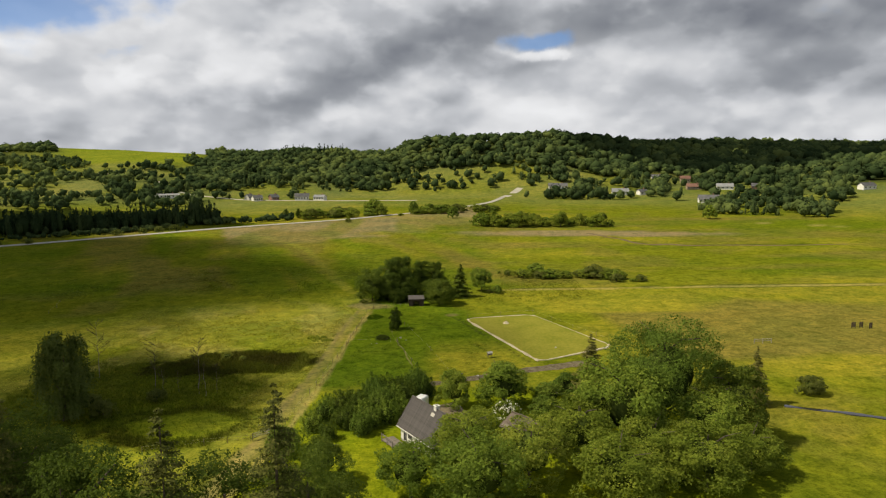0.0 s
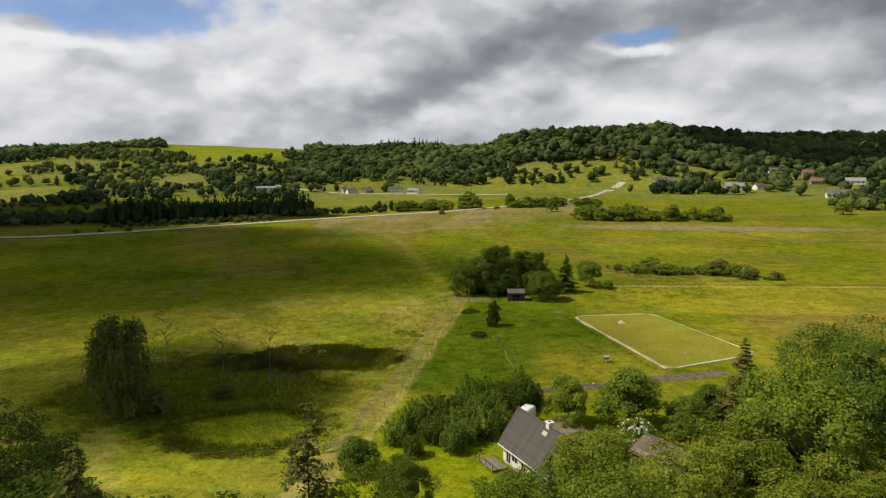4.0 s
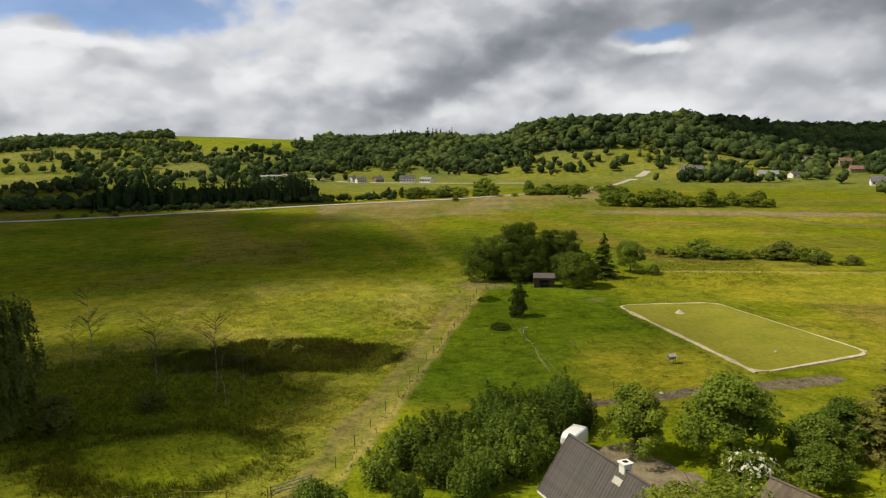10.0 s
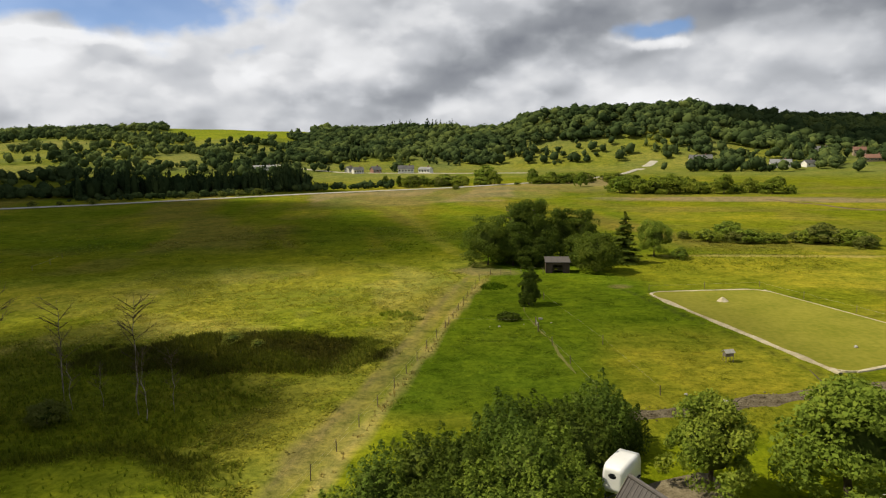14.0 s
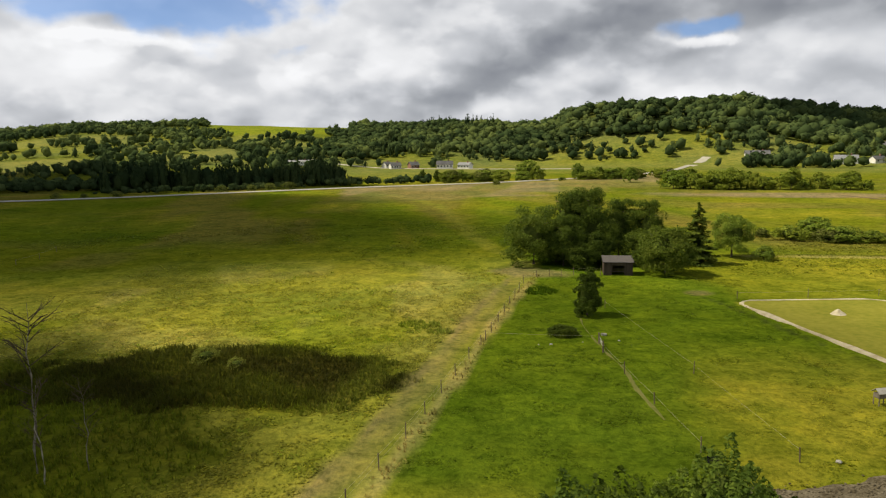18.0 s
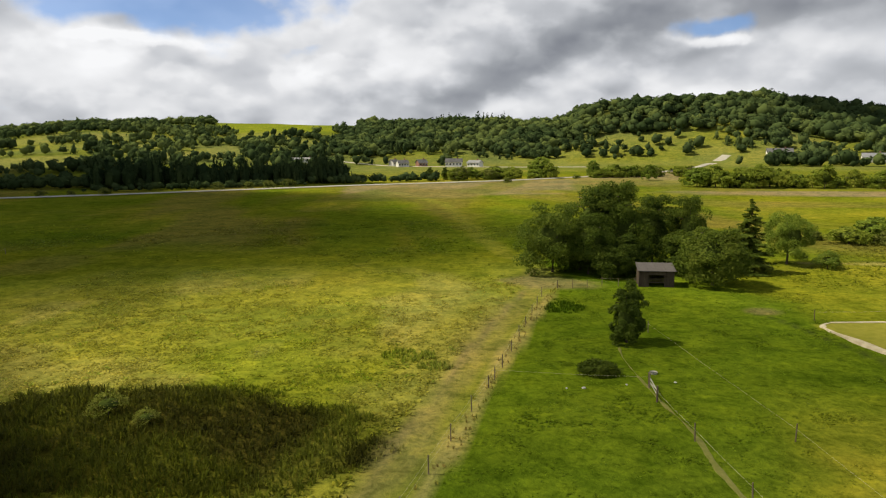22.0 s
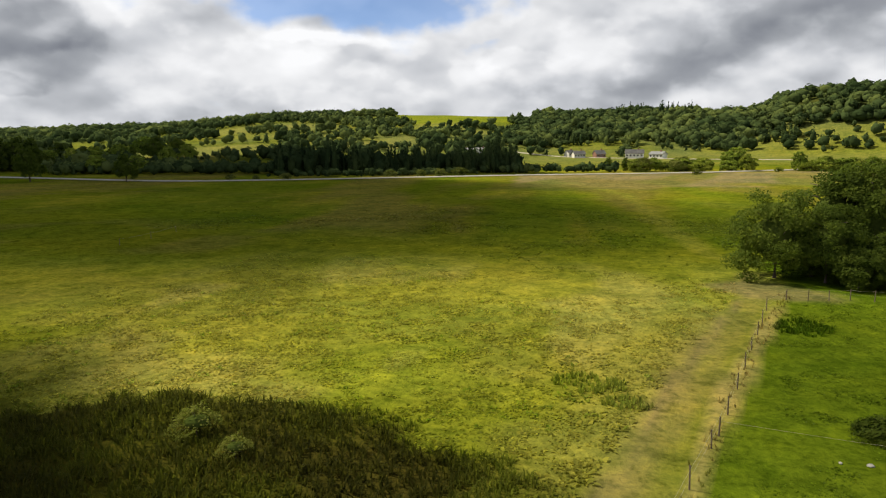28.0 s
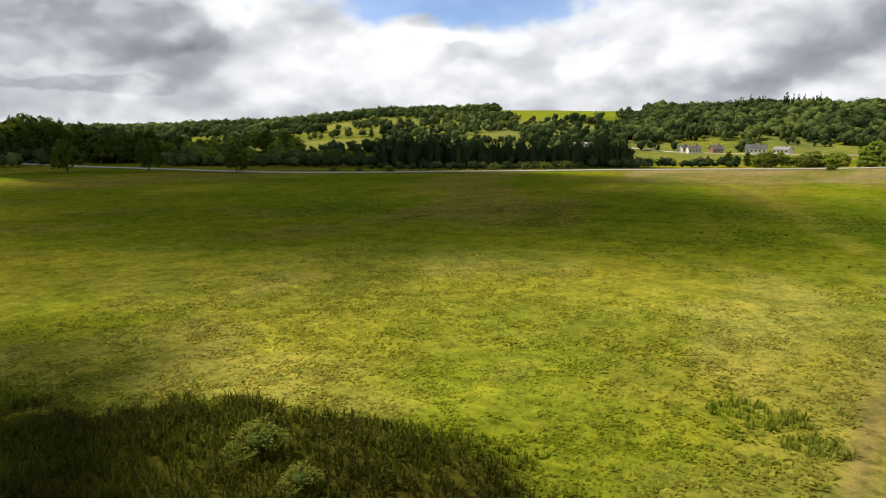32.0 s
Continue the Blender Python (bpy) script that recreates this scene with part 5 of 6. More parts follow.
for q in rr.uniform(0, 1, 330):
    bx, by = -340 + q * 140, 312 + q * 42
    band.append((bx + rr.uniform(-20, 20), by + 18 + rr.uniform(0, 46), rr.uniform(2.0, 4.2)))
for q in rr.uniform(0, 1, 60):
    band.append((-140 + q * 62 + rr.uniform(-4, 4), 398 + q * 40 + rr.uniform(0, 16), rr.uniform(1.8, 3.2)))
for q in rr.uniform(0, 1, 90):
    band.append((-204 + q * 70 + rr.uniform(-3, 3), 344 + q * 52 + rr.uniform(-2, 5), rr.uniform(1.2, 2.4)))
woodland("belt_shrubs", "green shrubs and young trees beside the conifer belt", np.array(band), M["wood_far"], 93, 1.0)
band = []
for q in rr.uniform(0, 1, 260):
    a, d = radians(56.5 + 15 * q), rr.uniform(415, 440) + (rr.uniform(30, 150) if q > 0.28 else rr.uniform(0, 40))
    band.append((-9 - math.sin(a) * d, 116 + math.cos(a) * d, rr.uniform(2.6, 4.8)))
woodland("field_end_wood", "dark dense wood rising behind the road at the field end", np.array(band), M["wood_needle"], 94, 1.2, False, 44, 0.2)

# ---- roads, gravel and water ----
def ribbon(name, line, width, mat, label, lift=0.06, ragged=0.0, category="road", seed=1, smooth=8):
    """A strip that follows a line over the ground, a little above it."""
    pts = [np.array(p, float) for p in line]
    path = []
    for k in range(len(pts) - 1):
        p0, p1, p2, p3 = pts[max(k - 1, 0)], pts[k], pts[k + 1], pts[min(k + 2, len(pts) - 1)]
        for q in np.arange(smooth) / smooth:
            path.append(0.5 * (2 * p1 + (p2 - p0) * q + (2 * p0 - 5 * p1 + 4 * p2 - p3) * q * q + (3 * p1 - p0 - 3 * p2 + p3) * q**3))
    path.append(pts[-1])
    path = np.array(path)
    way = np.gradient(path, axis=0)
    side = np.stack([way[:, 1], -way[:, 0]], 1) / np.linalg.norm(way, axis=1)[:, None]
    rr = np.random.default_rng(seed)
    w = width / 2 + ragged * (fbm(np.arange(len(path)) * 0.35, np.zeros(len(path)), seed, 3) - 0.5)
    v, n = [], len(path)
    for o, drop in ((-1.25, 0.25), (-1, 0.0), (0, -0.03), (1, 0.0), (1.25, 0.25)):
        p = path + side * (w * o)[:, None]
        v.append(np.column_stack([p, ground_z(p[:, 0], p[:, 1]) + lift - drop * min(1, lift * 6)]))
    v = np.concatenate(v)
    f = [(a * n + k, a * n + k + 1, (a + 1) * n + k + 1, (a + 1) * n + k) for a in range(4) for k in range(n - 1)]
    me = mesh_of(name, v.tolist(), f, mat)
    return tagged(new(name, me), label, category, kind="structure")


ribbon("road", ROAD, 3.8, M["road"], "pale country road along the foot of the meadow", 0.45, category="road")
ribbon("road_2", [(77, 609), (82, 622), (89, 636), (97, 650)], 6.0, M["road"], "pale curved side road by the far houses", 0.25)
ribbon("road_3", [(-330, 700), (-280, 690), (-240, 655), (-215, 622), (-160, 600), (-90, 590), (0, 585)], 2.2, M["road"], "pale lane climbing the far slope", 0.3)
ribbon("gravel_path", [(11.5, 116.6), (14.5, 117.2), (19.0, 119.0), (23.5, 121.2), (29.0, 123.3), (36.0, 125.6), (43.0, 128.5)], 2.0, M["gravel"], "grey-brown stony path along the paddock edge", 0.06, 1.4, "path")
ribbon("yard", [(13.5, 105.5), (15.5, 102.0), (17.5, 99.0), (19.5, 96.0)], 4.2, M["gravel"], "brown gravel yard behind the house", 0.08, 2.4, "yard")
ribbon("brook", [(70.5, 102.6), (74.0, 101.0), (79.0, 99.0), (85.0, 96.0), (97.0, 91.0)], 1.1, M["water"], "narrow dark brook in the pasture", 0.06, 0.8, "water")
ribbon("ditch", [(95, 352), (100, 336), (105, 325), (107, 313), (113, 305), (121, 306), (129, 301), (146, 301), (170, 298), (200, 300)], 1.8, M["earth"], "dark winding ditch across the far meadow", 0.08, 1.6, "water")
ribbon("foot_path", [(2.2, 155.4), (2.5, 152.0), (3.4, 147.6), (4.6, 142.6), (5.9, 138.0), (6.6, 133.0), (8.0, 127.0)], 0.14, M["trodden"], "narrow trodden grass path in the paddock", 0.05, 0.4, "path")


def rounded(corners, cut=3.0, steps=5):
    out, n = [], len(corners)
    for k in range(n):
        p, a, b = Vector(corners[k]), Vector(corners[k - 1]), Vector(corners[(k + 1) % n])
        s, e = p + (a - p).normalized() * cut, p + (b - p).normalized() * cut
        for q in range(steps + 1):
            u = q / steps
            out.append(tuple((1 - u) ** 2 * s + 2 * u * (1 - u) * p + u * u * e))
    return out


ring = rounded(ARENA, 3.2)
bm = bmesh.new()
bm.faces.new([bm.verts.new((x, y, 0.11)) for x, y in ring])
floor_me = bpy.data.meshes.new("arena_surface")
bm.to_mesh(floor_me)
bm.free()
floor_me.materials.append(M["arena_sand"])
tagged(new("arena_surface", floor_me), "level yellow-green sand and grass surface of the riding arena", "arena", kind="structure")
ribbon("arena_edge", ring + [ring[0]], 0.34, M["sand"], "pale worn sand border round the riding arena", 0.16, 0.5, "path", 3, 3)
ribbon("arena_edge_2", [(21.6, 163.0), (26.0, 150.5), (30.0, 139.5), (33.2, 130.4)], 0.5, M["sand"], "wider worn sand along two arena sides", 0.18, 0.9, "path", 4)


# ---- the house ----
def roof_sheets(parent, name, length, run, rise, top, mat, n, thick=0.05, proud=0.05, y_sign=1):
    """Ribbed roof sheets laid side by side from ridge to eave."""
    w = length / n
    slope = math.hypot(run, rise)
    prof = [(-0.5 * w + 0.004, 0.0), (-0.16 * w, 0.0), (-0.10 * w, proud), (0.10 * w, proud), (0.16 * w, 0.0), (0.5 * w - 0.004, 0.0)]
    v = [(x, s * slope, h) for s in (0, 1) for x, h in prof] + [(x, s * slope, h - thick) for s in (0, 1) for x, h in prof]
    k = len(prof)
    f = [(i, i + 1, k + i + 1, k + i) for i in range(k - 1)] + [(2 * k + i + 1, 2 * k + i, 3 * k + i, 3 * k + i + 1) for i in range(k - 1)]
    f += [(k + i, k + i + 1, 3 * k + i + 1, 3 * k + i) for i in range(k - 1)] + [(i + 1, i, 2 * k + i, 2 * k + i + 1) for i in range(k - 1)]
    f += [(0, k, 3 * k, 2 * k), (k - 1, 2 * k + k - 1, 3 * k + k - 1, 2 * k - 1)]
    me = mesh_of(name, v, f, mat)
    tilt = math.atan2(rise, run)
    for i in range(n):
        m = Matrix.Translation((-length / 2 + (i + 0.5) * w, 0, top)) @ (Matrix.Rotation(math.pi, 4, "Z") if y_sign < 0 else Matrix.Identity(4)) @ Matrix.Rotation(-tilt, 4, "X")
        child(name, me, parent, "", m)


def boards(parent, name, length, height, n, mat, m, gap=0.012, thick=0.025):
    w = length / n
    bm = bmesh.new()
    box(bm, (w - gap, thick, height), (0, 0, height / 2))
    me = bpy.data.meshes.new(name)
    bm.to_mesh(me)
    bm.free()
    me.materials.append(mat)
    for i in range(n):
        child(name, me, parent, "", m @ Matrix.Translation((-length / 2 + (i + 0.5) * w, 0, 0)))


def opening(parent, name, w, h, m, frame_mat, bars=1):
    """A window or glazed door: pane, frame and bars, set a little proud of the wall."""
    bm = bmesh.new()
    for x in (-w / 2, w / 2):
        box(bm, (0.08, 0.07, h + 0.08), (x, 0, 0))
    for z in (-h / 2, h / 2):
        box(bm, (w - 0.08, 0.07, 0.08), (0, 0, z))
    fr = part("window_frame", bm, frame_mat, parent)
    fr.name, fr.matrix_basis = name, m
    bm = bmesh.new()
    box(bm, (w - 0.08, 0.02, h - 0.08))
    part("pane", bm, M["glass"], fr)
    bm = bmesh.new()
    for i in range(bars):
        box(bm, (0.05, 0.05, h - 0.08), (-w / 2 + w * (i + 1) / (bars + 1), 0.0, 0))
    box(bm, (w - 0.08, 0.045, 0.04), (0, 0, h * 0.12))
    part("glazing_bar", bm, frame_mat, fr)


def house():
    t = thing("house", (11.6, 88.3, 0), -58, "white boarded house with steep dark ribbed roof and white chimney", "house")
    L, W, E, R = 10.6, 5.0, 2.55, 6.25
    bm = bmesh.new()
    box(bm, (L - 0.7, W - 0.5, 0.35), (0, 0, 0.1))
    part("plinth", bm, M["stone"], t, "low stone plinth")
    bm = bmesh.new()
    prof = [(-W / 2 + 0.2, 0.27), (W / 2 - 0.2, 0.27), (W / 2 - 0.2, E - 0.05), (0, R - 0.42), (-W / 2 + 0.2, E - 0.05)]
    a = [bm.verts.new((-L / 2 + 0.35, y, z)) for y, z in prof]
    b = [bm.verts.new((L / 2 - 0.35, y, z)) for y, z in prof]
    bm.faces.new(a[::-1])
    bm.faces.new(b)
    for i in range(5):
        bm.faces.new((a[i], a[(i + 1) % 5], b[(i + 1) % 5], b[i]))
    part("wall", bm, M["white"], t)
    west = Matrix.Translation((0, -W / 2 + 0.185, 0.3))
    boards(t, "wall_board", L - 0.8, E - 0.42, 44, M["white"], west)
    for x, w, h, z, k in ((-3.6, 0.95, 1.9, 1.35, 0), (-2.2, 1.2, 1.2, 1.6, 1), (-0.3, 0.95, 1.9, 1.35, 0), (1.6, 1.2, 1.2, 1.6, 1), (3.6, 1.2, 1.2, 1.6, 1)):
        opening(t, "door" if k == 0 else "window", w, h, Matrix.Translation((x, -W / 2 + 0.15, z)), M["white"], 1)
    opening(t, "window", 1.1, 1.1, Matrix.Translation((-L / 2 + 0.33, 0, 3.6)) @ Matrix.Rotation(math.pi / 2, 4, "Z"), M["white"])
    run, rise = W / 2 + 0.35, R - E + 0.25
    for s in (1, -1):
        roof_sheets(t, "roof_sheet", L, run, rise, R, M["roof"], 34, 0.05, 0.026, s)
    bm = bmesh.new()
    rod(bm, (-L / 2, 0, R + 0.02), (L / 2, 0, R + 0.02), 0.11, sides=8)
    part("ridge_cap", bm, M["roof"], t)
    for s in (1, -1):
        bm = bmesh.new()
        box(bm, (L, 0.03, 0.16), (0, s * (run + 0.02), R - rise - 0.06))
        part("fascia", bm, M["white"], t, "white fascia board")
        for x in (-L / 2 - 0.02, L / 2 + 0.02):
            bm = bmesh.new()
            a = math.atan2(rise, run)
            box(bm, (0.03, math.hypot(run, rise), 0.18), (0, 0, 0), 0, 0, Matrix.Translation((x, s * run / 2, R - rise / 2 - 0.04)) @ Matrix.Rotation(-s * a, 4, "X"))
            part("verge_board", bm, M["plank"], t)
    bm = bmesh.new()
    box(bm, (0.62, 0.62, 1.3), (1.25, 0.1, R - 0.25), 0, 0.02)
    ch = part("chimney", bm, M["white"], t, "white rendered chimney")
    bm = bmesh.new()
    box(bm, (0.82, 0.82, 0.12), (1.25, 0.1, R + 0.46), 0, 0.02)
    part("chimney_cap", bm, M["white"], ch)
    bm = bmesh.new()
    box(bm, (0.3, 0.3, 0.06), (1.25, 0.1, R + 0.54))
    part("flue", bm, M["rubber"], ch, "sooty flue opening")
    bm = bmesh.new()
    box(bm, (0.86, 0.5, 0.05), (0, 0, 0), 0, 0, Matrix.Translation((1.25, -0.55, R - 0.75)) @ Matrix.Rotation(0.94, 4, "X"))
    part("flashing", bm, M["stone"], ch)


def deck():
    t = thing("timber_deck", (5.9, 90.0, 0), -58, "dark weathered plank deck with rail beside the house", "deck")
    bm = bmesh.new()
    box(bm, (3.4, 0.13, 0.04), (0, 0, 0.3))
    me = bpy.data.meshes.new("plank")
    bm.to_mesh(me)
    bm.free()
    me.materials.append(M["plank"])
    for i in range(14):
        child("plank", me, t, "", Matrix.Translation((0, -1.0 + i * 0.145, 0)))
    for x in (-1.6, 0, 1.6):
        bm = bmesh.new()
        box(bm, (0.1, 0.1, 1.25), (x, -1.02, 0.6))
        part("post", bm, M["plank"], t)
    bm = bmesh.new()
    box(bm, (3.4, 0.06, 0.12), (0, -1.02, 1.16))
    part("rail", bm, M["plank"], t)
    for x in (-1.5, 1.5):
        bm = bmesh.new()
        box(bm, (0.12, 2.0, 0.28), (x, 0, 0.14))
        part("joist", bm, M["plank"], t)


def outbuilding():
    t = thing("outbuilding", (26.2, 90.4, 0), -51, "low outbuilding with weathered grey-brown fibre roof", "outbuilding")
    L, W, E, R = 7.0, 5.0, 2.0, 3.3
    bm = bmesh.new()
    prof = [(-W / 2, 0), (W / 2, 0), (W / 2, E), (0, R - 0.1), (-W / 2, E)]
    a = [bm.verts.new((-L / 2, y, z)) for y, z in prof]
    b = [bm.verts.new((L / 2, y, z)) for y, z in prof]
    bm.faces.new(a[::-1])
    bm.faces.new(b)
    for i in range(5):
        bm.faces.new((a[i], a[(i + 1) % 5], b[(i + 1) % 5], b[i]))
    part("wall", bm, M["plank"], t)
    for s in (1, -1):
        roof_sheets(t, "roof_sheet", L + 0.5, W / 2 + 0.35, (R - E) * 1.16, R, M["thatch"], 7, 0.04, 0.02, s)
    bm = bmesh.new()
    rod(bm, (-L / 2 - 0.25, 0, R + 0.03), (L / 2 + 0.25, 0, R + 0.03), 0.12, sides=8)
    part("ridge_cap", bm, M["thatch"], t)
    opening(t, "door", 1.6, 1.7, Matrix.Translation((1.0, -W / 2 - 0.02, 0.9)), M["plank"], 0)


def trailer():
    t = thing("horse_trailer", (9.7, 103.7, 0), -118, "white rounded horse trailer parked behind the house", "trailer")
    L, W, H = 2.9, 1.65, 2.1
    bm = bmesh.new()
    box(bm, (L, W, H - 0.35), (0, 0, 0.35 + (H - 0.35) / 2))
    bmesh.ops.subdivide_edges(bm, edges=bm.edges[:], cuts=5, use_grid_fill=True)
    for v in bm.verts:
        u = max(0.0, (v.co.z - 1.5) / 0.75)
        v.co.y *= 1 - 0.30 * u * u
        f = max(0.0, (v.co.x - 0.7) / 0.95)
        v.co.y *= 1 - 0.34 * f * f
        v.co.z -= 0.32 * f * f * max(0.0, (v.co.z - 0.9) / 1.35)
    body = part("body", bm, M["shell"], t)
    body.data.polygons.foreach_set("use_smooth", [True] * len(body.data.polygons))
    bm = bmesh.new()
    bmesh.ops.create_uvsphere(bm, u_segments=14, v_segments=8, radius=1.0, matrix=Matrix.Translation((L / 2 - 0.03, 0.0, 1.45)) @ Matrix.Diagonal((0.06, 0.32, 0.22, 1)))
    part("front_window", bm, M["glass"], t, "dark oval window")
    for s in (-1, 1):
        for x in (-0.75, 0.05):
            bm = bmesh.new()
            rod(bm, (x, s * (W / 2 - 0.02) - 0.1, 0.33), (x, s * (W / 2 - 0.02) + 0.1, 0.33), 0.33, sides=18)
            wh = part("wheel", bm, M["rubber"], t)
            bm = bmesh.new()
            rod(bm, (x, s * (W / 2 - 0.02) - 0.105, 0.33), (x, s * (W / 2 - 0.02) + 0.105, 0.33), 0.19, sides=14)
            part("rim", bm, M["shell"], wh)
        bm = bmesh.new()
        box(bm, (1.7, 0.2, 0.06), (-0.35, s * (W / 2 + 0.04), 0.72), 0, 0.02)
        part("mudguard", bm, M["rubber"], t)
    bm = bmesh.new()
    for s in (-1, 1):
        rod(bm, (L / 2 - 0.3, s * 0.6, 0.42), (L / 2 + 1.1, 0, 0.42), 0.04)
    rod(bm, (L / 2 + 1.05, 0, 0.0), (L / 2 + 1.05, 0, 0.65), 0.04)
    part("drawbar", bm, M["rubber"], t)
    bm = bmesh.new()
    box(bm, (0.05, W - 0.3, 1.3), (-L / 2 - 0.03, 0, 1.0), 0, 0.015)
    part("ramp", bm, M["shell"], t)


def field_shed():
    t = thing("field_shelter", (7.5, 184.0, 0), 3, "dark timber field shelter with dark open front", "shed")
    W, D, H0, H1 = 4.1, 2.8, 1.95, 2.4
    for x, n in ((-W / 2, 0), (W / 2, 1)):
        bm = bmesh.new()
        v = [bm.verts.new(p) for p in ((x - 0.03, -D / 2, 0), (x - 0.03, D / 2, 0), (x - 0.03, D / 2, H1), (x - 0.03, -D / 2, H0), (x + 0.03, -D / 2, 0), (x + 0.03, D / 2, 0), (x + 0.03, D / 2, H1), (x + 0.03, -D / 2, H0))]
        for f in ((3, 2, 1, 0), (4, 5, 6, 7), (0, 1, 5, 4), (2, 3, 7, 6), (1, 2, 6, 5), (3, 0, 4, 7)):
            bm.faces.new([v[i] for i in f])
        part("side_wall", bm, M["tarred"], t)
    boards(t, "back_board", W - 0.06, H1 - 0.05, 22, M["tarred"], Matrix.Translation((0, D / 2 - 0.03, 0)))
    for x, n in ((-1.45, 6), (1.45, 6)):
        boards(t, "front_board", 1.15, H0 - 0.05, n, M["tarred"], Matrix.Translation((x, -D / 2 + 0.02, 0)))
    bm = bmesh.new()
    box(bm, (2.0, 0.03, 0.42), (0, -D / 2 + 0.02, H0 - 0.26))
    part("lintel_board", bm, M["tarred"], t)
    for z in (0.55, 0.95):
        bm = bmesh.new()
        box(bm, (1.95, 0.04, 0.11), (0, -D / 2 + 0.04, z))
        part("rail", bm, M["tarred"], t)
    a = math.atan2(H1 - H0, D)
    bm = bmesh.new()
    box(bm, (W + 0.4, math.hypot(D, H1 - H0) + 0.5, 0.07), (0, 0, 0), 0, 0.01, Matrix.Translation((0, 0, (H0 + H1) / 2 + 0.05)) @ Matrix.Rotation(a, 4, "X"))
    roof = part("roof", bm, M["roof"], t)
    for i in range(5):
        bm = bmesh.new()
        box(bm, (0.05, math.hypot(D, H1 - H0) + 0.48, 0.03), (0, 0, 0), 0, 0, Matrix.Translation((-2.1 + i * 1.05, 0, (H0 + H1) / 2 + 0.10)) @ Matrix.Rotation(a, 4, "X"))
        part("batten", bm, M["roof"], roof)


house()
deck()
outbuilding()
trailer()
field_shed()

# ---- fences ----
def post_mesh(h, r, seed):
    rr = random.Random(seed)
    bm = bmesh.new()
    rod(bm, (0, 0, -0.25), (rr.uniform(-0.04, 0.04), rr.uniform(-0.04, 0.04), h), r, r * 0.88, 8)
    bmesh.ops.bevel(bm, geom=[e for e in bm.edges if e.verts[0].co.z > 0 and e.verts[1].co.z > 0], offset=0.012, segments=1, affect="EDGES")
    me = bpy.data.meshes.new("post")
    bm.to_mesh(me)
    bm.free()
    me.materials.append(M["post"])
    return me


POSTS = [post_mesh(h, 0.042, i) for i, h in enumerate((1.05, 1.15, 0.98, 1.1))]


def fence(name, line, gap, label, wires=((0.95, 0.006), (0.55, 0.005)), mat="wire", lift=0.0):
    t = thing(name, (*line[0], 0), 0, label, "fence")
    o = Vector((*line[0], 0))
    places = []
    for (ax, ay), (bx, by) in zip(line[:-1], line[1:]):
        n = max(1, round(math.hypot(bx - ax, by - ay) / gap))
        places += [Vector((ax + (bx - ax) * k / n, ay + (by - ay) * k / n, 0)) for k in range(n)]
    places.append(Vector((*line[-1], 0)))
    rr = random.Random(len(places))
    for i, p in enumerate(places):
        child("post", POSTS[i % 4], t, "", Matrix.Translation(p - o) @ Matrix.Rotation(rr.uniform(0, 6), 4, "Z"))
    for a, b in zip(places[:-1], places[1:]):
        for z, r in wires:
            bm = bmesh.new()
            m = (a + b) / 2 - o + Vector((0, 0, z - 0.05))
            rod(bm, a - o + Vector((0, 0, z)), m, r, sides=5)
            rod(bm, m, b - o + Vector((0, 0, z)), r, sides=5)
            part("wire", bm, M[mat], t)
    return t


fence("track_fence", [(-11.6, 98.0), (-9.1, 121.0), (-8.16, 134.2), (-7.27, 143.5), (-6.9, 148.3), (-5.7, 174.7), (-4.2, 179.7)], 4.55, "row of thin wooden posts with wire beside the cattle track")
fence("tape_fence", [(-7.1, 145.2), (3.9, 145.6)], 12.0, "thin pale electric tape across the green paddock", ((0.8, 0.007),))
fence("tape_fence", [(5.0, 161.0), (11.5, 137.7), (15.2, 121.6)], 20.0, "thin pale electric tape running down the paddock", ((0.8, 0.007),))
fence("copse_fence", [(-4.2, 179.9), (-2.4, 180.2), (1.1, 182.2), (5.0, 182.6)], 2.3, "low wooden post fence in front of the copse")
fence("paddock_fence", [(4.28, 142.8), (5.84, 136.7), (7.6, 130.0), (9.6, 122.0)], 6.4, "thin posts with wire down the green paddock", ((0.7, 0.008),))
fence("arena_fence", [(21.2, 168.4), (38.6, 172.4), (53.4, 139.5)], 9.0, "thin posts along the riding arena", ((0.8, 0.008),))
fence("far_fence", [(-92.3, 179.0), (-93.8, 186.0), (-97.0, 194.0)], 7.5, "few pale posts standing in the far pasture", ((0.9, 0.008),))
fence("pasture_fence", [(-30.0, 88.0), (-22.0, 90.5), (-15.4, 91.6)], 4.0, "wooden posts with wire beside the pasture gate")


def rail_gate(at, rz, n, length, label):
    t = thing("rail_gate", (*at, 0), rz, label, "gate")
    for x in (0, length):
        bm = bmesh.new()
        rod(bm, (x, 0, -0.2), (x, 0, 1.15), 0.06, 0.055, 8)
        part("gate_post", bm, M["post"], t)
    for i in range(n):
        bm = bmesh.new()
        box(bm, (length - 0.1, 0.04, 0.09), (length / 2, 0.05, 0.42 + i * 0.30), 0, 0.01)
        part("gate_rail", bm, M["stone"], t, "pale rail")
    bm = bmesh.new()
    rod(bm, (0.1, 0.09, 0.4), (length - 0.1, 0.09, 0.42 + (n - 1) * 0.3), 0.03)
    part("brace", bm, M["stone"], t)


rail_gate((3.95, 145.5), -84, 2, 2.7, "short pale wooden rail gate in the paddock")
rail_gate((-15.2, 91.8), 44, 3, 3.6, "pale wooden field gate at the cattle track")

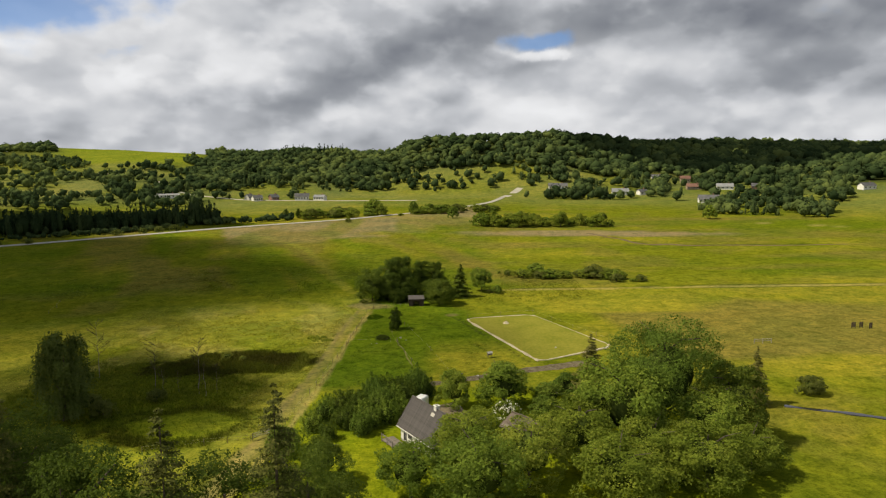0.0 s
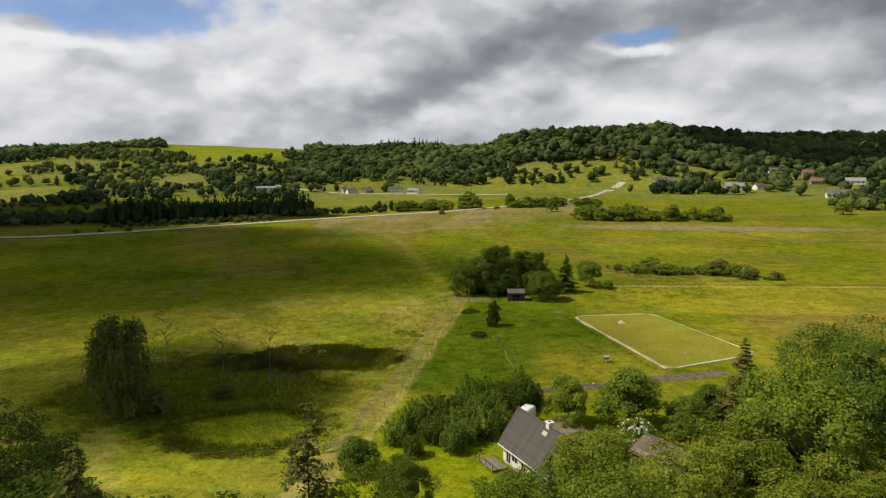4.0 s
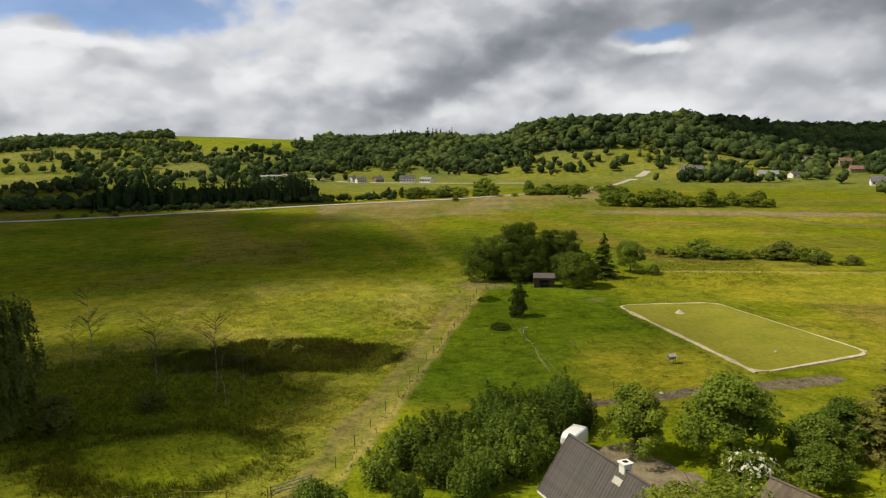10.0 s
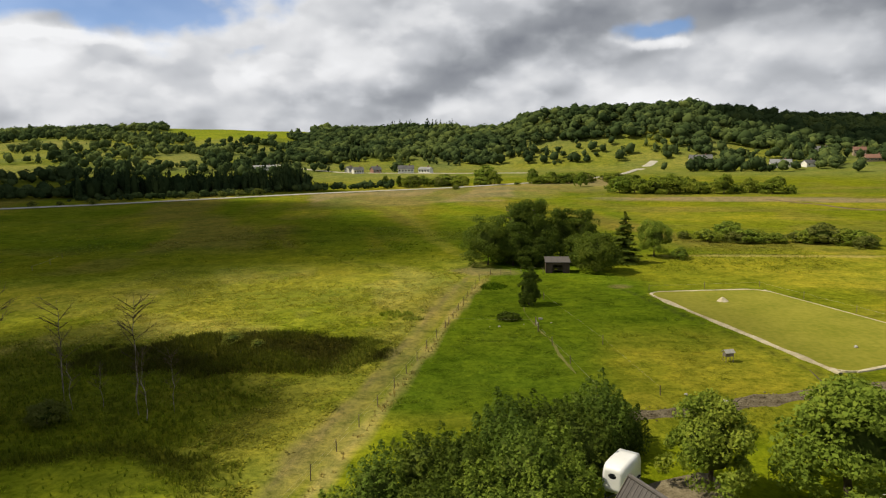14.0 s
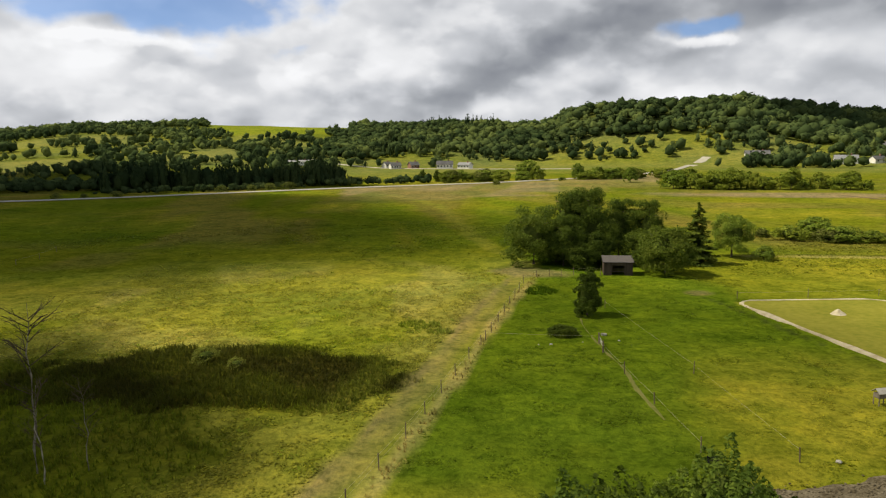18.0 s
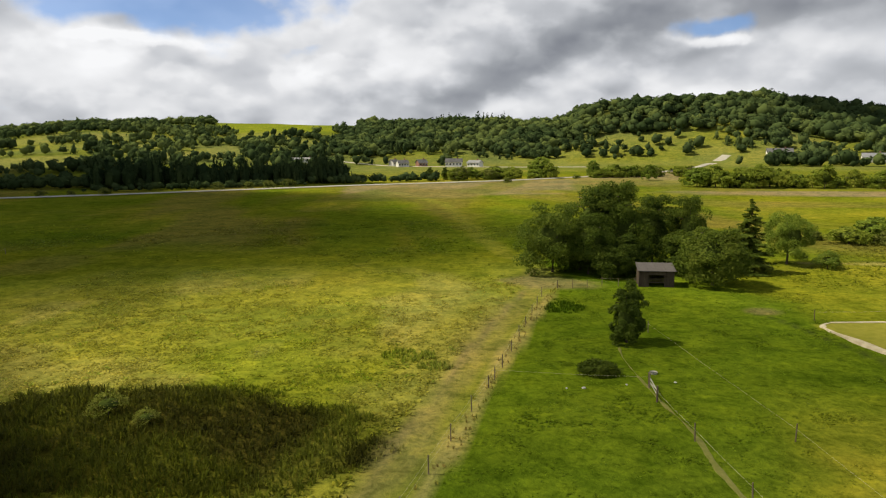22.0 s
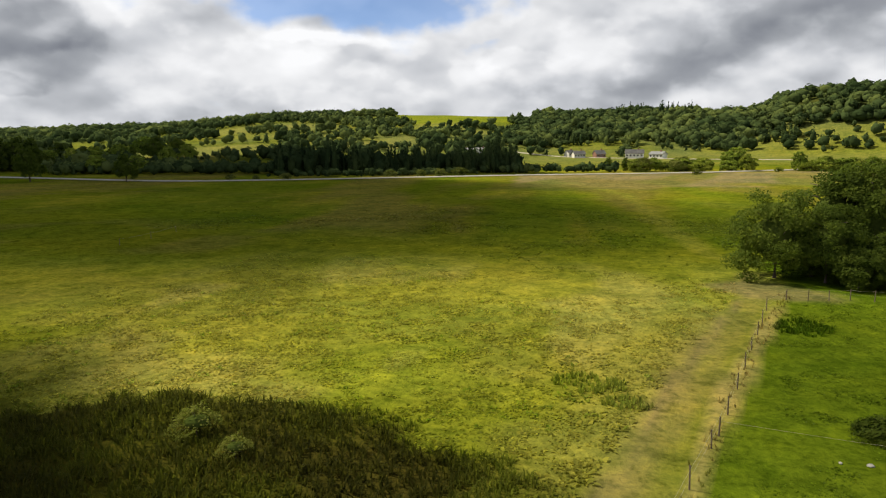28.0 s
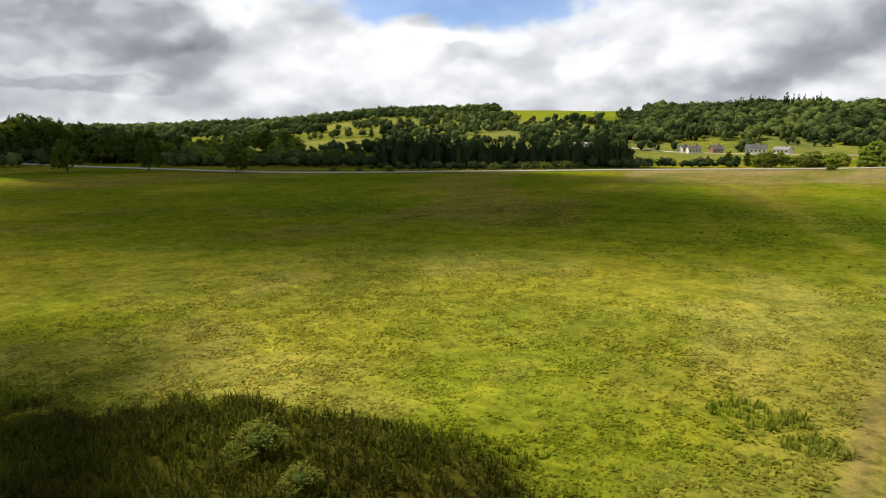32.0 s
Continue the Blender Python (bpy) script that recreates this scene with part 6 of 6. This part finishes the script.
# ---- small things in the paddock and arena ----
def heap(at, r, h, label, name="sand_heap", mat="sand", category="heap"):
    bm = bmesh.new()
    bmesh.ops.create_cone(bm, cap_ends=True, segments=18, radius1=r, radius2=r * 0.12, depth=h, matrix=Matrix.Translation((0, 0, h / 2 - 0.02)))
    bmesh.ops.subdivide_edges(bm, edges=bm.edges[:], cuts=2, use_grid_fill=True)
    for v in bm.verts:
        v.co += noise.noise_vector(v.co * 2.5 + Vector(at).to_3d()) * 0.12 * (1 if v.co.z > 0.03 else 0.3)
    me = bpy.data.meshes.new(name)
    bm.to_mesh(me)
    bm.free()
    me.materials.append(M[mat])
    ob = new(name, me)
    ob.location = (*at, 0)
    return tagged(ob, label, category)


heap((30.3, 161.2), 0.95, 0.75, "small pale heap of sand in the riding arena")


def nest_box():
    t = thing("hay_rack", (23.8, 132.6, 0), 20, "small grey wooden hay rack with pitched roof on legs", "hay rack")
    t.scale = (0.75, 0.75, 0.8)
    for x in (-0.55, 0.55):
        for y in (-0.35, 0.35):
            bm = bmesh.new()
            box(bm, (0.07, 0.07, 1.2), (x, y, 0.6))
            part("leg", bm, M["plank"], t)
    bm = bmesh.new()
    box(bm, (1.2, 0.8, 0.45), (0, 0, 0.95), 0, 0.02)
    part("trough", bm, M["plank"], t)
    for s in (-1, 1):
        bm = bmesh.new()
        box(bm, (1.5, 0.72, 0.04), (0, 0, 0), 0, 0, Matrix.Translation((0, s * 0.28, 1.42)) @ Matrix.Rotation(-s * 0.6, 4, "X"))
        part("roof", bm, M["stone"], t, "pale grey roof sheet")


def tub(at, r, h, label, mat, name="water_tub"):
    t = thing(name, (*at, 0), 0, label, "tub")
    bm = bmesh.new()
    bmesh.ops.create_cone(bm, cap_ends=True, segments=20, radius1=r * 0.85, radius2=r, depth=h, matrix=Matrix.Translation((0, 0, h / 2)))
    top = [f for f in bm.faces if f.normal.z > 0.9]
    g = bmesh.ops.inset_region(bm, faces=top, thickness=0.06)
    bmesh.ops.translate(bm, verts=list({v for f in top for v in f.verts}), vec=(0, 0, -h * 0.5))
    part("wall", bm, M[mat], t)
    bm = bmesh.new()
    rod(bm, (0, 0, h * 0.55), (0, 0, h * 0.56), r * 0.86, sides=20)
    part("water", bm, M["water"], t)


nest_box()
tub((10.1, 120.3), 0.45, 0.5, "black rubber water tub in the paddock corner", "rubber")
tub((4.5, 148.8), 0.3, 0.18, "pale round feed tub on the grass", "stone", "feed_tub")
for x, y, s in ((-0.6, 144.6, 0.15), (5.9, 147.0, 0.11), (2.4, 145.9, 0.1), (-1.8, 144.4, 0.09), (17.5, 122.0, 0.18), (20.5, 120.5, 0.26)):
    bm = bmesh.new()
    bmesh.ops.create_icosphere(bm, subdivisions=2, radius=s)
    for v in bm.verts:
        v.co += noise.noise_vector(v.co * 5 + Vector((x, y, 0))) * s * 0.4
        v.co.z *= 0.6
    me = bpy.data.meshes.new("stone")
    bm.to_mesh(me)
    bm.free()
    me.materials.append(M["stone"])
    ob = new("stone", me)
    ob.location = (x, y, s * 0.3)
    tagged(ob, "pale field stone lying in the grass", "stone", "stones in the paddock")


def jump(at, rz):
    t = thing("jump_rail", (*at, 0), rz, "pale weathered jump rails standing in the pasture", "jump")
    for x in (-2.0, 0, 2.0):
        bm = bmesh.new()
        box(bm, (0.1, 0.1, 1.1), (x, 0, 0.55))
        part("stand", bm, M["stone"], t)
    for z in (0.5, 0.9):
        bm = bmesh.new()
        rod(bm, (-2.0, 0.08, z), (2.0, 0.08, z), 0.05)
        part("rail", bm, M["stone"], t)


jump((85.1, 140.6), 5)
for i, (x, y) in enumerate(((112.6, 152.4), (114.6, 152.6), (116.4, 151.8))):
    t = thing("fence_panel", (x, y, 0), 10 * i, "dark weathered timber panel standing in the field", "panel", "dark panels in the field")
    for o in (-0.42, 0.42):
        bm = bmesh.new()
        rod(bm, (o, 0, -0.2), (o, 0, 1.5), 0.06)
        part("post", bm, M["rubber"], t)
    for k in range(6):
        bm = bmesh.new()
        box(bm, (0.95, 0.03, 0.18), (0, 0.06, 0.3 + k * 0.21))
        part("board", bm, M["post"], t)
bm = bmesh.new()
bmesh.ops.create_uvsphere(bm, u_segments=16, v_segments=10, radius=0.2)
me = bpy.data.meshes.new("ball")
bm.to_mesh(me)
bm.free()
me.materials.append(M["stone"])
ob = new("ball", me)
ob.location = (38.7, 138.6, 0.19)
tagged(ob, "pale play ball lying in the riding arena", "ball")


# ---- bare birches in the marsh ----
def bare_birch(x, y, h, seed, lab):
    rr = random.Random(seed)
    t = thing("bare_birch", (x, y, gz(x, y) - 0.1), seed * 40, lab, "tree", "bare birches in the marsh")
    bm = bmesh.new()
    pts = [Vector((0, 0, -0.3))]
    for k in range(1, 8):
        pts.append(Vector((rr.uniform(-0.16, 0.16), rr.uniform(-0.16, 0.16), h * k / 7)) + Vector((0.02 * h * k / 7, 0, 0)))
    tube(bm, pts, [0.0085 * h * (1 - k / 8) for k in range(8)])
    part("trunk", bm, M["birchbark"], t)
    for k in range(20):
        f = rr.uniform(0.36, 0.97)
        s = pts[int(f * 7)].lerp(pts[min(int(f * 7) + 1, 7)], f * 7 % 1)
        a, ln = rr.uniform(0, 6.283), h * rr.uniform(0.10, 0.22) * (1.25 - f * 0.6)
        bm = bmesh.new()
        e = s + Vector((math.cos(a), math.sin(a), 0.75)) * ln
        rod(bm, s, e, 0.0035 * h, 0.0015 * h, 5)
        for j in range(6):
            p = s.lerp(e, rr.uniform(0.3, 1.0))
            b = a + rr.uniform(-1.1, 1.1)
            rod(bm, p, p + Vector((math.cos(b), math.sin(b), rr.uniform(0.2, 1.0))) * ln * rr.uniform(0.25, 0.55), 0.0016 * h, 0.0008 * h, 4)
        part("branch", bm, M["deadwood"], t)


for x, y, h, s, lab in ((-29.9, 112.7, 10.5, 1, "bare birch with white trunk and thin crown"), (-38.4, 114.7, 9.5, 2, "bare dark-limbed birch in the marsh"), (-52.4, 123.0, 11.0, 3, "tall bare birch standing in the wet ground"),
                        (-28.4, 111.4, 6.0, 4, "slim dead birch stem"), (-36.3, 113.0, 5.0, 5, "short dead birch stem in the marsh"), (-27.0, 113.5, 5.4, 6, "slim leaning birch stem"), (-53.8, 121.5, 7.0, 7, "slim bare birch stem"), (-34.0, 113.8, 4.2, 8, "short dead stem in the rushes")):
    bare_birch(x, y, h, s, lab)
plant("bush_g", "marsh_bush", -42.5, 103.0, 0.7, 10, "dark grey-green bush at the edge of the marsh", "bush", "", 1.1)
plant("sallow", "marsh_bush", -31.0, 134.0, 0.9, 10, "small pale grey-green willow bush among rushes", "bush", "", 1.1)
plant("sallow", "marsh_bush", -27.5, 133.0, 0.6, 10, "tiny pale willow bush among rushes", "bush", "", 1.1)
plant("bush_g", "marsh_bush", -36.5, 110.0, 0.5, 80, "grey-green bush below the bare birches", "bush", "", 1.3)
plant("bush_g", "marsh_bush", -47.0, 108.0, 0.5, 80, "grey-green bush in the marsh", "bush", "", 1.3)


# ---- far houses and vehicles ----
def far_house(x, y, w, d, wall_h, roof_h, wall, roof, rz, lab, wins=4):
    t = thing("farmhouse", (x, y, gz(x, y)), rz, lab, "house", "houses across the valley")
    bm = bmesh.new()
    prof = [(-d / 2, -1.5), (d / 2, -1.5), (d / 2, wall_h), (0, wall_h + roof_h - 0.1), (-d / 2, wall_h)]
    a = [bm.verts.new((-w / 2, q, z)) for q, z in prof]
    b = [bm.verts.new((w / 2, q, z)) for q, z in prof]
    bm.faces.new(a[::-1])
    bm.faces.new(b)
    for i in range(5):
        bm.faces.new((a[i], a[(i + 1) % 5], b[(i + 1) % 5], b[i]))
    part("wall", bm, M[wall], t)
    for s in (1, -1):
        bm = bmesh.new()
        run = d / 2 + 0.5
        rise = roof_h * run / (d / 2)
        box(bm, (w + 0.8, math.hypot(run, rise), 0.18), (0, 0, 0), 0, 0, Matrix.Translation((0, s * run / 2, wall_h + roof_h - rise / 2 + 0.1)) @ Matrix.Rotation(-s * math.atan2(rise, run), 4, "X"))
        part("roof", bm, M[roof], t)
    bm = bmesh.new()
    box(bm, (0.8, 0.8, 1.6), (w * 0.22, 0, wall_h + roof_h + 0.4))
    part("chimney", bm, M["red"], t)
    for k in range(wins):
        bm = bmesh.new()
        box(bm, (1.3, 0.12, 1.3), (-w / 2 + w * (k + 0.5) / wins, -d / 2 - 0.02, wall_h * 0.55))
        win = part("window", bm, M["white"], t)
        bm = bmesh.new()
        box(bm, (1.1, 0.12, 1.1), (-w / 2 + w * (k + 0.5) / wins, -d / 2 - 0.05, wall_h * 0.55))
        part("pane", bm, M["glass"], win)


for row in FAR_HOUSES:
    far_house(*row)


def vehicle(x, y, rz, L, W, H, paint, lab, name):
    t = thing(name, (x, y, gz(x, y) + 0.5), rz, lab, "vehicle")
    bm = bmesh.new()
    box(bm, (L, W, H * 0.55), (0, 0, 0.35 + H * 0.27), 0, 0.15)
    part("body", bm, M[paint], t)
    bm = bmesh.new()
    box(bm, (L * 0.72, W * 0.9, H * 0.42), (-L * 0.08, 0, 0.35 + H * 0.72), 0, 0.18)
    cab = part("cabin", bm, M[paint], t)
    bm = bmesh.new()
    box(bm, (L * 0.6, W * 0.92, H * 0.2), (-L * 0.06, 0, 0.35 + H * 0.72), 0, 0.04)
    part("side_glass", bm, M["glass"], cab)
    for px in (-L * 0.3, L * 0.3):
        for s in (-1, 1):
            bm = bmesh.new()
            rod(bm, (px, s * W / 2 - 0.1, 0.35), (px, s * W / 2 + 0.05, 0.35), 0.35, sides=14)
            part("wheel", bm, M["rubber"], t)


vehicle(-402, 290.6, 14, 5.4, 2.0, 2.5, "shell", "white van on the country road", "van")
vehicle(-391, 292.6, 14, 4.3, 1.8, 1.5, "dark_paint", "dark car on the country road", "car")

# ---- elder in blossom ----
def elder():
    t = thing("elder_bush", (23.4, 96.2, 0), 0, "elder bush with flat creamy white blossom beside the outbuilding", "bush")
    child("trunk", TREES["bush_l"][0], t, "", Matrix.Diagonal((1.1, 1.1, 1.25, 1)))
    child("crown", TREES["bush_l"][1], t, "", Matrix.Diagonal((1.1, 1.1, 1.25, 1)))
    r = np.random.default_rng(55)
    d = unit(r.normal(0, 1, (70, 3)) + np.array([-0.3, -0.8, 0.6]))
    c = d * np.array([2.2, 2.2, 1.95]) + np.array([0, 0, 1.95])
    v, f = leaf_cards(np.repeat(c, 5, 0) + r.normal(0, 0.11, (350, 3)), np.repeat(d, 5, 0), 0.17, r)
    child("blossom", fast_mesh("blossom", v, f, M["blossom"]), t, "creamy white flower heads")


elder()


# ---- grasses ----
def tufts(name, label, x, y, blades, tall, wide, seed, tint=(1, 1, 1), flop=0.5, category="grass"):
    """Tufts of narrow blades, each leaning its own way, in the colour of the turf below them."""
    r = np.random.default_rng(seed)
    n = len(x)
    tall = np.broadcast_to(np.asarray(tall, float), (n,))
    col = turf(x, y) * np.array(tint) * r.uniform(0.75, 1.3, (n, 1))
    z = ground_z(x, y) - 0.06
    X, Y, Z, H = (np.repeat(v, blades) for v in (x, y, z, tall))
    m = n * blades
    a = r.uniform(0, 6.283, m)
    lean = r.uniform(0.1, 1.0, m) * flop
    H = H * r.uniform(0.6, 1.25, m)
    w = wide * r.uniform(0.6, 1.4, m)
    rad = r.uniform(0, 1, m) * wide * 1.6
    bx, by = X + np.cos(a) * rad, Y + np.sin(a) * rad
    px, py = -np.sin(a) * w / 2, np.cos(a) * w / 2
    mid = np.stack([bx + np.cos(a) * lean * H * 0.4, by + np.sin(a) * lean * H * 0.4, Z + H * 0.62], 1)
    tip = np.stack([bx + np.cos(a) * lean * H, by + np.sin(a) * lean * H, Z + H * (1 - 0.25 * lean)], 1)
    v = np.stack([np.stack([bx - px, by - py, Z], 1), np.stack([bx + px, by + py, Z], 1), mid + np.stack([px, py, 0 * px], 1) * 0.8, tip, mid - np.stack([px, py, 0 * px], 1) * 0.8], 1).reshape(-1, 3)
    q = np.arange(m)[:, None] * 5
    tri = np.concatenate([q + [0, 1, 2], q + [0, 2, 4], q + [4, 2, 3]])
    me = fast_mesh(name, v, tri, M["grass"])
    c = me.color_attributes.new("turf", "FLOAT_COLOR", "POINT")
    c.data.foreach_set("color", np.repeat(np.concatenate([col, np.ones((n, 1))], 1), blades * 5, 0).astype(np.float32).ravel())
    return tagged(new(name, me), label, category, kind="stuff")


def spots(n, x0, x1, y0, y1, seed, keep):
    r = np.random.default_rng(seed)
    x, y = r.uniform(x0, x1, n), r.uniform(y0, y1, n)
    k = keep(x, y, r.random(n))
    return x[k], y[k]


def in_pasture(x, y, q):
    td, ts = near_line(x, y, TRACK)
    wet, damp = marsh_weight(x, y)
    fade = (1 - step(150, 186, y + (fbm(x * 0.08, y * 0.08, 151, 3) - 0.5) * 60)) * (1 - step(46, 72, -x + (fbm(x * 0.1, y * 0.1, 153, 3) - 0.5) * 30))
    return (ts < 0) & (td > 1.5) & (damp < 0.5) & (q < fade) & (q < 0.15 + 1.3 * step(0.42, 0.62, fbm(x * 0.5, y * 0.5, 101, 3)))


gx1, gy1 = spots(52000, -72, -8, 92, 188, 1, in_pasture)
tufts("pasture_grass", "flattened yellow-green tufts of grazed pasture grass", gx1, gy1, 5, 0.17, 0.19, 2, (1.65, 1.6, 1.4), 2.6)
gx2, gy2 = spots(2600, -72, -8, 92, 196, 3, lambda x, y, q: in_pasture(x, y, q) & (fbm(x * 0.22, y * 0.22, 111, 3) > 0.52))
tufts("pasture_tussocks", "darker green uneaten tussocks in the pasture", gx2, gy2, 9, 0.22, 0.14, 4, (1.3, 1.55, 1.05), 2.0)
gx3, gy3 = spots(42000, -70, -10, 86, 145, 5, lambda x, y, q: marsh_weight(x, y)[0] > q * 0.9)
tufts("rushes", "tall dark rushes standing in the wet hollow", gx3, gy3, 4, 0.22 + 0.4 * marsh_weight(gx3, gy3)[0] * fbm(gx3 * 0.3, gy3 * 0.3, 141, 3) * 1.6, 0.07, 6, (1.05, 1.18, 0.85), 1.1, "rushes")
gx4, gy4 = spots(16000, -9, 24, 112, 182, 7, lambda x, y, q: (near_line(x, y, TRACK)[1] > 3) & ~inside(x, y, ARENA) & (q < 0.2 + 1.2 * step(0.42, 0.6, fbm(x * 0.4, y * 0.4, 121, 3))))
tufts("paddock_grass", "short lush green paddock grass", gx4, gy4, 5, 0.10, 0.16, 8, (1.5, 1.5, 1.25), 2.3)
gx5, gy5 = spots(30000, -130, 60, 182, 262, 9, lambda x, y, q: q < (0.04 + 0.9 * step(0.46, 0.66, fbm(x * 0.07, y * 0.07, 131, 4))) * (1 - step(90, 130, -x)) * (1 - step(220, 262, y)) * step(182, 200, y + x * 0.1))
tufts("meadow_grass", "long coarse grass tufts of the far meadow", gx5, gy5, 4, 0.22, 0.32, 10, (1.45, 1.5, 1.25), 2.3)
gx6, gy6 = spots(5000, -19, 0, 66, 182, 11, lambda x, y, q: (np.abs(near_line(x, y, TRACK)[0] - 2.6) < 0.5) & (near_line(x, y, TRACK)[1] > 0))
tufts("verge_grass", "dry pale uncut grass along the track fence", gx6, gy6, 6, 0.32, 0.06, 12, (1.25, 1.15, 1.1), 0.6)
r6 = np.random.default_rng(13)
for name, cx, cy, rx, ry, h, lab, tint, n in (("rush_patch", -14.9, 150.0, 2.3, 1.7, 0.40, "loose green clump of rushes in the pasture", (1.25, 1.4, 1.1), 85), ("rush_patch", -12.2, 147.6, 1.5, 1.1, 0.34, "small green clump of rushes in the pasture", (1.25, 1.4, 1.1), 45), ("nettle_patch", -3.0, 169.5, 2.2, 2.6, 0.35, "low darker green weeds in the paddock", (0.85, 1.0, 0.8), 150)):
    a, q = r6.uniform(0, 6.283, n), np.sqrt(r6.random(n))
    tufts(name, lab, cx + np.cos(a) * q * rx, cy + np.sin(a) * q * ry, 8, h, 0.10, 14, tint, 0.4, "weeds")


# ---- nettles on their stony patch ----
nettles = crown_mesh("nettle_patch", M["dark"], 61, 1.0, 1.0, 0.0, 90, 60, 0.06)
bed = tagged(new("nettle_patch", nettles), "dense grey-green patch of nettles among pale stones in the paddock", "weeds")
bed.matrix_basis = pose(0.4, 148.2, -0.12) @ Matrix.Diagonal((1.5, 1.15, 1.05, 1))


# ---- loose stones on the gravel path ----
def path_stones():
    r = np.random.default_rng(77)
    line = np.array([(11.5, 116.6), (14.5, 117.2), (19.0, 119.0), (23.5, 121.2), (29.0, 123.3), (36.0, 125.6), (43.0, 128.5)])
    n = 650
    q = r.uniform(0, len(line) - 1.001, n)
    k = q.astype(int)
    p = line[k] + (line[k + 1] - line[k]) * (q - k)[:, None] + r.normal(0, 0.55, (n, 2))
    v, f = BLOB1
    size = r.uniform(0.02, 0.085, (n, 1, 1)) * np.where(r.random((n, 1, 1)) > 0.94, 1.8, 1.0) * np.array([1.2, 1.0, 0.6]) * r.uniform(0.8, 1.2, (n, 1, 3))
    at = np.concatenate([p, ground_z(p[:, 0], p[:, 1])[:, None] + 0.09], 1)
    vs = v[None] * size * r.uniform(0.85, 1.15, (n, len(v), 1)) + at[:, None]
    fs = f[None] + (np.arange(n) * len(v))[:, None, None]
    tagged(new("path_stones", fast_mesh("path_stones", vs.reshape(-1, 3), fs.reshape(-1, 3), M["gravel"])), "brown loose stones strewn on the gravel path", "stones", kind="stuff")


path_stones()
